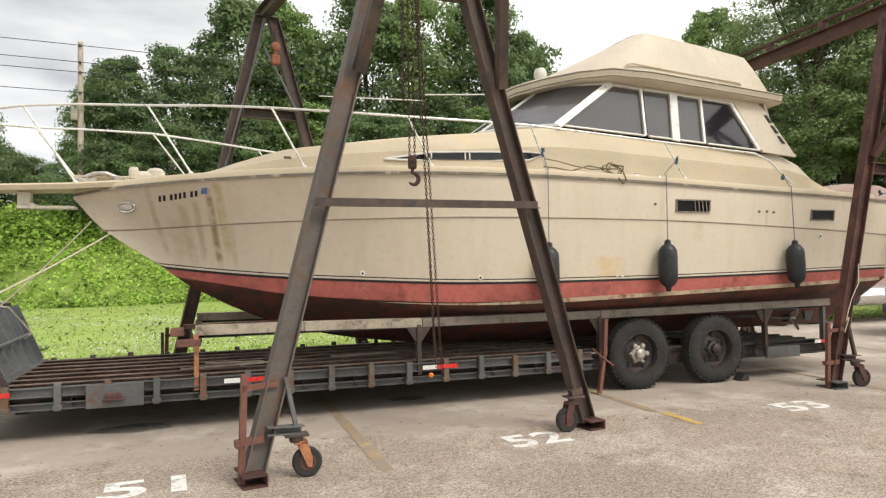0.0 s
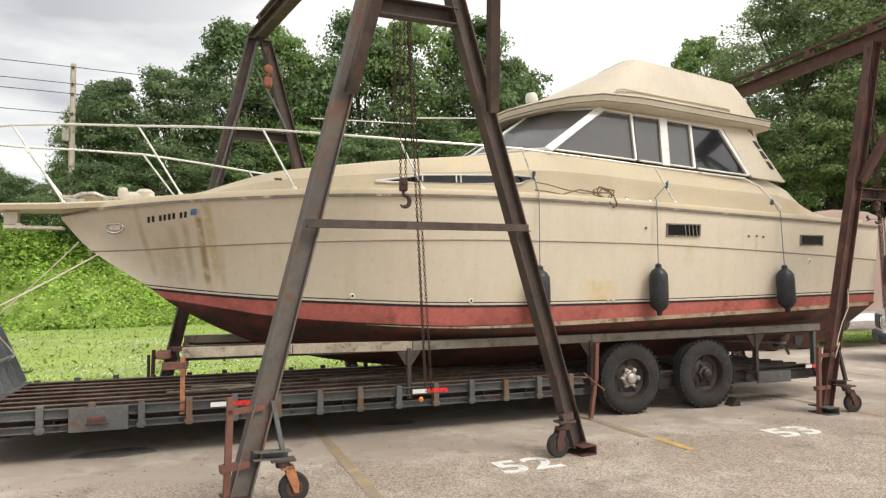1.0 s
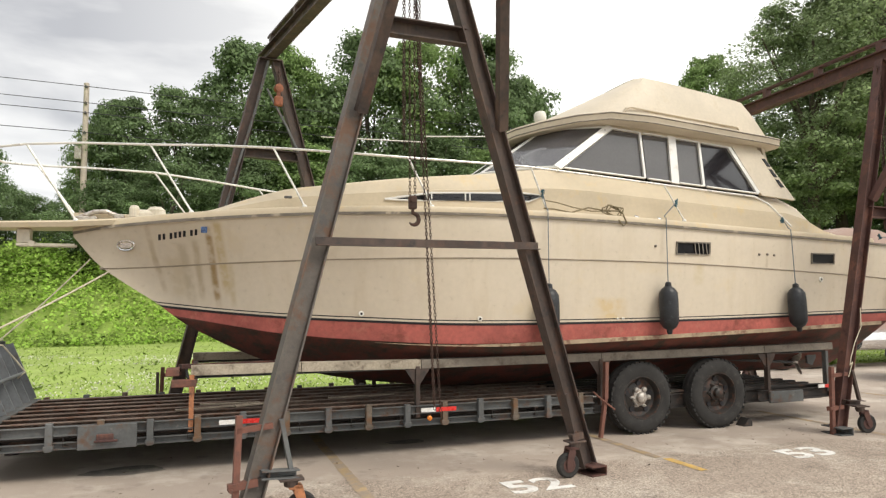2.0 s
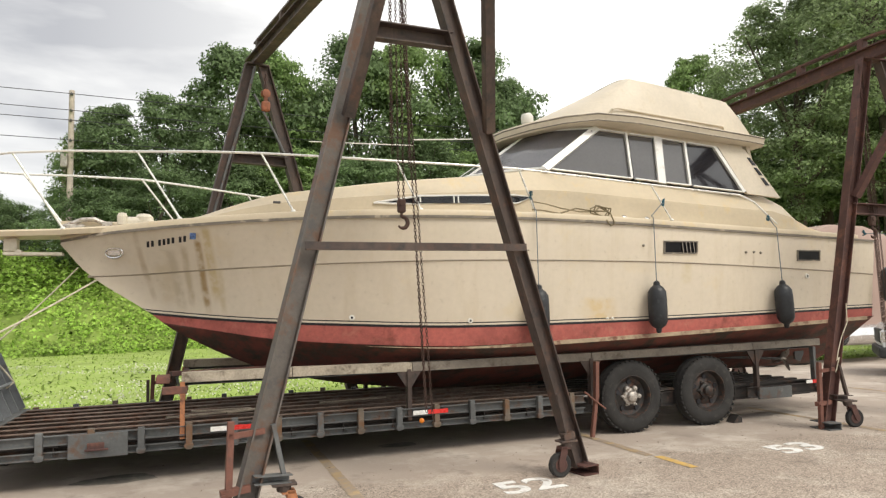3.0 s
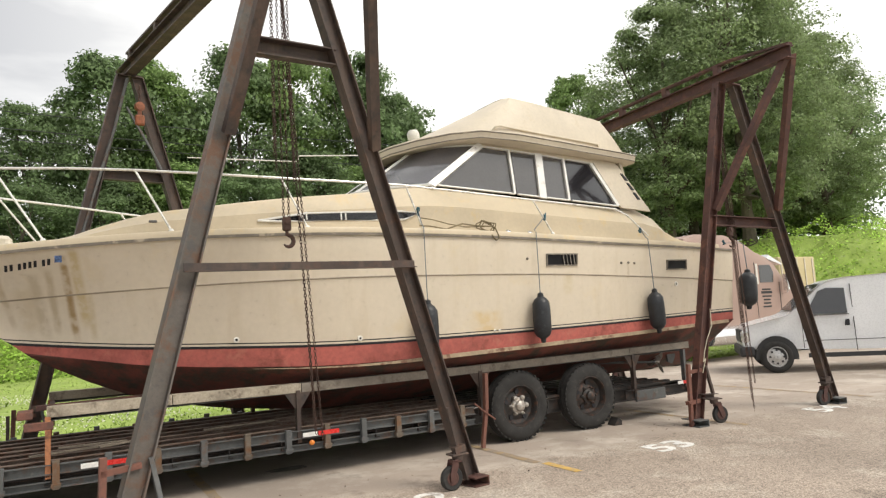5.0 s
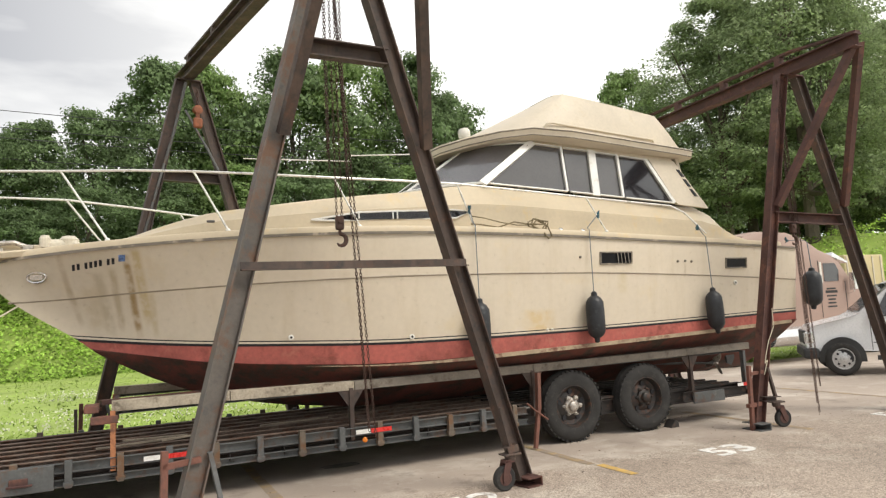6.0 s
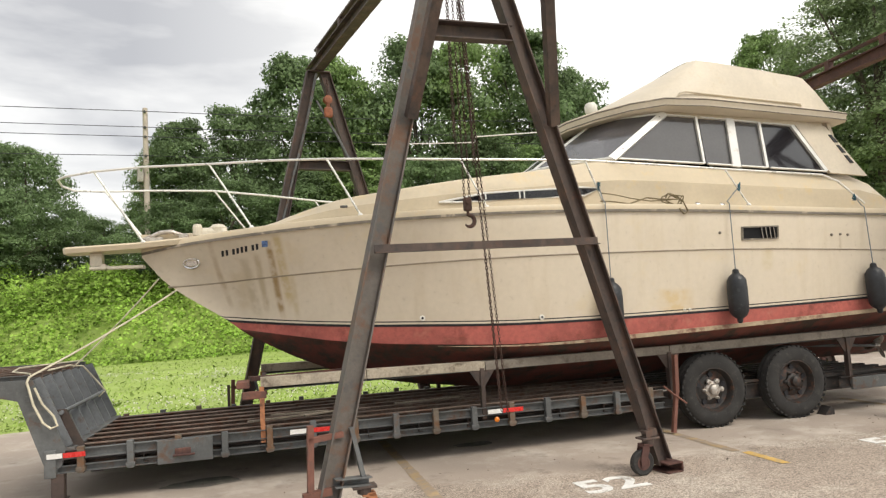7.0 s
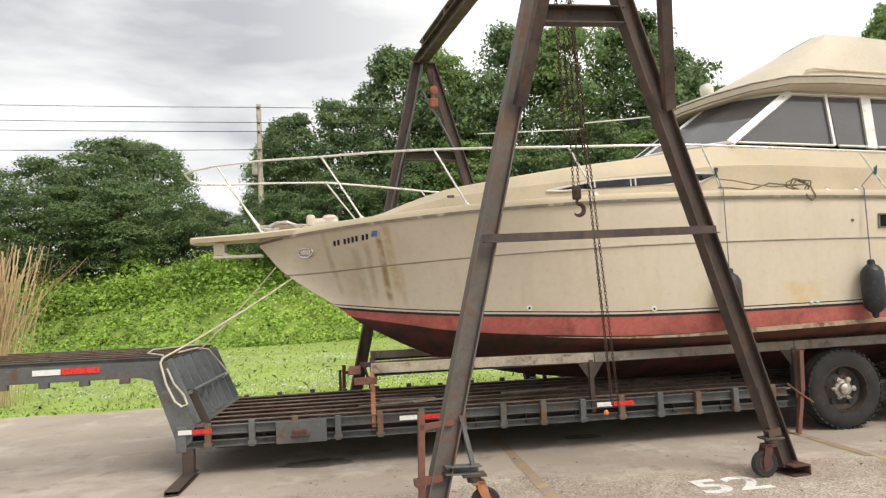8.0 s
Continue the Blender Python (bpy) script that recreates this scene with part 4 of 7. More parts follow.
def build_boat_fittings():
    def S(x, z, out=0.0, side=-1):
        return Vector((x, CY + side * (half_at(x, z) + out), z))

    for side in (-1, 1):
        # bow rail, two levels, with leaning stanchions
        top = [(-2.20, 0.0, 3.60), (-2.19, 0.10, 3.605), (-2.08, 0.22, 3.62), (-1.75, 0.31, 3.66), (-1.2, 0.37, 3.70), (-0.42, 0.46, 3.715), (0.3, 0.76, 3.69), (0.96, 1.02, 3.65), (1.7, 1.24, 3.60), (2.5, 1.38, 3.56), (3.3, 1.45, 3.54), (4.1, 1.47, 3.525), (5.2, 1.47, 3.46), (6.2, 1.46, 3.40), (7.75, 1.45, 3.315), (8.0, 1.45, 3.22), (8.42, 1.45, 2.90)]
        bm = bmesh.new()
        P = lambda p: Vector((p[0], CY + side * p[1], p[2] - (0.17 * min(1.0, p[1] / 0.4) if side > 0 and p[2] > 3 else 0.0)))
        tube(bm, [P(p) for p in top], 0.0145, 8)
        rail = part("bow_rail", bm, M_STEEL_RAIL, boat, "white-stained stainless bow rail", smooth=True)
        for a, b in (((-1.75, 0.31, 3.67), (-1.22, 0.26, 2.80)), ((-0.42, 0.46, 3.71), (0.06, 0.62, 2.90)), 
                     ((0.96, 1.02, 3.65), (1.32, 1.12, 2.95)), ((2.52, 1.385, 3.56), (2.82, 1.40, 2.97)), ((4.13, 1.47, 3.52), (4.38, 1.42, 2.96)), ((6.17, 1.46, 3.40), (6.50, 1.45, 2.92))):
            bm = bmesh.new()
            tube(bm, [P(a), P(b)], 0.0125, 8)
            lathe(bm, [(0.03, 0), (0.03, 0.012), (0.016, 0.03)], 10, Matrix.Translation(P(b) - Vector((0, 0, 0.01))))
            part("stanchion", bm, M_STEEL_RAIL, rail)
        # long cabin window in the trunk side
        x0 = [(2.28, 3.07), (2.62, 3.125), (2.86, 3.165), (4.14, 3.215), (4.42, 3.20), (4.18, 3.105), (2.5, 3.06)]

        def T(x, z, o=0.0):
            s, lip, zt = half_sheer(x), smooth_table(SHEER, x) + 0.075, smooth_table(TRUNK, x)
            tb, tt = s - 0.22, s - 0.35 - 0.05 * min(1, max(0, x - 3))
            knee = lip + 0.02 + (zt - lip - 0.02) * 0.55
            w = lerp_table([(lip + 0.02, tb), (knee - 0.012, tb - 0.02), (knee, tb - 0.045), (zt - 0.03, tt + 0.02)], z)
            return Vector((x, CY + side * (w + o), z))
        bm = bmesh.new()
        loop = [T(x, z, 0.018) for x, z in x0]
        tube(bm, loop + loop[:1], 0.013, 6, False)
        for x in (2.86, 3.30, 3.36, 3.85):
            tube(bm, [T(x, 3.085, 0.02), T(x, 3.18, 0.02)], 0.010, 6)
        win = part("cabin_window_frame", bm, M_ALU, boat, "narrow metal-framed cabin window")
        bm = bmesh.new()
        lowz = [(2.28, 3.07), (2.5, 3.06), (4.18, 3.105), (4.42, 3.20)]
        upz = [(2.28, 3.071), (2.62, 3.125), (2.86, 3.165), (4.14, 3.215), (4.42, 3.201)]
        cols = []
        for k in range(27):
            x = 2.28 + 2.14 * k / 26
            a, b = lerp_table(lowz, x), lerp_table(upz, x)
            cols.append([T(x, a + (b - a) * u / 4, 0.012) for u in range(5)])
        grid(bm, cols)
        bmesh.ops.solidify(bm, geom=bm.faces[:], thickness=0.004)
        part("cabin_window_glass", bm, M_GLASS2, win, "dark glass")
        # engine-room vents in the topsides
        for x, w, z, h, slats in ((6.325, 0.56, 2.53, 0.18, 4), (8.80, 0.46, 2.43, 0.165, 0)):
            bm = bmesh.new()
            n = 8
            pts = [(x + w * i / n) for i in range(n + 1)]
            for zz0, zz1, o0 in ((z - h / 2, z - h / 2 + 0.018, 0.012), (z + h / 2 - 0.018, z + h / 2, 0.012)):
                for a, b in zip(pts, pts[1:]):
                    bar(bm, S(a, (zz0 + zz1) / 2, 0.006, side), S(b, (zz0 + zz1) / 2, 0.006, side), R_SEC(0.022, 0.018))
            for xx in (x, x + w):
                bar(bm, S(xx, z - h / 2, 0.006, side), S(xx, z + h / 2, 0.006, side), R_SEC(0.022, 0.018), up=(0, side, 0))
            v = part("side_vent", bm, M_RUB, boat, "rectangular engine-room vent")
            bm = bmesh.new()
            rows = [[S(a, z - h / 2, 0.003, side), S(a, z + h / 2, 0.003, side)] for a in pts]
            grid(bm, rows)
            bmesh.ops.solidify(bm, geom=bm.faces[:], thickness=0.002)
            part("vent_opening", bm, M_BLACK if slats else M_VANTRIM, v)
            for k in range(slats):
                bm = bmesh.new()
                xx = x + w * (0.54 + 0.115 * k)
                bar(bm, S(xx + 0.02, z - h / 2 + 0.015, 0.012, side), S(xx - 0.005, z + h / 2 - 0.015, 0.012, side), R_SEC(0.03, 0.008), up=(1, side, 0))
                part("slat", bm, M_HUB, v)
        # round through-hull outlets with white flanges
        for x, z, r in ((2.03, 1.675, 0.030), (3.46, 1.60, 0.030), (9.02, 2.12, 0.034), (5.42, 1.575, 0.016), (5.50, 1.575, 0.016)):
            bm = bmesh.new()
            m = Matrix.Translation(S(x, z, 0.0, side)) @ pose(0, 0, 0, 90 if side < 0 else -90)
            lathe(bm, [(r * 1.15, 0), (r * 1.1, 0.014), (r * 0.55, 0.018), (r * 0.5, 0.004)], 16, m)
            o = part("through_hull_outlet", bm, M_WHITE, boat, "white round outlet")
            bm = bmesh.new()
            lathe(bm, [(r * 0.5, 0.003), (r * 0.5, 0.010)], 12, m)
            part("outlet_hole", bm, M_BLACK, o)
        for x, z in ((7.78, 2.47), (7.93, 2.475), (8.06, 2.465), (5.98, 2.55)):
            bm = bmesh.new()
            bmesh.ops.create_icosphere(bm, subdivisions=2, radius=0.02, matrix=Matrix.Translation(S(x, z, 0.004, side)))
            part("small_vent_fitting", bm, M_RUB, boat)
        # deck filler caps on the gunwale
        for x in (5.70, 6.07):
            bm = bmesh.new()
            c = Vector((x, CY + side * (half_sheer(x) - 0.03), smooth_table(SHEER, x) + 0.085))
            lathe(bm, [(0.035, 0), (0.035, 0.012), (0.02, 0.018)], 14, Matrix.Translation(c) @ pose(0, 0, 0, -35 * side))
            part("filler_cap", bm, M_CHROME, boat)
        # mooring cleat by the bow window
        bm = bmesh.new()
        c = Vector((1.14, CY + side * (half_sheer(1.14) - 0.12), smooth_table(SHEER, 1.14) + 0.2))
        box(bm, c + Vector((-0.045, -0.015, 0)), c + Vector((0.045, 0.015, 0.03)), 0.01)
        part("running_light", bm, M_GREYSTEEL, boat)
    # unreadable registration characters, dark bars on the near bow, and a small blue sticker
    xs = [-0.31, -0.26, -0.18, -0.13, -0.08, -0.03, 0.05, 0.10]
    for side in (-1, 1):
        for i, x in enumerate(xs):
            bm = bmesh.new()
            z = 2.605 + 0.007 * i
            rows = [[S(a, z - 0.033, 0.003, side), S(a, z + 0.033, 0.003, side)] for a in (x, x + 0.030)]
            grid(bm, rows)
            part("registration_bar", bm, M_BLACK, boat, "black registration mark, plain bar")
        bm = bmesh.new()
        grid(bm, [[S(a, 2.645, 0.003, side), S(a, 2.715, 0.003, side)] for a in (0.17, 0.24)])
        part("registration_sticker", bm, material("blue_sticker", (0.12, 0.2, 0.42), 0.4, vary=0.6, big=30, fine=60, bump=0), boat, "small blue and white sticker")
    # outboard leg and propeller under the stern
    for yy in (-0.5, 0.5):
        bm = bmesh.new()
        tube(bm, [(7.6, CY + yy, 0.92), (9.35, CY + yy, 0.80)], 0.022, 8)
        part("propeller_shaft", bm, M_GREYSTEEL, boat)
        bm = bmesh.new()
        prism(bm, [(9.50, 1.22), (9.82, 1.26), (9.80, 0.86), (9.72, 0.74), (9.62, 0.78), (9.60, 0.98)], CY + yy - 0.02, CY + yy + 0.02)
        part("rudder", bm, M_GREYSTEEL, boat, "dull metal rudder")
        bm = bmesh.new()
        for k in range(3):
            a = 2 * math.pi * k / 3 + 0.4
            m = Matrix.Translation((9.36, CY + yy, 0.80)) @ Matrix.Rotation(a, 4, "X") @ Matrix.Rotation(0.5, 4, "Z")
            bmesh.ops.create_icosphere(bm, subdivisions=2, radius=1, matrix=m @ Matrix.Translation((0, 0, 0.12)) @ Matrix.Diagonal((0.012, 0.075, 0.11, 1)))
        lathe(bm, [(0.02, 0), (0.04, 0.03), (0.04, 0.09), (0.02, 0.12)], 12, pose(9.30, CY + yy, 0.80, 0, 90, 0))
        part("propeller", bm, M_HUB, boat, "bronze propeller")


build_boat_fittings()

# ---- the two rolling steel gantries ----
def chain_mesh(bm, p, q, pitch=0.036, wire=0.0048, sway=0.0):
    """Real links, each turned a quarter from the last, from p down to q."""
    p, q = Vector(p), Vector(q)
    n = max(2, int((q - p).length / pitch))
    d = (q - p).normalized()
    u = Vector((1, 0, 0)) if abs(d.x) < 0.8 else Vector((0, 1, 0))
    u = (u - d * u.dot(d)).normalized()
    s = d.cross(u)
    for i in range(n):
        c = p.lerp(q, (i + 0.5) / n) + u * sway * math.sin(i * 0.7)
        a = u if i % 2 else s
        b = s if i % 2 else u
        ring = []
        for k in range(6):
            t = 2 * math.pi * k / 6
            o = c + d * (0.68 * pitch * math.cos(t)) + a * (0.36 * pitch * math.sin(t))
            rad = (d * math.cos(t) + a * math.sin(t)).normalized()
            ring.append([bm.verts.new(o + (rad * math.cos(w) + b * math.sin(w)) * wire) for w in (0.0, 2.09, 4.19)])
        for k in range(6):
            r0, r1 = ring[k], ring[(k + 1) % 6]
            for w in range(3):
                bm.faces.new((r0[w], r0[(w + 1) % 3], r1[(w + 1) % 3], r1[w]))


def caster(parent, at, turn, r=0.125, fork=None):
    """A swivel caster: plate, orange fork and worn wheel."""
    m = Matrix.Translation(at) @ pose(0, 0, 0, 0, 0, turn)
    bm = bmesh.new()
    box(bm, (-0.10, -0.07, 2 * r + 0.10), (0.10, 0.07, 2 * r + 0.12), 0.004, m)
    lathe(bm, [(0.055, 2 * r + 0.05), (0.06, 2 * r + 0.075), (0.06, 2 * r + 0.10)], 14, m)
    part("caster_plate", bm, M_RUST, parent)
    bm = bmesh.new()
    for s in (-1, 1):
        pts = [(0.03, 2 * r + 0.06), (0.09, 2 * r + 0.05), (0.13, r + 0.04), (0.125, r - 0.035), (0.09, r - 0.035), (0.02, 2 * r)]
        a = [bm.verts.new(m @ Vector((x, s * 0.042, z))) for x, z in pts]
        b = [bm.verts.new(m @ Vector((x, s * 0.052, z))) for x, z in pts]
        k = len(pts)
        for i in range(k):
            bm.faces.new((a[i], a[(i + 1) % k], b[(i + 1) % k], b[i]))
        bm.faces.new(a)
        bm.faces.new(b[::-1])
    box(bm, (-0.02, -0.052, 2 * r + 0.03), (0.09, 0.052, 2 * r + 0.06), 0.004, m)
    part("caster_fork", bm, fork or M_ORANGE, parent, "rusty caster fork")
    bm = bmesh.new()
    w = m @ Matrix.Translation((0.09, 0, r)) @ pose(0, 0, 0, 90)
    lathe(bm, [(r * 0.5, -0.03), (r * 0.9, -0.034), (r, -0.022), (r, 0.022), (r * 0.9, 0.034), (r * 0.5, 0.03)], 28, w)
    wheel = part("caster_wheel", bm, M_TYRE, parent, "worn dark caster wheel", smooth=True)
    bm = bmesh.new()
    lathe(bm, [(r * 0.58, -0.033), (r * 0.5, -0.036), (r * 0.2, -0.03), (r * 0.16, -0.05), (0.006, -0.05)], 20, w)
    lathe(bm, [(r * 0.58, 0.033), (r * 0.5, 0.036), (r * 0.2, 0.03), (r * 0.16, 0.05), (0.006, 0.05)], 20, w)
    part("caster_hub", bm, M_RUST_RED, wheel)


def gantry(name, origin, yaw, feet, heads, far_feet, far_heads, top, far, tip, bars, mats, label, brace_z, spread=(0.05, 0.05), leg=(0.17, 0.13), truss=True):
    """Two A-frames under one beam. Local x runs along the frames' feet, y along the beam away from the lot.
    feet and heads: where the two legs of a frame stand and meet the beam; tip: the beam's near end."""
    bow = yaw > 5
    g = thing(name, Matrix.Translation(origin) @ pose(0, 0, 0, 0, 0, yaw), label, "gantry")
    m_leg, m_beam = mats

    for y, near, f0, f1 in ((0.0, True, feet, heads), (far, False, far_feet, far_heads)):
        def X(s, z, a=f0, b=f1):
            k = 0 if s < 0 else 1
            return a[k] + (b[k] - a[k]) * z / top
        for s in (-1, 1):
            bm = bmesh.new()
            bar(bm, (X(s, 0.05), y, 0.09), (X(s, top), y, top), I_SEC(leg[1], leg[0], 0.014, 0.012), up=(1, 0, 0))
            part("leg", bm, M_LEG_GREY if near and s < 0 and bow else M_RUST if s > 0 else m_leg, g, "tapered steel I-beam leg")
            # foot: a short open channel lying on the ground
            bm = bmesh.new()
            f = X(s, 0.0) + s * 0.01
            bar(bm, (f, y - 0.17, 0.05), (f, y + 0.17, 0.05), [(-0.10, -0.05), (0.10, -0.05), (0.10, 0.05), (-0.10, 0.05), (-0.10, 0.038), (0.088, 0.038), (0.088, -0.038), (-0.10, -0.038)], up=(0, 0, 1))
            part("foot", bm, M_RUST_RED if bow else M_GREYSTEEL, g, "rusty channel foot on the asphalt")
            # caster on an outrigger inside the frame, and the screw jack beside the foot
            cx = X(s, 0.42) - s * (0.25 if s < 0 else 0.08)
            bm = bmesh.new()
            bar(bm, (X(s, 0.42), y - 0.05, 0.42), (cx - s * 0.06, y - 0.05, 0.40), C_SEC(0.10, 0.07, 0.01))
            bar(bm, (X(s, 0.85) - s * 0.05, y - 0.05, 0.85), (cx, y - 0.05, 0.43), R_SEC(0.045, 0.035), up=(1, 0, 0))
            part("outrigger", bm, M_GREYSTEEL if bow and s < 0 else M_RUST, g)
            caster(g, (cx, y - 0.05, 0.0), -8 if s < 0 else 174, 0.125, M_ORANGE if bow and s < 0 else M_RUST_RED)
            if s > 0:
                continue
            bm = bmesh.new()
            jx, jy = X(s, 0.3) - 0.17, y - 0.02
            bar(bm, (jx, jy, 0.0), (jx + 0.03, jy, 0.90), R_SEC(0.05, 0.05), up=(0, 1, 0))
            bar(bm, (jx - 0.05, jy, 0.34), (X(s, 0.34), jy, 0.36), R_SEC(0.07, 0.055))
            bar(bm, (jx + 0.01, jy, 0.78), (X(s, 0.8), jy, 0.80), R_SEC(0.05, 0.045))
            tube(bm, [(jx - 0.04, jy - 0.05, 0.33), (jx - 0.04, jy - 0.075, 0.33)], 0.018, 6)
            part("jack_post", bm, M_JACK, g, "thin red-brown jack post")
        for z, hh, dz in bars if near else ((4.2, 0.16, 0.0),):
            bm = bmesh.new()
            if hh < 0.1:
                bar(bm, (X(-1, z) - 0.06, y - 0.09, z - dz), (X(1, z) + 0.06, y - 0.09, z + dz), L_SEC(0.05, 0.075, 0.01), up=(0, 0, 1))
            else:
                bar(bm, (X(-1, z) + 0.05, y, z - dz), (X(1, z) - 0.05, y, z + dz), C_SEC(0.11, hh, 0.013), up=(0, 0, 1))
            part("crossbar", bm, m_beam, g, "flat steel crossbar")
        # cap plate
        bm = bmesh.new()
        box(bm, (f1[0] - 0.06, y - 0.08, top - 0.005), (f1[1] + 0.06, y + 0.08, top + 0.02), 0.004)
        part("cap_plate", bm, m_beam, g)
    # the beam, overhanging the near frame, with a light rail on top
    mid0, mid1 = sum(heads) / 2, sum(far_heads) / 2
    back = far + 0.45
    along = lambda y: mid0 + (mid1 - mid0) * y / far
    bm = bmesh.new()
    bar(bm, (along(tip[1]), tip[1], top + 0.12), (along(back), back, top + 0.12), I_SEC(0.16, 0.20, 0.018, 0.012), up=(0, 0, 1))
    part("beam", bm, m_beam, g, "long steel I-beam")
    if truss:
        bm = bmesh.new()
        zt = top + 0.37
        bar(bm, (along(tip[1]), tip[1], top + 0.235), (along(-0.1), -0.1, zt), R_SEC(0.10, 0.03))
        bar(bm, (along(-0.1), -0.1, zt), (along(far), far, zt), R_SEC(0.10, 0.03))
        for k in range(5):
            yy = 0.15 + (far - 0.3) * k / 4
            bar(bm, (along(yy), yy, top + 0.22), (along(yy), yy, zt), R_SEC(0.10, 0.10), up=(0, 1, 0))
        part("truss_rail", bm, m_beam, g, "light rail above the beam")
    # knee braces from the near legs out to the beam's end
    for k, s in ((0, -1), (1, 1)):
        x0 = feet[k] + (heads[k] - feet[k]) * brace_z / top
        bm = bmesh.new()
        bar(bm, (x0 + s * 0.02, -0.10, brace_z - 0.1), (tip[0] + s * spread[k], tip[1] + 0.06, top + 0.10), L_SEC(0.09, 0.10, 0.012), up=(1, 0, 0))
        part("brace", bm, m_beam, g, "rusty angle-iron brace")
    if spread[0] > 0.1:
        bm = bmesh.new()
        bar(bm, (tip[0] - spread[0] - 0.06, tip[1] + 0.02, top + 0.0), (tip[0] + spread[1] + 0.14, tip[1] + 0.02, top + 0.0), C_SEC(0.08, 0.10, 0.01))
        part("end_bar", bm, m_beam, g, "short steel bar under the beam's end")
    return g


M_LEG_GREY = material("grey_galvanised_leg", (0.128, 0.114, 0.102), 0.62, metal=0.1, vary=0.25, big=1.4, fine=24, bump=0.2, second=(0.155, 0.09, 0.06), mask=(0.48, 0.62), third=(0.09, 0.09, 0.09), mask3=(0.55, 0.7))
M_JACK = material("red_oxide_steel", (0.17, 0.075, 0.055), 0.7, vary=0.25, big=3, fine=30, bump=0.2, second=(0.10, 0.06, 0.05), mask=(0.52, 0.66))
gantry("steel_gantry", (2.36, 6.13, 0), 9.6, (-1.835, 1.735), (-0.345, -0.10), (-1.78, 1.36), (-0.45, -0.24), 5.75, 5.1, (-0.30, -1.45), ((2.31, 0.075, 0.02), (4.42, 0.17, 0.025)),
       (M_RUST, M_RUST), "rusty grey-brown steel A-frame gantry standing over the bow", 3.6, (0.40, 0.10))
gantry("steel_gantry", (9.95, 6.98, 0), -3.5, (-1.60, 1.50), (-0.43, -0.10), (-1.45, 1.30), (-0.42, -0.08), 5.28, 5.0, (-0.22, -1.2), ((3.03, 0.16, -0.02),),
       (M_RUST_RED, M_RUST_RED), "red-brown rusted steel A-frame gantry standing over the stern", 3.3)


def hoist(name, top, hook_z, loops, label):
    """A chain hoist: falls of chain to a hook block, and slack hand chain."""
    x, y, z = top
    h = thing(name, Matrix.Translation((x, y, 0)), label, "hoist")
    for i, (dx, dy, a, b) in enumerate(loops):
        bm = bmesh.new()
        chain_mesh(bm, (dx * (0.9 if b > 2 else 0.12), dy, a), (dx, dy, b))
        part("chain", bm, M_CHAIN, h)
    bm = bmesh.new()
    box(bm, (-0.045, -0.035, hook_z + 0.02), (0.045, 0.035, hook_z + 0.17), 0.02)
    tube(bm, [(0, -0.05, hook_z + 0.12), (0, 0.05, hook_z + 0.12)], 0.03, 12)
    block = part("hook_block", bm, M_CHAIN, h, "rusty hook block")
    bm = bmesh.new()
    pts = [(0, 0, hook_z + 0.03), (0, 0, hook_z - 0.02)] + [(0.01 + 0.058 * math.sin(t), 0, hook_z - 0.085 + 0.062 * math.cos(t)) for t in (0.1 + 0.5 * k for k in range(9))]
    tube(bm, pts, [0.016, 0.02] + [0.022, 0.023, 0.024, 0.025, 0.025, 0.023, 0.02, 0.015, 0.008], 8)
    part("hook", bm, M_CHAIN, block, "open rusty hook", smooth=True)
    return h


hoist("chain_hoist", (2.31, 6.95, 0), 2.78, [(-0.03, 0.0, 5.7, 2.92), (0.03, 0.01, 5.7, 2.92), (-0.08, 0.03, 5.7, 3.45), (0.235, 0.02, 5.7, 0.72), (0.255, 0.05, 5.7, 0.66), (0.09, -0.02, 5.7, 3.3), (-0.11, -0.02, 5.7, 3.6), (0.315, 0.03, 5.7, 0.6)],
      "rusty chain hoist hanging from the gantry beam")

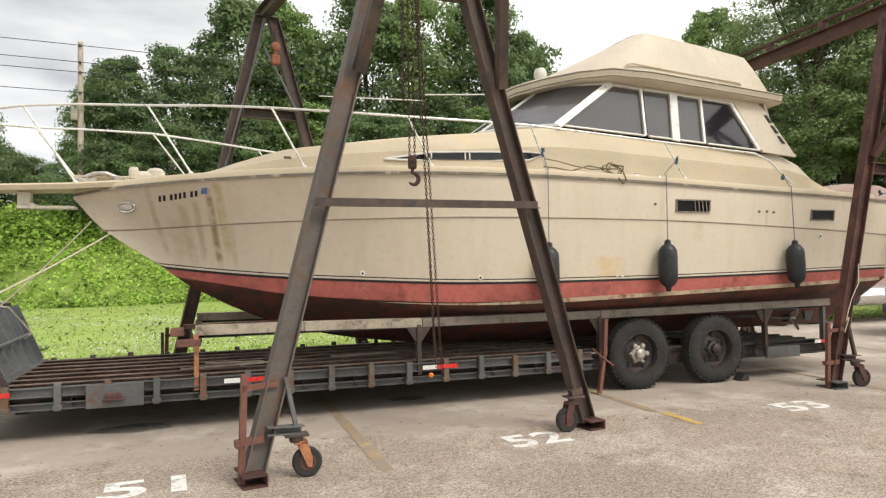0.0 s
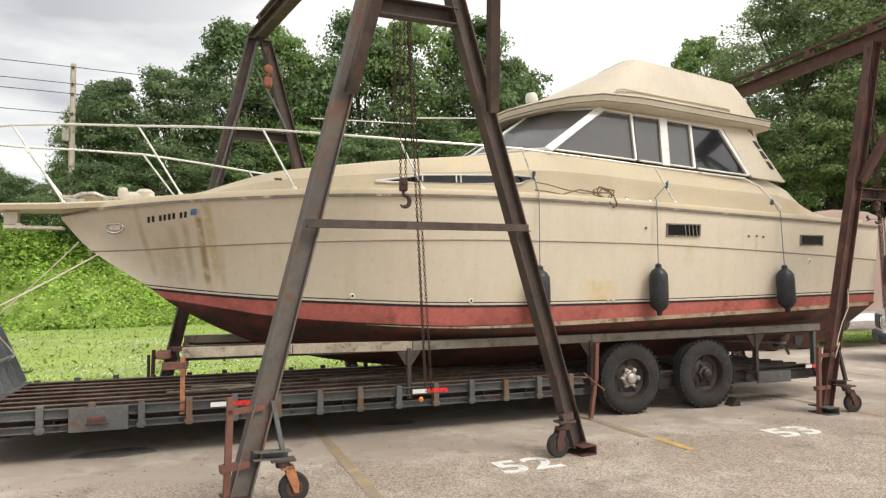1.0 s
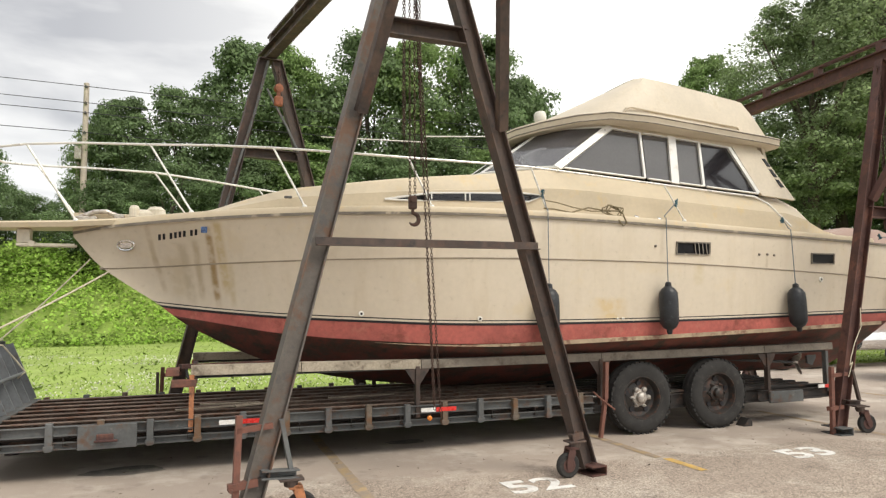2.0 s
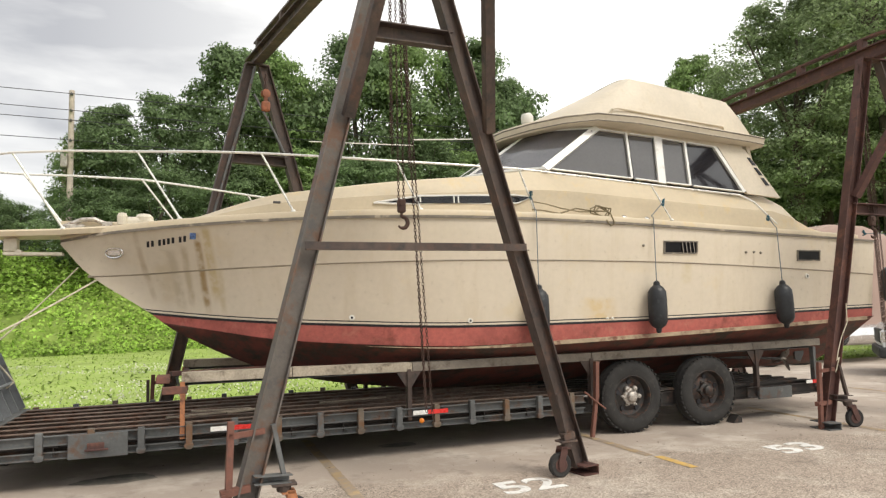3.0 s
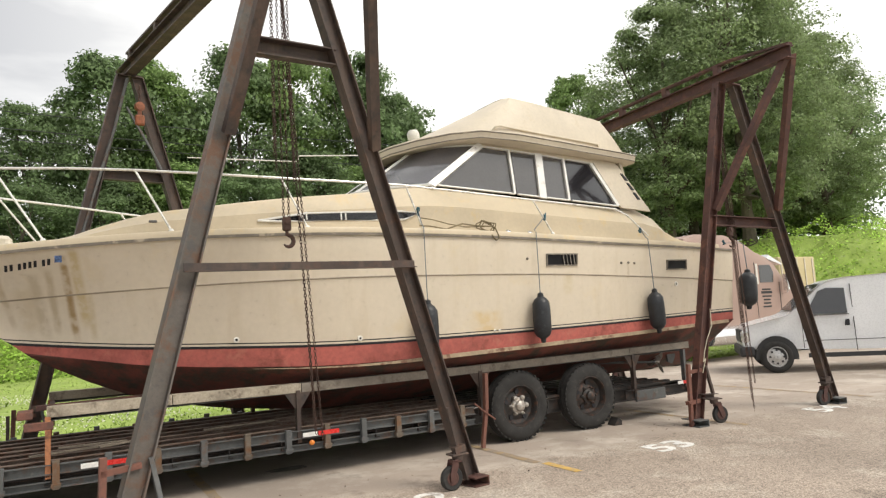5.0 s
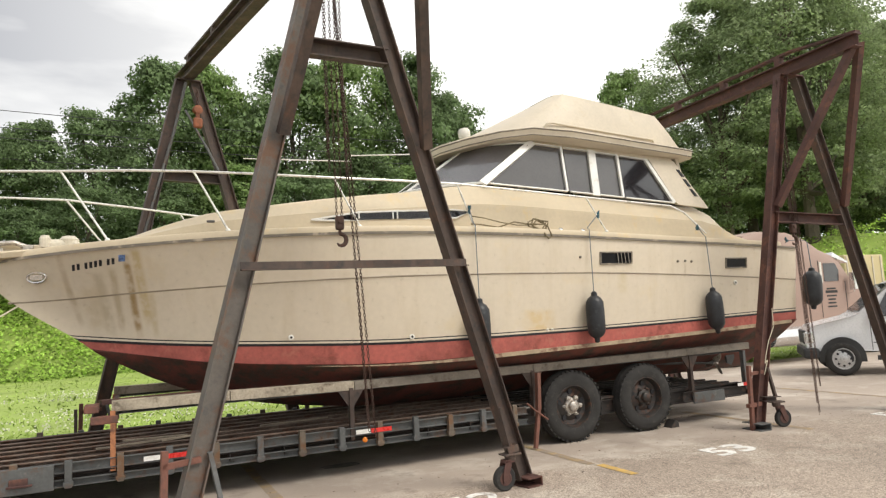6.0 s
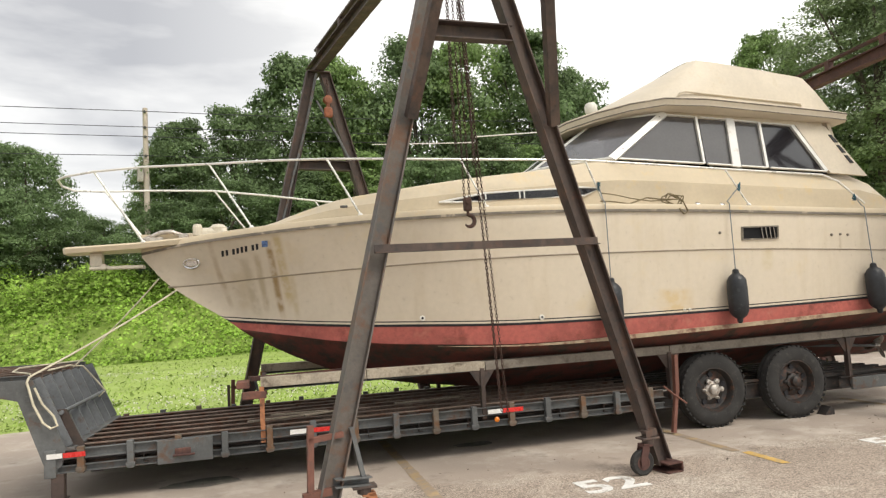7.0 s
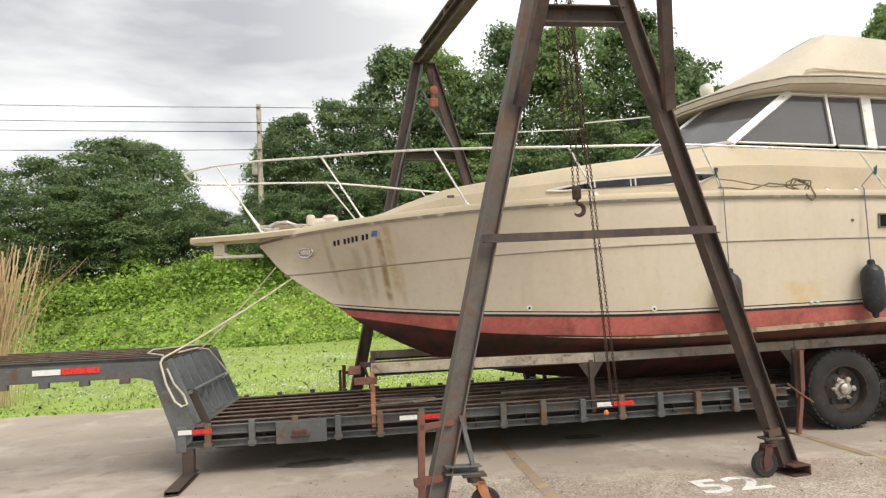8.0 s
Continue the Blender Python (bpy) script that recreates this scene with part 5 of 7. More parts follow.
# ---- the low trailer ----
def wheel_set(parent, x, y, hub_mat, bright):
    m = Matrix.Translation((x, y, 0.49)) @ pose(0, 0, 0, 90)
    bm = bmesh.new()
    prof = [(0.285, 0.02), (0.30, 0.0), (0.36, -0.012), (0.43, -0.006), (0.468, 0.02), (0.488, 0.045), (0.49, 0.07), (0.478, 0.085), (0.49, 0.10), (0.49, 0.145), (0.478, 0.16), (0.49, 0.175), (0.488, 0.20), (0.468, 0.225), (0.43, 0.25), (0.30, 0.25)]
    lathe(bm, [(r, -z) for r, z in prof], 48, m, ends=False)
    tyre = part("tyre", bm, M_TYRE, parent, "large worn black tyre", smooth=True)
    bm = bmesh.new()
    for k in range(40):  # shoulder tread blocks
        a = 2 * math.pi * k / 40
        box(bm, (0.474, -0.022, -0.052), (0.493, 0.016, -0.008), 0, m @ Matrix.Rotation(a, 4, "Z"))
    tagged(part("tread", bm, M_TYRE, tyre), kind="stuff")
    bm = bmesh.new()
    lathe(bm, [(0.290, -0.018), (0.295, -0.004), (0.283, -0.002), (0.268, -0.03), (0.255, -0.10), (0.20, -0.115), (0.135, -0.085), (0.12, -0.085), (0.01, -0.085)], 40, m, ends=False)
    rim = part("rim", bm, M_RIM, parent, "dirty steel wheel rim", smooth=True)
    for k in range(5):
        bm = bmesh.new()
        a = 2 * math.pi * k / 5 + 0.3
        lathe(bm, [(0.038, -0.112), (0.034, -0.100)], 10, m @ Matrix.Rotation(a, 4, "Z") @ Matrix.Translation((0.195, 0, 0.012)))
        part("hand_hole", bm, M_BLACK, rim)
    bm = bmesh.new()
    lathe(bm, [(0.115, -0.088), (0.11, -0.06), (0.075, -0.045), (0.07, 0.0), (0.05, 0.018), (0.01, 0.02)], 20, m)
    part("hub", bm, hub_mat, rim, "greasy hub", smooth=True)
    for k in range(6):
        bm = bmesh.new()
        a = 2 * math.pi * k / 6
        c = m @ Matrix.Rotation(a, 4, "Z") @ Matrix.Translation((0.125, 0, 0))
        lathe(bm, [(0.024, -0.09), (0.024, -0.055), (0.012, -0.05), (0.012, -0.02), (0.004, -0.018)], 6, c)
        if bright and k in (1, 2, 0):
            lathe(bm, [(0.036, -0.06), (0.032, -0.03), (0.01, -0.025)], 10, c)
        part("lug_nut", bm, hub_mat, rim)


def build_trailer():
    tr = thing("flatbed_trailer", Matrix.Translation((0, 0, 0)), "grey rusty low gooseneck flatbed trailer with open slatted deck", "trailer")
    y0, y1 = 8.0, 10.45
    xa, xb = -2.0, 5.15
    for y, s in ((y0, -1), (y1, 1)):
        bm = bmesh.new()
        bar(bm, (xa, y - s * 0.03, 0.51), (xb, y - s * 0.03, 0.51), C_SEC(0.05, 0.10, 0.010), up=(0, 0, 1))
        part("upper_side_rail", bm, M_GREYSTEEL, tr)
        bm = bmesh.new()
        bar(bm, (xa, y - s * 0.04, 0.36), (xb, y - s * 0.04, 0.36), C_SEC(0.05, 0.075, 0.010), up=(0, 0, 1))
        part("lower_side_rail", bm, M_GREYSTEEL, tr)
        bm = bmesh.new()
        bar(bm, (xa, y - s * 0.20, 0.40), (9.3, y - s * 0.20, 0.40), I_SEC(0.09, 0.20, 0.014, 0.012), up=(0, 0, 1))
        part("main_rail", bm, M_DARKSTEEL, tr)
        for k in range(15):
            x = xa + 0.28 + 0.475 * k
            if x > xb:
                break
            bm = bmesh.new()
            w = 0.034
            box(bm, (x - w, y - 0.035, 0.315), (x + w, y + 0.035, 0.585 + 0.012 * (k % 3)), 0.006)
            box(bm, (x - w - 0.012, y - 0.04, 0.335), (x + w + 0.012, y + 0.038, 0.375), 0.004)
            part("stake_pocket", bm, M_GREYSTEEL if k % 2 else M_RUSTGREY, tr, "grey steel stake pocket")
        # tool box panel with a latch
        if s < 0:
            bm = bmesh.new()
            box(bm, (-0.98, y - 0.045, 0.315), (-0.42, y - 0.012, 0.56), 0.006)
            plate = part("side_plate", bm, M_GREYSTEEL, tr, "grey plate with a rusty latch")
            bm = bmesh.new()
            box(bm, (-0.80, y - 0.075, 0.40), (-0.64, y - 0.046, 0.47), 0.008)
            tube(bm, [(-0.82, y - 0.08, 0.40), (-0.60, y - 0.08, 0.40)], 0.012, 6)
            part("latch", bm, M_RUST_RED, plate)
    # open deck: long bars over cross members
    # added sheet, coloured near-black to stand for shade in the gaps
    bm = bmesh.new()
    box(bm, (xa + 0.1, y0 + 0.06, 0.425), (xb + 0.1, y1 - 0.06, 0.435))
    part("deck_sheet", bm, M_SHEET, tr, "added near-black sheet for the shade between the deck bars, with rust patches")
    for k in range(7):
        y = y0 + 0.22 + (y1 - y0 - 0.44) * k / 6
        bm = bmesh.new()
        bar(bm, (xa + 0.02, y, 0.515), (xb + 0.1, y, 0.515), C_SEC(0.06, 0.12, 0.010), up=(0, 0, 1))
        part("deck_bar", bm, M_DECKBAR, tr, "dark rusty deck bar")
    for k in range(12):
        x = xa + 0.3 + 0.6 * k
        bm = bmesh.new()
        bar(bm, (x, y0 + 0.02, 0.40), (x, y1 - 0.02, 0.40), C_SEC(0.05, 0.10, 0.01), up=(0, 0, 1))
        part("cross_member", bm, M_DARKSTEEL, tr)
    # front: kick-up plate and raised gooseneck
    bm = bmesh.new()
    box(bm, (xa - 0.06, y0 - 0.03, 0.29), (xa + 0.05, y1 + 0.03, 0.57), 0.008)
    box(bm, (xa + 0.05, y0 + 0.02, 0.555), (xa + 0.22, y1 - 0.02, 0.578), 0.004)
    part("front_bolster", bm, M_GREYSTEEL, tr)
    for y in (y0 + 0.02, y1 - 0.02):
        bm = bmesh.new()
        prism(bm, [(-2.02, 0.32), (-1.90, 0.40), (-1.86, 0.57), (-2.17, 1.30), (-4.95, 1.31), (-4.95, 1.14), (-2.44, 1.13), (-2.30, 1.09), (-2.06, 0.40)], y - 0.02, y + 0.02)
        part("neck_side", bm, M_GREYSTEEL, tr, "grey gooseneck side plate")
        for k in range(7):
            x = -4.7 + 0.42 * k
            bm = bmesh.new()
            box(bm, (x - 0.05, y - 0.03, 1.075), (x + 0.05, y + 0.03, 1.138), 0.004)
            part("neck_pocket", bm, M_GREYSTEEL, tr)
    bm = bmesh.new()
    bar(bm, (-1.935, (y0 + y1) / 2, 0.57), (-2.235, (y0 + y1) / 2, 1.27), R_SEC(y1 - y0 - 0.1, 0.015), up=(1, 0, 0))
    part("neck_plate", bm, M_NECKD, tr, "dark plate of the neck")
    for k in range(7):
        y = y0 + 0.10 + (y1 - y0 - 0.20) * k / 6
        bm = bmesh.new()
        bar(bm, (-1.87, y, 0.58), (-2.17, y, 1.30), R_SEC(0.03, 0.11), up=(1, 0, 0))
        part("neck_rib", bm, M_NECK, tr, "blue-grey upright rib of the neck")
        bm = bmesh.new()
        bar(bm, (-2.20, y, 1.31), (-4.95, y, 1.33), I_SEC(0.06, 0.07, 0.008, 0.008))
        part("neck_deck_bar", bm, M_GREYSTEEL if k % 6 == 0 else M_DECKBAR, tr, "long bar of the open neck deck")
    for x in (-4.9, -4.2, -3.5, -2.8, -2.25):
        bm = bmesh.new()
        bar(bm, (x, y0 + 0.04, 1.25), (x, y1 - 0.04, 1.25), C_SEC(0.06, 0.10, 0.01))
        part("neck_cross_member", bm, M_DARKSTEEL, tr)
    bm = bmesh.new()
    tube(bm, [(-1.93, y0 + 0.10, 0.93), (-1.93, y1 - 0.30, 0.95)], 0.022, 8)
    part("neck_pipe", bm, M_NECK, tr, "pale grey pipe across the neck")
    for y in (y0 + 0.16,):
        bm = bmesh.new()
        prism(bm, [(-1.82, 0.57), (-1.72, 0.57), (-1.89, 0.96), (-1.99, 0.96)], y - 0.012, y + 0.012)
        part("neck_gusset", bm, M_RUST, tr, "rusty steel gusset at the neck's foot")
    # landing leg with a sand shoe
    for y in (y0 + 0.05, y1 - 0.05):
        bm = bmesh.new()
        box(bm, (-2.0, y - 0.06, 0.05), (-1.88, y + 0.05, 0.32), 0.006)
        leg = part("landing_leg", bm, M_RUST, tr, "rusty landing leg")
        bm = bmesh.new()
        bar(bm, (-1.93, y - 0.75, 0.03), (-1.93, y + 0.10, 0.04), C_SEC(0.14, 0.05, 0.01))
        part("sand_shoe", bm, M_RUST, leg)
    # reflectors: paired red and white tape, and an amber lamp
    for x, w in ((-2.03, 0.36), (0.40, 0.52), (2.72, 0.45), (9.03, 0.30)):
        bm = bmesh.new()
        box(bm, (x, y0 - 0.042, 0.485), (x + w * 0.4, y0 - 0.032 - 0.0, 0.535))
        part("white_reflector", bm, M_REFL_W, tr, "white reflective tape")
        bm = bmesh.new()
        box(bm, (x + w * 0.42, y0 - 0.042, 0.485), (x + w, y0 - 0.032, 0.535))
        part("red_reflector", bm, M_REFL_R, tr, "red reflective tape")
    bm = bmesh.new()
    box(bm, (-3.55, y0 - 0.012, 1.215), (-3.26, y0 - 0.002, 1.275))
    part("white_reflector", bm, M_REFL_W, tr)
    bm = bmesh.new()
    box(bm, (-3.25, y0 - 0.012, 1.215), (-2.85, y0 - 0.002, 1.28))
    part("red_reflector", bm, M_REFL_R, tr)
    bm = bmesh.new()
    lathe(bm, [(0.032, 0), (0.030, 0.014), (0.015, 0.024), (0.002, 0.026)], 16, Matrix.Translation((2.83, y0 - 0.02, 0.41)) @ pose(0, 0, 0, 90))
    part("marker_lamp", bm, M_AMBER, tr, "round amber marker lamp", smooth=True)
    # wheels and axles
    for x, hub, bright in ((5.9, M_HUB, True), (7.2, M_RIM, False)):
        wheel_set(tr, x, y0 - 0.01, hub, bright)
        bm = bmesh.new()
        tube(bm, [(x, y0 + 0.1, 0.49), (x, y1 - 0.1, 0.49)], 0.06, 12)
        part("axle", bm, M_DARKSTEEL, tr)
        bm = bmesh.new()
        lathe(bm, [(0.30, 0), (0.43, -0.01), (0.488, 0.04), (0.488, 0.2), (0.43, 0.24), (0.28, 0.24)], 40, Matrix.Translation((x, y1 - 0.26, 0.49)) @ pose(0, 0, 0, -90))
        part("far_tyre", bm, M_TYRE, tr, "worn black tyre", smooth=True)
        bm = bmesh.new()
        box(bm, (x - 0.5, y0 + 0.28, 0.42), (x + 0.5, y0 + 0.36, 0.50), 0.01)
        box(bm, (x - 0.3, y0 + 0.28, 0.36), (x + 0.3, y0 + 0.36, 0.42), 0.01)
        part("leaf_spring", bm, M_DARKSTEEL, tr)
    # tail deck behind the wheels
    bm = bmesh.new()
    bar(bm, (7.95, y0 + 0.03, 0.41), (9.33, y0 + 0.03, 0.41), C_SEC(0.05, 0.15, 0.01))
    bar(bm, (7.95, y1 - 0.03, 0.41), (9.33, y1 - 0.03, 0.41), C_SEC(0.05, 0.15, 0.01))
    bar(bm, (9.33, y0, 0.41), (9.33, y1, 0.41), C_SEC(0.05, 0.15, 0.01))
    part("tail_frame", bm, M_DARKSTEEL, tr, "dark steel tail frame")
    for k in range(9):
        y = y0 + 0.2 + (y1 - y0 - 0.4) * k / 8
        bm = bmesh.new()
        bar(bm, (5.1, y, 0.55), (9.33, y, 0.50), R_SEC(0.09, 0.03))
        part("tail_deck_bar", bm, M_DARKSTEEL, tr)
    bm = bmesh.new()
    box(bm, (8.12, y0 - 0.02, 0.30), (8.75, y0 + 0.03, 0.47), 0.01)
    part("tail_plate", bm, M_GREYSTEEL, tr)
    # bunk boards on posts, both sides
    for y, s in ((y0 + 0.12, -1), (y1 - 0.12, 1)):
        pts = [(0.10, 1.075), (1.3, 1.07), (2.75, 1.055), (5.3, 1.06), (8.1, 1.085), (9.45, 1.10)]
        for (xa_, za), (xb_, zb) in zip(pts, pts[1:]):
            bm = bmesh.new()
            bar(bm, (xa_, y, za), (xb_ - 0.01, y, zb), R_SEC(0.17, 0.105))
            part("bunk_board", bm, M_CARPET if xa_ < 2.7 else M_BUNKWOOD, tr, "worn carpeted bunk board under the hull" if xa_ < 2.7 else "grey weathered timber bunk under the hull")
        bm = bmesh.new()
        bar(bm, (0.12, y + 0.02, 1.01), (9.4, y + 0.02, 1.035), C_SEC(0.10, 0.05, 0.008))
        part("bunk_channel", bm, M_GREYSTEEL, tr)
        for x, mat in ((0.11, M_ORANGE), (2.70, M_RUST), (5.28, M_RUST), (8.15, M_RUST), (9.30, M_GREYSTEEL)):
            bm = bmesh.new()
            bar(bm, (x, y - 0.06, 0.42), (x, y - 0.06, 1.03), R_SEC(0.075, 0.05), up=(1, 0, 0))
            if x not in (0.11, 9.30):
                prism(bm, [(x - 0.17, 1.02), (x + 0.17, 1.02), (x + 0.14, 0.97), (x + 0.04, 0.82), (x - 0.04, 0.82), (x - 0.14, 0.97)], y - 0.075, y - 0.055)
            part("bunk_post", bm, mat, tr, "rusty bunk post" if mat is not M_ORANGE else "orange rusted bunk post")
    bm = bmesh.new()
    bar(bm, (0.14, y0 + 0.06, 0.98), (0.14, y1 - 0.06, 0.98), C_SEC(0.06, 0.09, 0.01))
    bar(bm, (-0.02, y0 + 0.35, 1.10), (1.1, y0 + 0.75, 1.08), R_SEC(0.12, 0.05))
    part("front_bunk_crossbar", bm, M_RUST_RED, tr)
    # clamp on the front bunk post, and a stake left standing in the far rail
    bm = bmesh.new()
    box(bm, (-0.10, y0 + 0.02, 0.90), (0.16, y0 + 0.09, 0.985), 0.01)
    box(bm, (-0.16, y0 + 0.03, 1.02), (-0.02, y0 + 0.30, 1.10), 0.01)
    part("bunk_clamp", bm, M_JACK, tr, "rusty red clamp on the front post")
    bm = bmesh.new()
    bar(bm, (-0.36, y1 + 0.02, 0.5), (-0.36, y1 + 0.02, 0.86), R_SEC(0.05, 0.04), up=(1, 0, 0))
    part("stake", bm, M_RUST, tr, "rusty stake in the far rail")
    # bent stand leg by the front wheel
    bm = bmesh.new()
    bar(bm, (5.30, y0 - 0.06, 1.0), (5.27, y0 - 0.07, 0.52), R_SEC(0.07, 0.05), up=(1, 0, 0))
    bar(bm, (5.27, y0 - 0.07, 0.52), (5.18, y0 - 0.08, 0.02), R_SEC(0.055, 0.045), up=(1, 0, 0))
    tube(bm, [(5.08, y0 - 0.09, 0.62), (5.22, y0 - 0.10, 0.50), (5.38, y0 - 0.12, 0.38)], 0.012, 6)
    part("prop_stand", bm, M_JACK, tr, "red-brown prop stand")
    return tr


M_RUSTGREY = material("rust_spotted_grey_steel", (0.14, 0.115, 0.09), 0.6, metal=0.1, vary=0.3, big=4, fine=30, bump=0.25, second=(0.16, 0.085, 0.045), mask=(0.46, 0.6))
M_DECKBAR = material("dark_brown_deck_steel", (0.17, 0.125, 0.10), 0.85, vary=0.4, big=2.5, fine=30, bump=0.3, second=(0.14, 0.075, 0.05), mask=(0.5, 0.62))
# near-black base holds the shade of the deck gaps; rust patches over it
M_SHEET = material("gap_shade_rust_brown", (0.018, 0.013, 0.011), 0.8, vary=0.4, big=2, fine=25, bump=0.3, second=(0.04, 0.024, 0.018), mask=(0.5, 0.64))
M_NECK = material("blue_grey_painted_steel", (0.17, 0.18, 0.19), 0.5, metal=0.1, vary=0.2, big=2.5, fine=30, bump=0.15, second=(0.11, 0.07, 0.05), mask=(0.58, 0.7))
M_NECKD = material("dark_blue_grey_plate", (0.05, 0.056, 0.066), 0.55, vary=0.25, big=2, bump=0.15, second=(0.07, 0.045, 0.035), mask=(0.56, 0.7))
trailer = build_trailer()

# ---- woods, bank and field ----
def leaf_mat(name, base, island=0.32):
    m = material(name, base, 0.6, vary=0.3, big=0.25, fine=3.0, bump=0.0, spec=0.25, per_island=island)
    nt = m.node_tree
    b, out = nt.nodes["Principled BSDF"], nt.nodes["Material Output"]
    tr, mx = nt.nodes.new("ShaderNodeBsdfTranslucent"), nt.nodes.new("ShaderNodeMixShader")
    nt.links.new(b.inputs["Base Color"].links[0].from_socket, tr.inputs["Color"])
    mx.inputs[0].default_value = 0.5
    nt.links.new(b.outputs[0], mx.inputs[1])
    nt.links.new(tr.outputs[0], mx.inputs[2])
    nt.links.new(mx.outputs[0], out.inputs[0])
    return m


M_LEAF_D = leaf_mat("dark_green_leaves", (0.185, 0.265, 0.12))
M_LEAF_M = leaf_mat("mid_green_leaves", (0.225, 0.325, 0.115))
M_LEAF_L = leaf_mat("grey_green_cottonwood_leaves", (0.27, 0.345, 0.17))
M_VINE = leaf_mat("bright_green_vine_leaves", (0.33, 0.48, 0.10), 0.6)
M_GRASS = leaf_mat("green_grass_blades", (0.36, 0.49, 0.12), 0.4)
M_CLOVER = leaf_mat("white_clover_heads", (0.74, 0.74, 0.64), 0.15)
M_BARK = material("grey_brown_bark", (0.11, 0.09, 0.07), 0.95, vary=0.3, big=1.5, fine=14, bump=0.6)


def make_tree(name, seed, height, radius, lumps, per, leaf, mat, lump_r, low=0.12, label="", category="tree", group="", flat=1.0):
    rs = np.random.RandomState(seed)
    t = thing(name, None, label, category, group)
    bm = bmesh.new()
    lean = rs.uniform(-0.04, 0.04, 2) * height
    trunk = [(lean[0] * (k / 6) ** 2, lean[1] * (k / 6) ** 2, height * 0.8 * k / 6 - 0.6) for k in range(7)]
    tube(bm, trunk, [0.035 * height * (1 - 0.8 * k / 6) * (1.25 if k == 0 else 1) * 0.55 for k in range(7)], 9)
    cs, rr = [], []
    for i in range(lumps):
        u = low + (1 - low) * (i + rs.rand()) / lumps
        prof = math.sin(math.pi * min(1.0, max(0.06, (u - low * 0.6) / (1.04 - low * 0.6))) ** 0.8) ** 0.75
        a, d = rs.rand() * 2 * math.pi, radius * prof * math.sqrt(rs.uniform(0.12, 1.0)) * rs.uniform(0.82, 1.12)
        cs.append((lean[0] * u + d * math.cos(a), lean[1] * u + d * math.sin(a), height * u * flat))
        rr.append(lump_r * rs.uniform(0.6, 1.25) * (0.55 + 0.6 * prof))
    for i in rs.choice(lumps, min(11, lumps), replace=False):
        z0 = min(height * 0.7, max(0.15 * height, cs[i][2] * 0.55))
        f = (z0 + 0.6) / (height * 0.8)
        p = Vector((lean[0] * f * f, lean[1] * f * f, z0))
        q = Vector(cs[i])
        lb = bmesh.new()
        tube(lb, [p, p.lerp(q, 0.5) + Vector((0, 0, -0.03 * height)), q], [0.010 * height, 0.006 * height, 0.002 * height], 6)
        part("limb", lb, M_BARK, t)
    part("trunk", bm, M_BARK, t, "grey-brown trunk")
    cs, rr = np.array(cs), np.array(rr)
    k = lumps * per
    which = np.repeat(np.arange(lumps), per)
    d = rs.normal(size=(k, 3))
    d /= np.linalg.norm(d, axis=1)[:, None]
    d[:, 2] = np.where(d[:, 2] < -0.35, -d[:, 2] * 0.6, d[:, 2])
    rad = rr[which] * rs.uniform(0.55, 1.08, k)
    c = cs[which] + d * rad[:, None] * np.array([1.15, 1.15, 0.8])
    n = d + rs.normal(size=(k, 3)) * 0.45 + np.array([0, 0, 0.35])
    scatter_mesh("crown", mat, c, n, leaf * rs.uniform(0.6, 1.35, k), 1.1, kind="", label="crown of many leaf clumps", parent=t, seed=seed + 77, soft=d * 0.8 + rs.normal(size=(k, 3)) * 0.25 + np.array([0, -0.1, 0.5]))
    return t


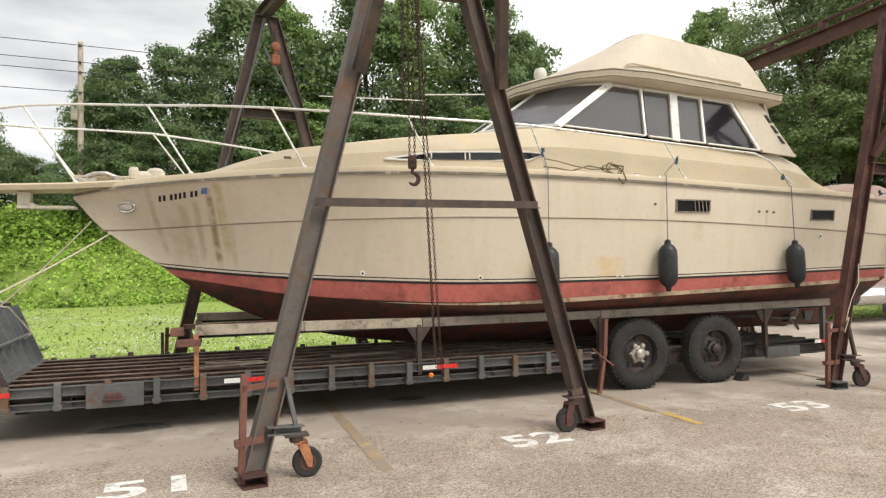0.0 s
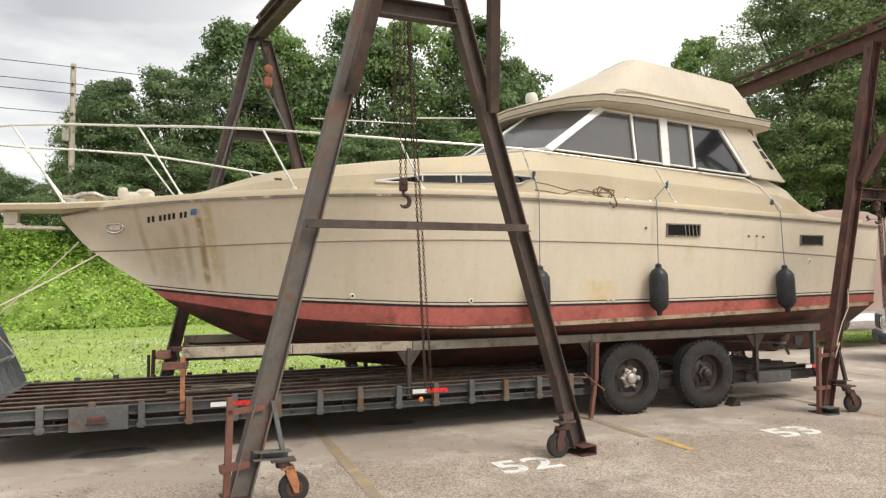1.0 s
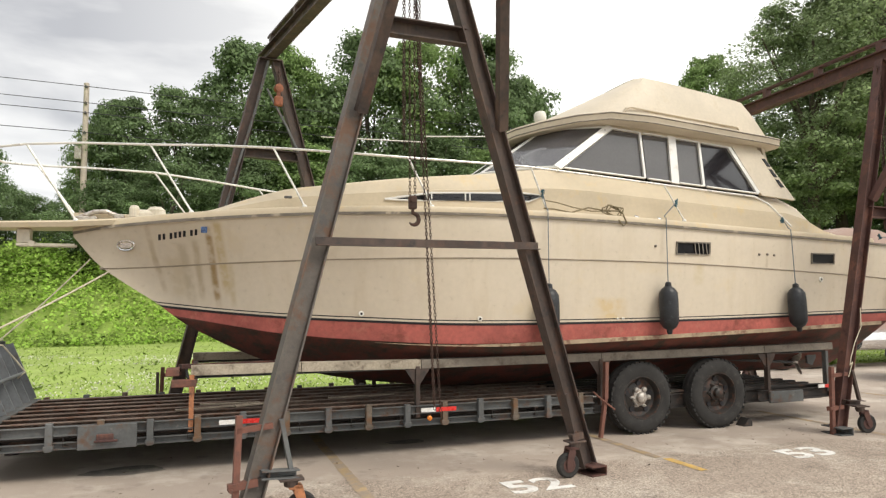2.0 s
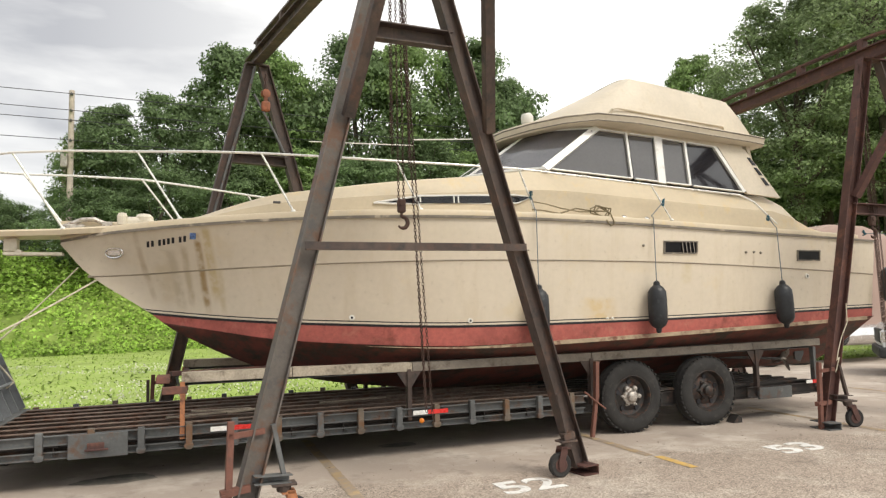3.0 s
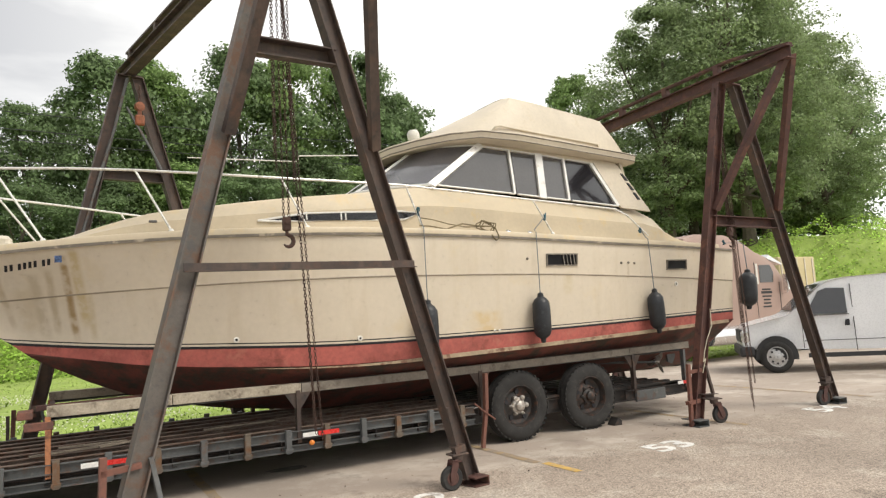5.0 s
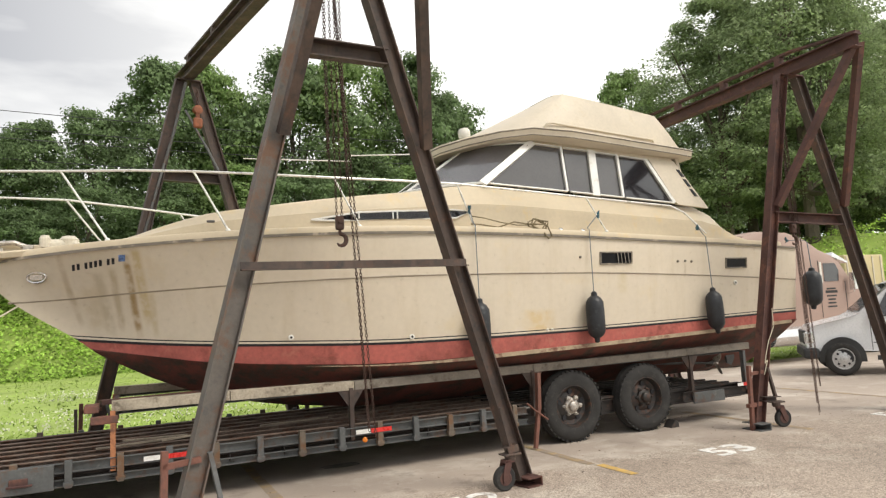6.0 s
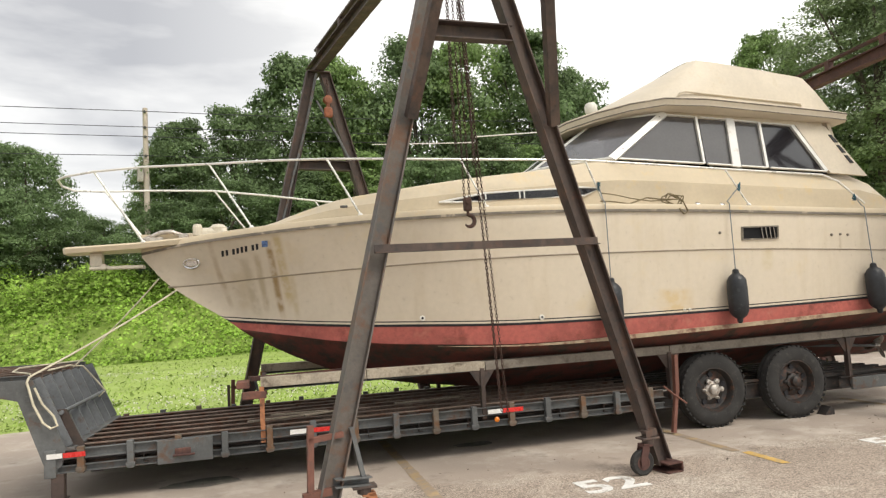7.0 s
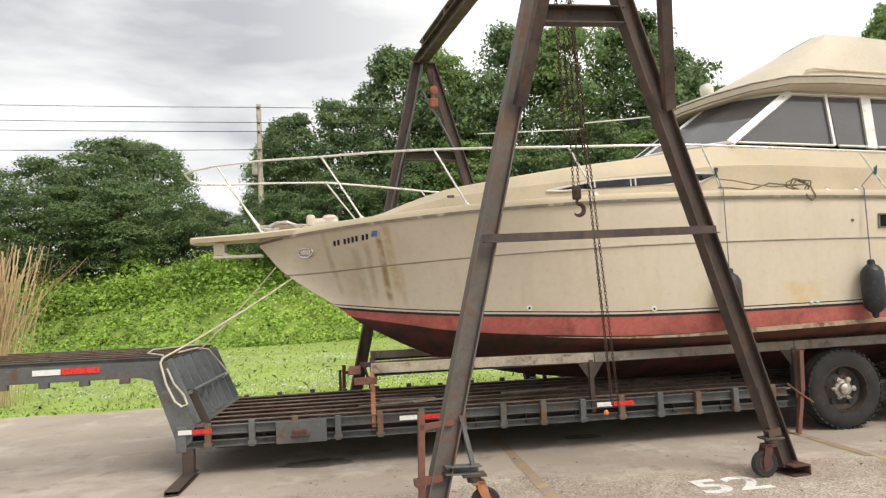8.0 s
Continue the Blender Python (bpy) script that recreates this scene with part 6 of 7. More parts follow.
def plant_woods():
    rs = random.Random(11)
    base = [make_tree("tree", 21 + i, 1.0 * h, r, 150, 165, 0.118, m, lr * 0.78, lo, lab, "tree", "trees on the bank") for i, (h, r, m, lr, lo, lab) in enumerate((
        (13, 5.2, M_LEAF_D, 1.55, 0.10, "tall dark green broadleaf tree on the wooded bank"),
        (13, 4.4, M_LEAF_D, 1.35, 0.14, "dark green rounded tree in full leaf on the bank"),
        (13, 4.8, M_LEAF_M, 1.40, 0.12, "green broadleaf tree with an open crown on the bank"),
        (13, 5.6, M_LEAF_D, 1.70, 0.06, "wide dark tree with dense foliage to the ground")))]
    cot = [make_tree("cottonwood", 61 + i, 24, 7.0, 260, 180, 0.12, M_LEAF_L, 1.25, 0.10, "tall pale grey-green cottonwood tree with loose foliage", "tree", "cottonwoods") for i in range(2)]
    # x, y, top height over the lot, width factor, kind
    spots = [(-27, 50, 12.4, 0.8, 2), (-21.2, 49, 11.8, 0.9, 3), (-17.2, 51, 13.6, 1.1, 0), (-14.4, 50, 12.8, 0.8, 3), (-24.5, 46, 10.0, 0.9, 3), (-18.6, 46, 9.5, 1.0, 3), (-15.5, 46.5, 10.0, 0.85, 0),
             (-5.9, 48, 13.0, 0.55, 2), (-4.4, 47, 14.0, 0.8, 1), (-1.0, 48, 15.0, 0.85, 0), (3.4, 49, 18.8, 1.0, 1), (5.6, 50, 19.0, 0.85, 2), (8.7, 51, 17.2, 0.8, 1), (12.2, 50, 20.3, 1.0, 0), (16.4, 50, 20.8, 1.0, 2), (20.5, 49, 20.8, 1.05, 0),
             (24.0, 49, 18.5, 0.95, 1), (-5.0, 43.0, 8.5, 0.8, 0), (-1.5, 43.5, 9.5, 0.85, 3), (2.5, 43, 10.0, 0.9, 1), (6.5, 43, 11.0, 0.95, 2), (10.5, 43, 10.5, 0.9, 3), (14.5, 43, 12.0, 0.95, 0), (18.5, 43, 11.5, 1.0, 2), (22.5, 43, 12.5, 1.0, 3), (27, 43, 12.0, 1.0, 1),
             (-10.6, 51, 8.6, 0.6, 3), (-8.6, 53, 9.4, 0.5, 0), (-12.4, 54, 9.5, 0.7, 3), (28.5, 50, 16.0, 1.0, 3), (33, 48, 15.0, 1.0, 0), (39, 46, 15.0, 1.1, 3), (44.5, 50, 22.5, 0.9, 2), (44, 45, 14.0, 1.1, 3), (54, 47, 17, 1.1, 0), (61, 45, 18, 1.1, 3), (70, 42, 19.0, 1.2, 2), (66, 50, 24.0, 1.2, 0), (76, 46, 25.0, 1.3, 3)]
    used = set()
    for x, y, top, wide, k in spots:
        z = hill(x, y) - 0.2
        h = max(4.0, (top - z) * 1.09) / 13.0
        w = wide * (0.55 + 0.45 * h)
        m = Matrix.LocRotScale((x, y, z), Euler((0, 0, rs.uniform(0, 6.28))), (w, w, h))
        if k not in used:
            used.add(k)
            base[k].matrix_world = m
        else:
            copy_thing(base[k], Matrix.LocRotScale((x, y, z), Euler((0, 0, rs.uniform(0, 6.28))), (w / base[k].scale.x, w / base[k].scale.y, h / base[k].scale.z)))
    used = set()
    for x, y, top, wide, k in ((40.5, 36, 25, 0.95, 0), (45.5, 33, 30, 1.0, 1), (52, 36, 29, 0.95, 0), (49, 41, 27, 1.0, 1), (59, 40, 29, 0.9, 1), (64, 38, 27, 0.9, 0)):
        z = hill(x, y) - 0.2
        s = (wide, wide, (top - z) / 24)
        rot = Euler((0, 0, rs.uniform(0, 6.28)))
        if k not in used:
            used.add(k)
            cot[k].matrix_world = Matrix.LocRotScale((x, y, z), rot, s)
        else:
            copy_thing(cot[k], Matrix.LocRotScale((x, y, z), rot, (s[0] / cot[k].scale.x, s[1] / cot[k].scale.y, s[2] / cot[k].scale.z)))


plant_woods()


def dress_ground():
    rs = np.random.RandomState(3)
    # vines over the bank
    n = 105000
    x = np.concatenate([rs.uniform(-34, 20, int(n * 0.72)), rs.uniform(20, 75, n - int(n * 0.72))])
    foot = 37.0 - np.minimum(17.0, 0.011 * np.maximum(0, x - 10) ** 2) + 0.9 * np.sin(x * 0.21)
    y = foot + rs.uniform(-0.6, 11.0, n)
    hump = np.array([max(0.0, noise.noise((a * 0.45, b * 0.45, 2.0))) + 0.5 * max(0.0, noise.noise((a * 1.3, b * 1.3, 4.0))) for a, b in zip(x, y)])
    z = np.array([hill(a, b) for a, b in zip(x, y)]) + 0.05 + 1.9 * hump * np.clip((y - foot) / 2.0, 0.1, 1) + rs.uniform(-0.1, 0.2, n)
    nor = rs.normal(size=(n, 3)) * 0.55 + np.array([0, -0.45, 0.9])
    scatter_mesh("vine_cover", M_VINE, np.stack([x, y, z], 1), nor, rs.uniform(0.05, 0.13, n), 1.2, label="dense bright green vines covering the bank", category="vines", seed=8, soft=nor * 0.45 + np.array([0, -0.3, 0.7]))
    # bushes on the crest
    k = 16000
    cx = rs.choice(np.array([-20.5, -17.8, -15.2, -12.8, -10.6, -8.9, -7.3, -5.2]), k) + rs.normal(size=k) * 0.75
    cy = 42.5 + rs.normal(size=k) * 0.6
    d = np.abs(rs.normal(size=k)) * 0.55
    cz = np.array([hill(a, b) for a, b in zip(cx, cy)]) + d
    scatter_mesh("bank_bushes", M_VINE, np.stack([cx, cy, cz], 1), rs.normal(size=(k, 3)) * 0.5 + np.array([0, -0.4, 0.8]), rs.uniform(0.06, 0.15, k), 1.1, label="low green bushes along the top of the bank", category="bushes", seed=9)
    # grass: upright blades, thickest by the lot's edge
    k = 34000
    gx = rs.uniform(-22, 26, k)
    gy = LOT_EDGE + 0.035 * gx + 0.1 + 23.0 * rs.rand(k) ** 1.7
    tall = np.where(rs.rand(k) < 0.03, 0.08, 0.032)
    scatter_mesh("grass", M_GRASS, np.stack([gx, gy, np.full(k, 0.0) + 0.02], 1), rs.normal(size=(k, 3)) + np.array([0, -0.4, 0.3]), tall * rs.uniform(0.6, 1.4, k), 0.7, label="short green lawn grass", category="grass", seed=10, soft=rs.normal(size=(k, 3)) * 0.18 + np.array([0, -0.15, 1.0]))
    k = 14000
    gx = rs.uniform(-20, 24, k)
    gy = LOT_EDGE + 0.035 * gx + 0.8 + 13.0 * rs.rand(k)
    keep = np.array([noise.noise((a * 0.22, b * 0.5, 7.7)) + 0.25 * noise.noise((a, b, 1.0)) > -0.02 for a, b in zip(gx, gy)])
    gx, gy = gx[keep], gy[keep]
    k = len(gx)
    scatter_mesh("clover_flowers", M_CLOVER, np.stack([gx, gy, rs.uniform(0.05, 0.09, k)], 1), rs.normal(size=(k, 3)) * 0.6 + np.array([0, -0.6, 0.6]), rs.uniform(0.015, 0.032, k), 1.4, label="white clover flowers in the grass", category="flowers", seed=12, soft=rs.normal(size=(k, 3)) * 0.15 + np.array([0, -0.3, 1.0]))


dress_ground()


def dry_grass():
    """A tall clump of pale dry plume grass at the edge of the lot."""
    rs = np.random.RandomState(14)
    m = material("dry_plume_grass", (0.50, 0.37, 0.22), 0.9, vary=0.25, big=3, fine=20, bump=0.0, per_island=0.3)
    bm = bmesh.new()
    for i in range(420):
        a, r = rs.rand() * 6.28, abs(rs.normal()) * 0.32
        b = Vector((-8.15 + r * math.cos(a), 16.0 + r * math.sin(a), 0))
        h = rs.uniform(1.6, 3.7)
        o = Vector((rs.normal() * 0.28 + r * math.cos(a) * 0.5, rs.normal() * 0.28, 0))
        pts = [b, b + o * 0.3 + Vector((0, 0, h * 0.5)), b + o + Vector((0, 0, h))]
        w = [0.004, 0.006, 0.016 if i % 2 else 0.004]
        tube(bm, pts, w, 3, False)
    for i in range(10):
        b = Vector((-7.9 + rs.normal() * 0.3, 16 + rs.normal() * 0.3, 1.6))
        d = Vector((0.5 + rs.rand() * 0.7, rs.normal() * 0.3, 1.2 + rs.rand() * 0.4))
        tube(bm, [b, b + d * 0.6, b + d + Vector((0.15, 0, 0.0)), b + d + Vector((0.2, 0, -0.25))], [0.008, 0.006, 0.005, 0.003], 4)
    tagged(part("plume_grass", bm, m), "tall clump of pale dry plume grass", "grass", kind="stuff")


dry_grass()

# ---- poles and wires ----
def build_pole():
    p = thing("utility_pole", pose(-6.5, 45, hill(-6.5, 45)), "weathered wooden utility pole at the foot of the bank", "pole")
    z0 = hill(-6.5, 45)
    bm = bmesh.new()
    lathe(bm, [(0.19, -0.3), (0.17, 5), (0.15, 15.2 - z0), (0.05, 15.25 - z0)], 14)
    part("pole_shaft", bm, M_WOODPOLE, p, smooth=True)
    for z in (14.9, 13.9, 13.3, 12.1):
        bm = bmesh.new()
        box(bm, (-0.08, -0.25, z - z0 - 0.03), (0.08, 0.1, z - z0 + 0.05), 0.01)
        lathe(bm, [(0.05, 0), (0.06, 0.06), (0.03, 0.12)], 8, pose(0, -0.22, z - z0 + 0.02))
        part("insulator", bm, M_GREYSTEEL, p)
    bm = bmesh.new()
    box(bm, (-0.50, -0.32, 10.5 - z0), (-0.12, -0.02, 11.3 - z0), 0.06)
    part("transformer", bm, M_HUB, p, "small grey transformer can")
    q = thing("utility_pole", pose(-7.1, 47, hill(-7.1, 47)), "second weathered utility pole among the trees", "pole")
    bm = bmesh.new()
    lathe(bm, [(0.17, -0.3), (0.15, 4), (0.12, 7.4), (0.04, 7.45)], 12)
    part("pole_shaft", bm, M_WOODPOLE, q, smooth=True)
    for z, zl, zr in ((14.95, 17.8, 15.0), (13.95, 16.9, 14.0), (13.35, 16.2, 13.5), (12.15, 14.7, 12.0)):
        bm = bmesh.new()
        tube(bm, sag((-66, 45, zl), (-6.5, 44.75, z), 0.4, 10) + sag((-6.5, 44.75, z), (60, 40, zr), 0.9, 14)[1:], 0.022, 5)
        tagged(part("power_line", bm, M_WIRE), "thin dark overhead power line", "wire", "power lines")


build_pole()

# ---- fenders, ropes and loose gear on the boat ----
def fender(name, x, z, knot, y_off=0.0, tilt=0.0, fat=1.0):
    w = half_at(x, z + 0.3) + 0.125 + y_off
    f = thing(name, Matrix.Translation((x, CY - w, z)) @ pose(0, 0, 0.03, 0, tilt, 0) @ Matrix.Diagonal((fat, fat, 1, 1)), "black vinyl boat fender hanging on a thin blue rope", "fender", "fenders")
    bm = bmesh.new()
    lathe(bm, [(0.02, -0.36), (0.035, -0.345), (0.04, -0.30), (0.09, -0.265), (0.12, -0.21), (0.126, -0.1), (0.126, 0.1), (0.12, 0.20), (0.085, 0.255), (0.045, 0.285), (0.04, 0.33), (0.02, 0.345)], 24)
    part("fender_body", bm, M_FENDER, f, smooth=True)
    bm = bmesh.new()
    for k in range(12):
        a = 2 * math.pi * k / 12
        tube(bm, [(0.118 * math.cos(a), 0.118 * math.sin(a), -0.17), (0.118 * math.cos(a), 0.118 * math.sin(a), 0.16)], 0.004, 4)
    part("rib", bm, M_FENDER, f)
    top = Vector((0, 0, 0.34))
    edge = Vector((x, CY - half_sheer(x) - 0.05, smooth_table(SHEER, x) + 0.06)) - Vector((x, CY - w, z))
    kn = Vector(knot) - Vector((x, CY - w, z))
    bm = bmesh.new()
    tube(bm, [top, edge, edge + Vector((0, 0.04, 0.03)), kn], 0.0065, 6)
    part("fender_rope", bm, M_ROPE_B, f, "thin blue-grey rope")
    bm = bmesh.new()
    rs = random.Random(int(x * 10))
    pts = [kn + Vector((rs.uniform(-1, 1) * 0.022, rs.uniform(-1, 1) * 0.022, rs.uniform(-0.06, 0.06))) for _ in range(16)]
    tube(bm, pts, 0.009, 5)
    part("rope_knot", bm, M_TEAL, f, "teal rope knot")


fender("boat_fender", 4.32, 1.66, (4.30, CY - 1.46, 3.16))
fender("boat_fender", 6.12, 1.69, (6.36, CY - 1.46, 3.13))
fender("boat_fender", 8.40, 1.68, (8.32, CY - 1.46, 2.98), tilt=-3)
fender("boat_fender", 10.72, 1.95, (10.45, CY - 1.30, 2.76), tilt=4, fat=1.2)


def rope(name, pts, r, mat, label):
    bm = bmesh.new()
    tube(bm, pts, r, 6)
    return tagged(part(name, bm, mat, smooth=True), label, "rope")


def loose_ropes():
    rs = random.Random(4)
    y = lambda x: CY - half_sheer(x) + 0.02
    z = lambda x: smooth_table(SHEER, x) + 0.10
    pts = [(4.30, y(4.3), 3.00), (4.45, y(4.45), z(4.45) + 0.01), (4.7, y(4.7), z(4.7) - 0.02), (4.95, y(4.95), z(4.95) + 0.06), (5.15, y(5.1), z(5.1) + 0.04)]
    for k in range(26):
        a = k * 0.85
        pts.append((5.28 + 0.13 * math.cos(a) + rs.uniform(-0.03, 0.03) + 0.004 * k, y(5.3) + rs.uniform(-0.03, 0.02), z(5.3) + 0.04 + 0.07 * math.sin(a) + rs.uniform(-0.02, 0.02)))
    pts += [(5.45, y(5.45) - 0.04, z(5.45) + 0.02), (5.50, y(5.5) - 0.06, z(5.5) - 0.12), (5.44, y(5.44) - 0.06, z(5.4) - 0.16), (5.38, y(5.38) - 0.05, z(5.4) - 0.08)]
    rope("mooring_rope", pts, 0.010, M_ROPE_D, "tangled brown mooring rope lying on the side deck")
    rope("mooring_rope", [(4.32, y(4.3) - 0.01, 3.1), (4.5, y(4.5), 3.08), (4.72, y(4.7), 3.03), (5.0, y(5.0), 2.99), (5.3, y(5.3), 3.0)], 0.008, M_ROPE_D, "thin brown rope along the side deck")
    # bow lines down to the trailer's neck
    rope("bow_line", sag((-0.88, CY - 0.06, 2.20), (-2.19, 8.02, 1.335), 0.03), 0.011, M_ROPE, "taut pale nylon bow line tied to the trailer")
    rope("bow_line", sag((-1.09, CY + 0.02, 2.36), (-2.12, 9.4, 1.33), 0.03), 0.009, M_ROPE, "pale nylon line from the bow to the trailer")
    rope("line_tail", [(-2.19, 8.0, 1.335), (-2.20, 7.95, 1.28), (-2.14, 7.94, 1.05), (-2.05, 7.93, 0.86), (-1.98, 7.93, 0.80), (-1.92, 7.94, 0.82), (-1.96, 7.96, 0.92), (-2.06, 7.95, 1.05), (-2.13, 7.95, 1.22)], 0.012, M_ROPE, "pale rope tail hanging on the trailer's neck")
    rope("line_tail", [(-2.15, 8.5, 1.36), (-2.14, 9.3, 1.36), (-2.08, 9.7, 1.32), (-1.96, 9.9, 1.1), (-1.88, 9.95, 0.97), (-1.95, 9.9, 0.90)], 0.011, M_ROPE, "pale rope laid over the trailer's neck")
    rope("bow_line", [(-2.20, 8.06, 1.36), (-2.5, 8.5, 1.37), (-2.65, 9.2, 1.375), (-2.4, 9.9, 1.37), (-2.22, 10.3, 1.365)], 0.010, M_ROPE, "pale rope looped across the trailer's neck")
    bm = bmesh.new()
    tube(bm, [(1.69, 9.2, 4.08), (3.18, 9.2, 4.115), (3.2, 9.2, 4.20), (4.15, 9.2, 4.27), (4.8, 9.2, 4.36)], [0.006, 0.008, 0.009, 0.010, 0.012], 6)
    part("folded_antenna", bm, M_WHITE, boat, "long white whip antenna folded forward")


loose_ropes()


def hang_far_block():
    """An orange hook block and sling on the far frame of the bow gantry."""
    h = thing("hook_block", pose(1.30, 11.0, 0), "orange rusty hook block hanging from the far frame", "hook")
    bm = bmesh.new()
    chain_mesh(bm, (0, 0, 5.6), (0.01, 0, 5.30), 0.06, 0.010)
    part("chain", bm, M_CHAIN, h)
    bm = bmesh.new()
    lathe(bm, [(0.03, -0.04), (0.07, -0.035), (0.07, 0.035), (0.03, 0.04)], 14, pose(0, 0, 5.27, 90, 0, 20))
    box(bm, (-0.07, -0.045, 4.97), (0.07, 0.045, 5.14), 0.03)
    box(bm, (-0.03, -0.03, 5.12), (0.03, 0.03, 5.24), 0.01)
    part("block_body", bm, material("orange_painted_block", (0.22, 0.075, 0.035), 0.6, vary=0.3, big=8, bump=0.1), h, "faded orange block")
    rope("sling", [(1.12, 11.0, 5.25), (1.3, 11.0, 4.9), (1.45, 11.0, 4.62), (1.62, 11.0, 4.25)], 0.02, M_GREYSTEEL, "grey sling across the far frame")
    rope("sling", [(1.13, 10.95, 5.68), (0.95, 10.98, 4.9), (0.70, 10.98, 4.0), (0.38, 10.98, 2.8)], 0.022, M_GREYSTEEL, "pale sling strap along the far leg")
    hoist("chain_hoist", (9.42, 7.0, 0), 2.78, [(-0.03, 0, 5.2, 2.9), (0.02, 0.02, 5.2, 2.9), (0.16, 0.0, 5.2, 0.12), (0.20, 0.05, 5.2, 0.25), (0.10, 0.03, 5.2, 1.4), (0.24, 0.0, 5.2, 0.5)], "rusty chain hoist with slack chain to the ground")


hang_far_block()


# ---- vehicles behind the stern ----
def road_wheel(parent, at, r, w, side, rim_mat, spokes=8):
    m = Matrix.Translation(at) @ pose(0, 0, 0, 90 * side)
    bm = bmesh.new()
    lathe(bm, [(r * 0.62, 0.0), (r * 0.66, 0.012), (r * 0.85, 0.018), (r * 0.96, -0.01), (r, -0.04), (r, -w + 0.04), (r * 0.96, -w), (r * 0.6, -w)], 32, m, ends=False)
    tyre = part("tyre", bm, M_TYRE, parent, "black tyre", smooth=True)
    bm = bmesh.new()
    lathe(bm, [(r * 0.63, 0.004), (r * 0.60, 0.008), (r * 0.56, -0.03), (r * 0.2, -0.01), (r * 0.17, 0.02), (0.01, 0.025)], 28, m, ends=False)
    rim = part("rim", bm, rim_mat, parent, "silver wheel", smooth=True)
    bm = bmesh.new()
    for k in range(spokes):
        a = 2 * math.pi * k / spokes
        lathe(bm, [(r * 0.075, -0.02), (r * 0.07, -0.006)], 8, m @ Matrix.Rotation(a, 4, "Z") @ Matrix.Translation((r * 0.41, 0, -0.004)))
    part("wheel_slot", bm, M_BLACK, rim)


def build_van():
    """A full-size panel van, nose towards the boat. Local x runs from the front bumper to the back."""
    van = thing("panel_van", pose(14.72, 11.0, 0, 0, 0, -48) @ Matrix.Diagonal((1, 1, 1.04, 1)), "white full-size panel van parked behind the stern", "van")
    L = 5.5
    side = [(0.02, 0.55), (0.0, 0.72), (0.03, 0.98), (0.12, 1.10), (0.55, 1.20), (0.98, 1.29), (1.12, 1.36), (1.85, 1.98), (2.05, 2.06), (2.4, 2.11), (3.5, 2.14), (5.3, 2.12), (5.42, 2.02), (5.48, 1.2), (5.48, 0.5), (5.3, 0.42)]

    def width(z):
        return 0.0 if z < 1.12 else 0.13 * ((z - 1.12) / 1.0) ** 1.2
    bm = bmesh.new()
    rows = []
    for f, inset in ((0.0, 0.03), (0.02, 0.0), (0.98, 0.0), (1.0, 0.03)):
        row = []
        for x, z in side:
            y = (width(z) + inset) if f < 0.5 else 2.0 - width(z) - inset
            nose = 0.10 * max(0.0, (0.5 - x) / 0.5)
            y += nose if f < 0.5 else -nose
            row.append((x, y, z - (0.02 if inset and z > 1.9 else 0)))
        rows.append(row)
    # closed body: skins over the outline, with the two sides capped
    vs = grid(bm, rows)
    for row in (vs[0], vs[-1]):
        bm.faces.new(row if row is vs[0] else row[::-1])
    bm.faces.new([vs[i][-1] for i in range(4)] + [vs[i][0] for i in range(3, -1, -1)])
    body = part("body", bm, M_VAN, van, "white painted body", smooth=True)

    def panel(name, pts, mat, d=0.012, label="", parent=van):
        b = bmesh.new()
        a = [b.verts.new((x, width(z) + 0.0 - d + 0.10 * max(0.0, (0.5 - x) / 0.5), z)) for x, z in pts]
        c = [b.verts.new((x, width(z) + 0.02 + 0.10 * max(0.0, (0.5 - x) / 0.5), z)) for x, z in pts]
        n = len(pts)
        for i in range(n):
            b.faces.new((a[i], a[(i + 1) % n], c[(i + 1) % n], c[i]))
        b.faces.new(a[::-1])
        b.faces.new(c)
        return part(name, b, mat, parent, label)
    # front wheel arch as a dark opening, door window, seams
    for wx in (0.72, 4.25):
        arch = [(wx + 0.47 * math.cos(a), 0.38 + 0.47 * math.sin(a)) for a in (math.pi * k / 14 for k in range(15))]
        panel("wheel_arch", [(wx + 0.47, 0.30)] + arch + [(wx - 0.47, 0.30)], M_VANTRIM, 0.004, "dark wheel arch")
        for yy, s in ((-0.012, 1), (2.012, -1)):
            road_wheel(van, (wx, yy, 0.37), 0.37, 0.24, s, M_ALLOY)
    panel("door_window", [(1.42, 1.30), (2.30, 1.30), (2.30, 1.86), (1.92, 1.88), (1.74, 1.82)], M_GLASS2, 0.006, "dark front door window")
    panel("window_seal", [(1.36, 1.27), (2.33, 1.27), (2.33, 1.285), (1.36, 1.285)], M_VANTRIM, 0.01)
    for a, b in ((1.32, 0.5), (2.42, 0.5)):
        panel("door_seam", [(a, 0.45), (a + 0.012, 0.45), (a + 0.012, 1.95), (a, 1.95)] if a > 2 else [(a, 0.55), (a + 0.012, 0.55), (a + 0.012, 1.28), (a, 1.28)], M_VANTRIM, 0.004)
    panel("door_handle", [(2.22, 1.02), (2.32, 1.02), (2.32, 1.16), (2.25, 1.16)], M_BLACK, 0.03, "black door handle")
    panel("rub_strip", [(1.35, 0.70), (5.3, 0.70), (5.3, 0.715), (1.35, 0.715)], M_VANTRIM, 0.004)
    panel("rocker", [(1.4, 0.33), (3.9, 0.33), (3.9, 0.43), (1.4, 0.43)], M_VANTRIM, 0.0)
    bm = bmesh.new()
    box(bm, (1.28, -0.30, 1.22), (1.42, -0.04, 1.46), 0.03)
    part("door_mirror", bm, M_BLACK, van, "black door mirror")
    bm = bmesh.new()
    box(bm, (-0.08, 0.02, 0.38), (0.26, 1.98, 0.62), 0.06)
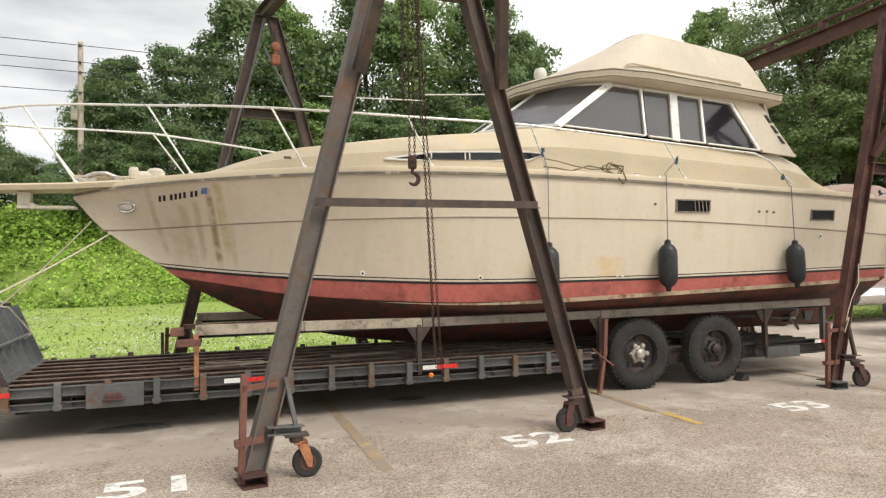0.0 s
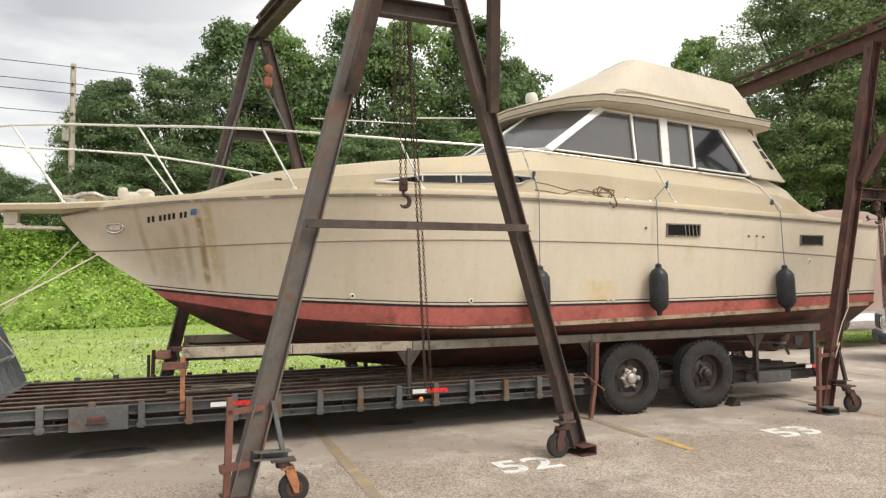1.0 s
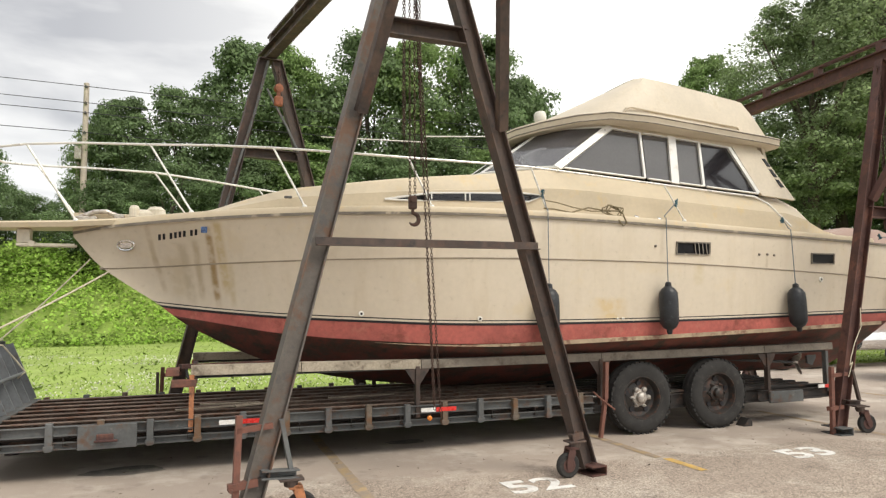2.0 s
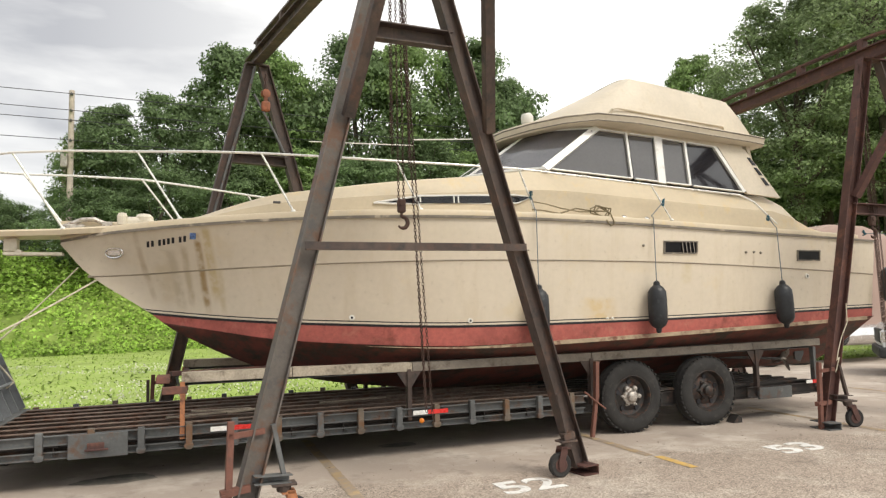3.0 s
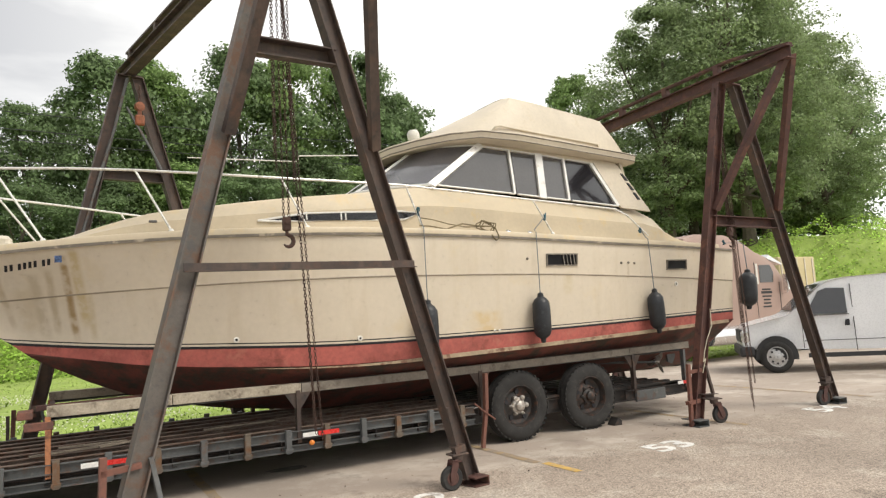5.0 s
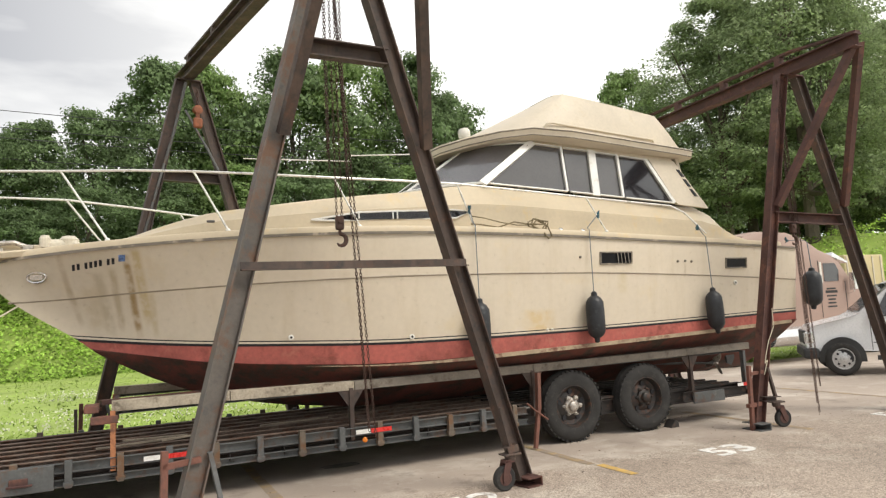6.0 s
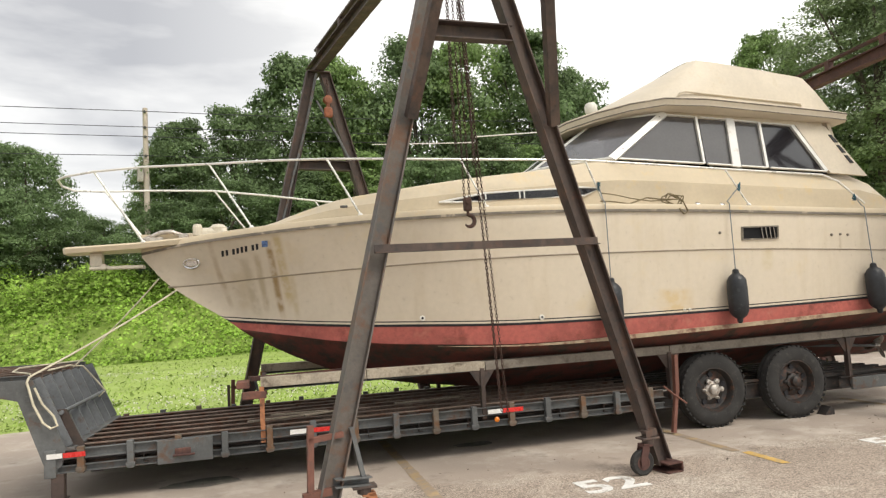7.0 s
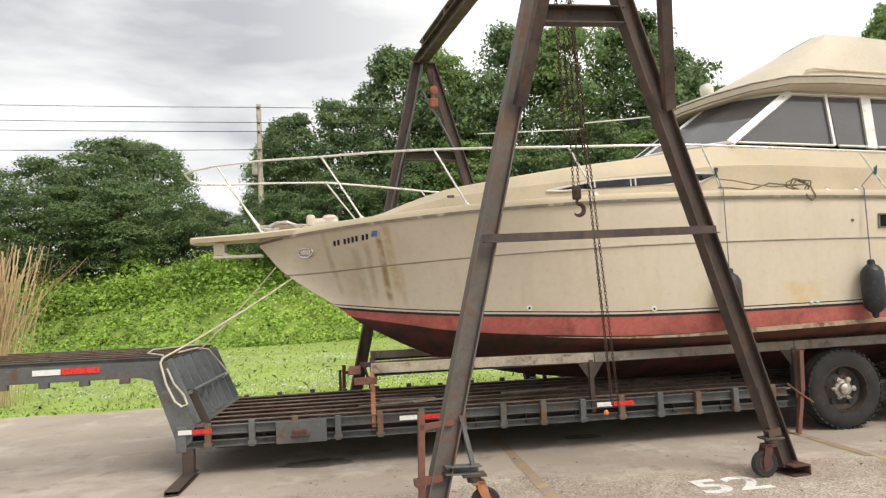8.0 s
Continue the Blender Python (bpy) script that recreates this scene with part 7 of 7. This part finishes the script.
    part("front_bumper", bm, M_VANTRIM, van, "dark grey front bumper")
    bm = bmesh.new()
    box(bm, (-0.03, 0.42, 0.70), (0.05, 1.58, 1.0), 0.02)
    part("grille", bm, M_VANTRIM, van, "dark grille")
    for y in (0.08, 1.62):
        bm = bmesh.new()
        box(bm, (-0.02, y + 0.02, 0.72), (0.16, y + 0.30, 0.98), 0.03)
        part("headlight", bm, M_CHROME, van, "clear headlight")
    # windscreen
    bm = bmesh.new()
    grid(bm, [[(1.16 - 0.01, y, 1.395), (1.83 - 0.01, y, 1.975)] for y in (0.16, 0.5, 1.0, 1.5, 1.84)])
    bmesh.ops.solidify(bm, geom=bm.faces[:], thickness=0.015)
    bmesh.ops.translate(bm, vec=(-0.015, 0, 0.015), verts=bm.verts)
    part("windscreen", bm, M_GLASS2, van, "dark windscreen")


build_van()


def build_truck():
    """A sleeper tractor, facing away past the van. Local x runs towards its nose."""
    t = thing("semi_truck", pose(16.4, 14.0, 0, 0, 0, 0), "dusty pink semi-truck tractor with a tall sleeper cab", "truck")
    bm = bmesh.new()
    rows = []
    for y, s in ((0.0, 0.94), (0.06, 0.99), (0.25, 1.0), (1.25, 1.0), (2.25, 1.0), (2.44, 0.99), (2.5, 0.94)):
        rows.append([(x, y, 1.0 + (z - 1.0) * s) for x, z in ((0, 1.0), (0.0, 3.55), (0.12, 3.72), (0.8, 3.86), (1.9, 3.84), (2.7, 3.62), (3.3, 3.30), (3.9, 3.10), (4.15, 2.95), (4.75, 2.22), (5.1, 2.15), (6.2, 2.0), (6.6, 1.8), (6.65, 1.0))])
    vs = grid(bm, rows)
    for row in (vs[0], vs[-1]):
        bm.faces.new(row if row is vs[0] else row[::-1])
    bm.faces.new([r[0] for r in vs] + [r[-1] for r in vs[::-1]])
    part("cab_body", bm, M_TRUCK, t, "dusty pink cab and sleeper", smooth=True)

    def flat(name, pts, mat, d=0.02, label=""):
        b = bmesh.new()
        prism(b, pts, -d, 0.02)
        return part(name, b, mat, t, label)
    flat("door_window", [(3.35, 2.30), (4.0, 2.30), (4.05, 2.62), (3.9, 2.86), (3.35, 2.86)], M_GLASS2, 0.012, "dark door window")
    flat("window_frame", [(3.18, 2.25), (3.27, 2.25), (3.27, 2.90), (3.18, 2.90)], M_WHITE, 0.014)
    flat("door_seam", [(3.12, 1.2), (3.14, 1.2), (3.14, 2.95), (3.12, 2.95)], M_VANTRIM, 0.008)
    flat("door_seam", [(4.30, 1.2), (4.32, 1.2), (4.32, 2.3), (4.30, 2.3)], M_VANTRIM, 0.008)
    for k, (a, w) in enumerate(((3.42, 0.42), (3.36, 0.55), (3.40, 0.46), (3.45, 0.34), (3.44, 0.36), (3.40, 0.42))):
        z = 2.05 - 0.11 * k
        flat("door_lettering", [(a, z), (a + w, z), (a + w, z + (0.08 if k == 1 else 0.05)), (a, z + (0.08 if k == 1 else 0.05))], M_VANTRIM, 0.006, "unreadable dark sign lettering on the door")
    bm = bmesh.new()
    grid(bm, [[(4.17, y, 2.93), (4.72, y, 2.27)] for y in (0.15, 0.8, 1.7, 2.35)])
    bmesh.ops.solidify(bm, geom=bm.faces[:], thickness=0.02)
    bmesh.ops.translate(bm, vec=(0.02, 0, 0.02), verts=bm.verts)
    part("windscreen", bm, M_GLASS, t, "windscreen")
    bm = bmesh.new()
    prism(bm, [(3.85, 3.06), (4.55, 2.86), (4.58, 2.90), (3.9, 3.20)], 0.02, 2.48)
    part("sun_visor", bm, M_CHROME, t, "chrome sun visor")
    bm = bmesh.new()
    box(bm, (4.35, -0.30, 2.0), (4.50, -0.10, 2.55), 0.03)
    tube(bm, [(4.42, -0.2, 2.6), (4.42, -0.2, 1.95), (4.42, 0.02, 1.9)], 0.015, 6)
    part("door_mirror", bm, M_CHROME, t)
    bm = bmesh.new()
    tube(bm, [(0.4, -0.22, 0.75), (2.6, -0.22, 0.75)], 0.28, 16)
    part("fuel_tank", bm, M_CHROME, t, "round metal fuel tank")
    bm = bmesh.new()
    box(bm, (-2.2, 0.8, 0.75), (6.5, 1.7, 1.0), 0.02)
    part("frame", bm, M_DARKSTEEL, t)
    bm = bmesh.new()
    tube(bm, [(3.05, -0.05, 1.0), (3.05, -0.05, 0.5)], 0.02, 6)
    box(bm, (2.7, -0.12, 0.42), (3.9, 0.2, 0.50), 0.01)
    box(bm, (2.7, -0.12, 0.82), (3.9, 0.2, 0.90), 0.01)
    part("step", bm, M_CHROME, t, "metal cab steps")
    for x in (5.6, -0.6, -1.75):
        for y, s in ((0.02, 1), (2.48, -1)):
            road_wheel(t, (x, y, 0.51), 0.51, 0.28, s, M_HUB)


build_truck()


def build_box_truck():
    b = thing("cargo_box", pose(24.6, 16.6, 0), "pale yellow cargo box behind the semi-truck", "container")
    bm = bmesh.new()
    box(bm, (0, 0, 0.9), (2.3, 5.5, 3.35), 0.03)
    body = part("box_body", bm, material("pale_yellow_paint", (0.55, 0.47, 0.27), 0.6, vary=0.12, big=1, bump=0.05), b)
    for k in range(5):
        bm = bmesh.new()
        box(bm, (0.1 + 0.5 * k, -0.03, 0.95), (0.16 + 0.5 * k, 0.0, 3.3), 0.008)
        part("rib", bm, M_PLASTIC, body)
    for x in (0.3, 1.7):
        bm = bmesh.new()
        box(bm, (x, 0.3, 0.0), (x + 0.3, 5.2, 0.9), 0.02)
        part("support", bm, M_DARKSTEEL, b)


build_box_truck()



def wheel_chock():
    bm = bmesh.new()
    prism(bm, [(7.58, 0.0), (7.74, 0.0), (7.74, 0.07), (7.68, 0.115)], 7.96, 8.12)
    tagged(part("wheel_chock", bm, M_DARKSTEEL), "dark block wedged behind the trailer's rear tyre", "chock")


wheel_chock()


def gantry_cord():
    """A pale cord hanging down the near leg of the stern gantry."""
    pts = [(8.709, 6.93, 1.699), (8.708, 6.93, 1.44), (8.576, 6.93, 1.234), (8.498, 6.93, 1.049), (8.461, 6.93, 0.925), (8.517, 6.93, 0.971), (8.425, 6.93, 0.769)]
    rope("cord", pts, 0.006, M_ROPE, "thin pale cord hanging on the rusty gantry leg")


gantry_cord()


def deck_debris():
    """Weathered sticks and a scrap of lumber left on the trailer deck."""
    m = material("grey_weathered_wood", (0.27, 0.225, 0.175), 0.9, vary=0.25, big=5, fine=40, bump=0.4)
    for i, (x, y, l, a, w) in enumerate(((0.35, 8.62, 0.85, 12, 0.05), (0.55, 8.85, 0.7, -8, 0.035), (0.85, 8.70, 0.55, 24, 0.04), (2.2, 8.9, 0.9, 4, 0.03))):
        bm = bmesh.new()
        box(bm, (-l / 2, -w / 2, 0), (l / 2, w / 2, 0.02), 0.003)
        ob = part("loose_stick", bm, m)
        ob.matrix_world = pose(x, y, 0.578 + 0.006 * (i % 2), 0, 0, a)
        tagged(ob, "weathered grey stick lying on the trailer deck", "stick", "loose sticks")


deck_debris()
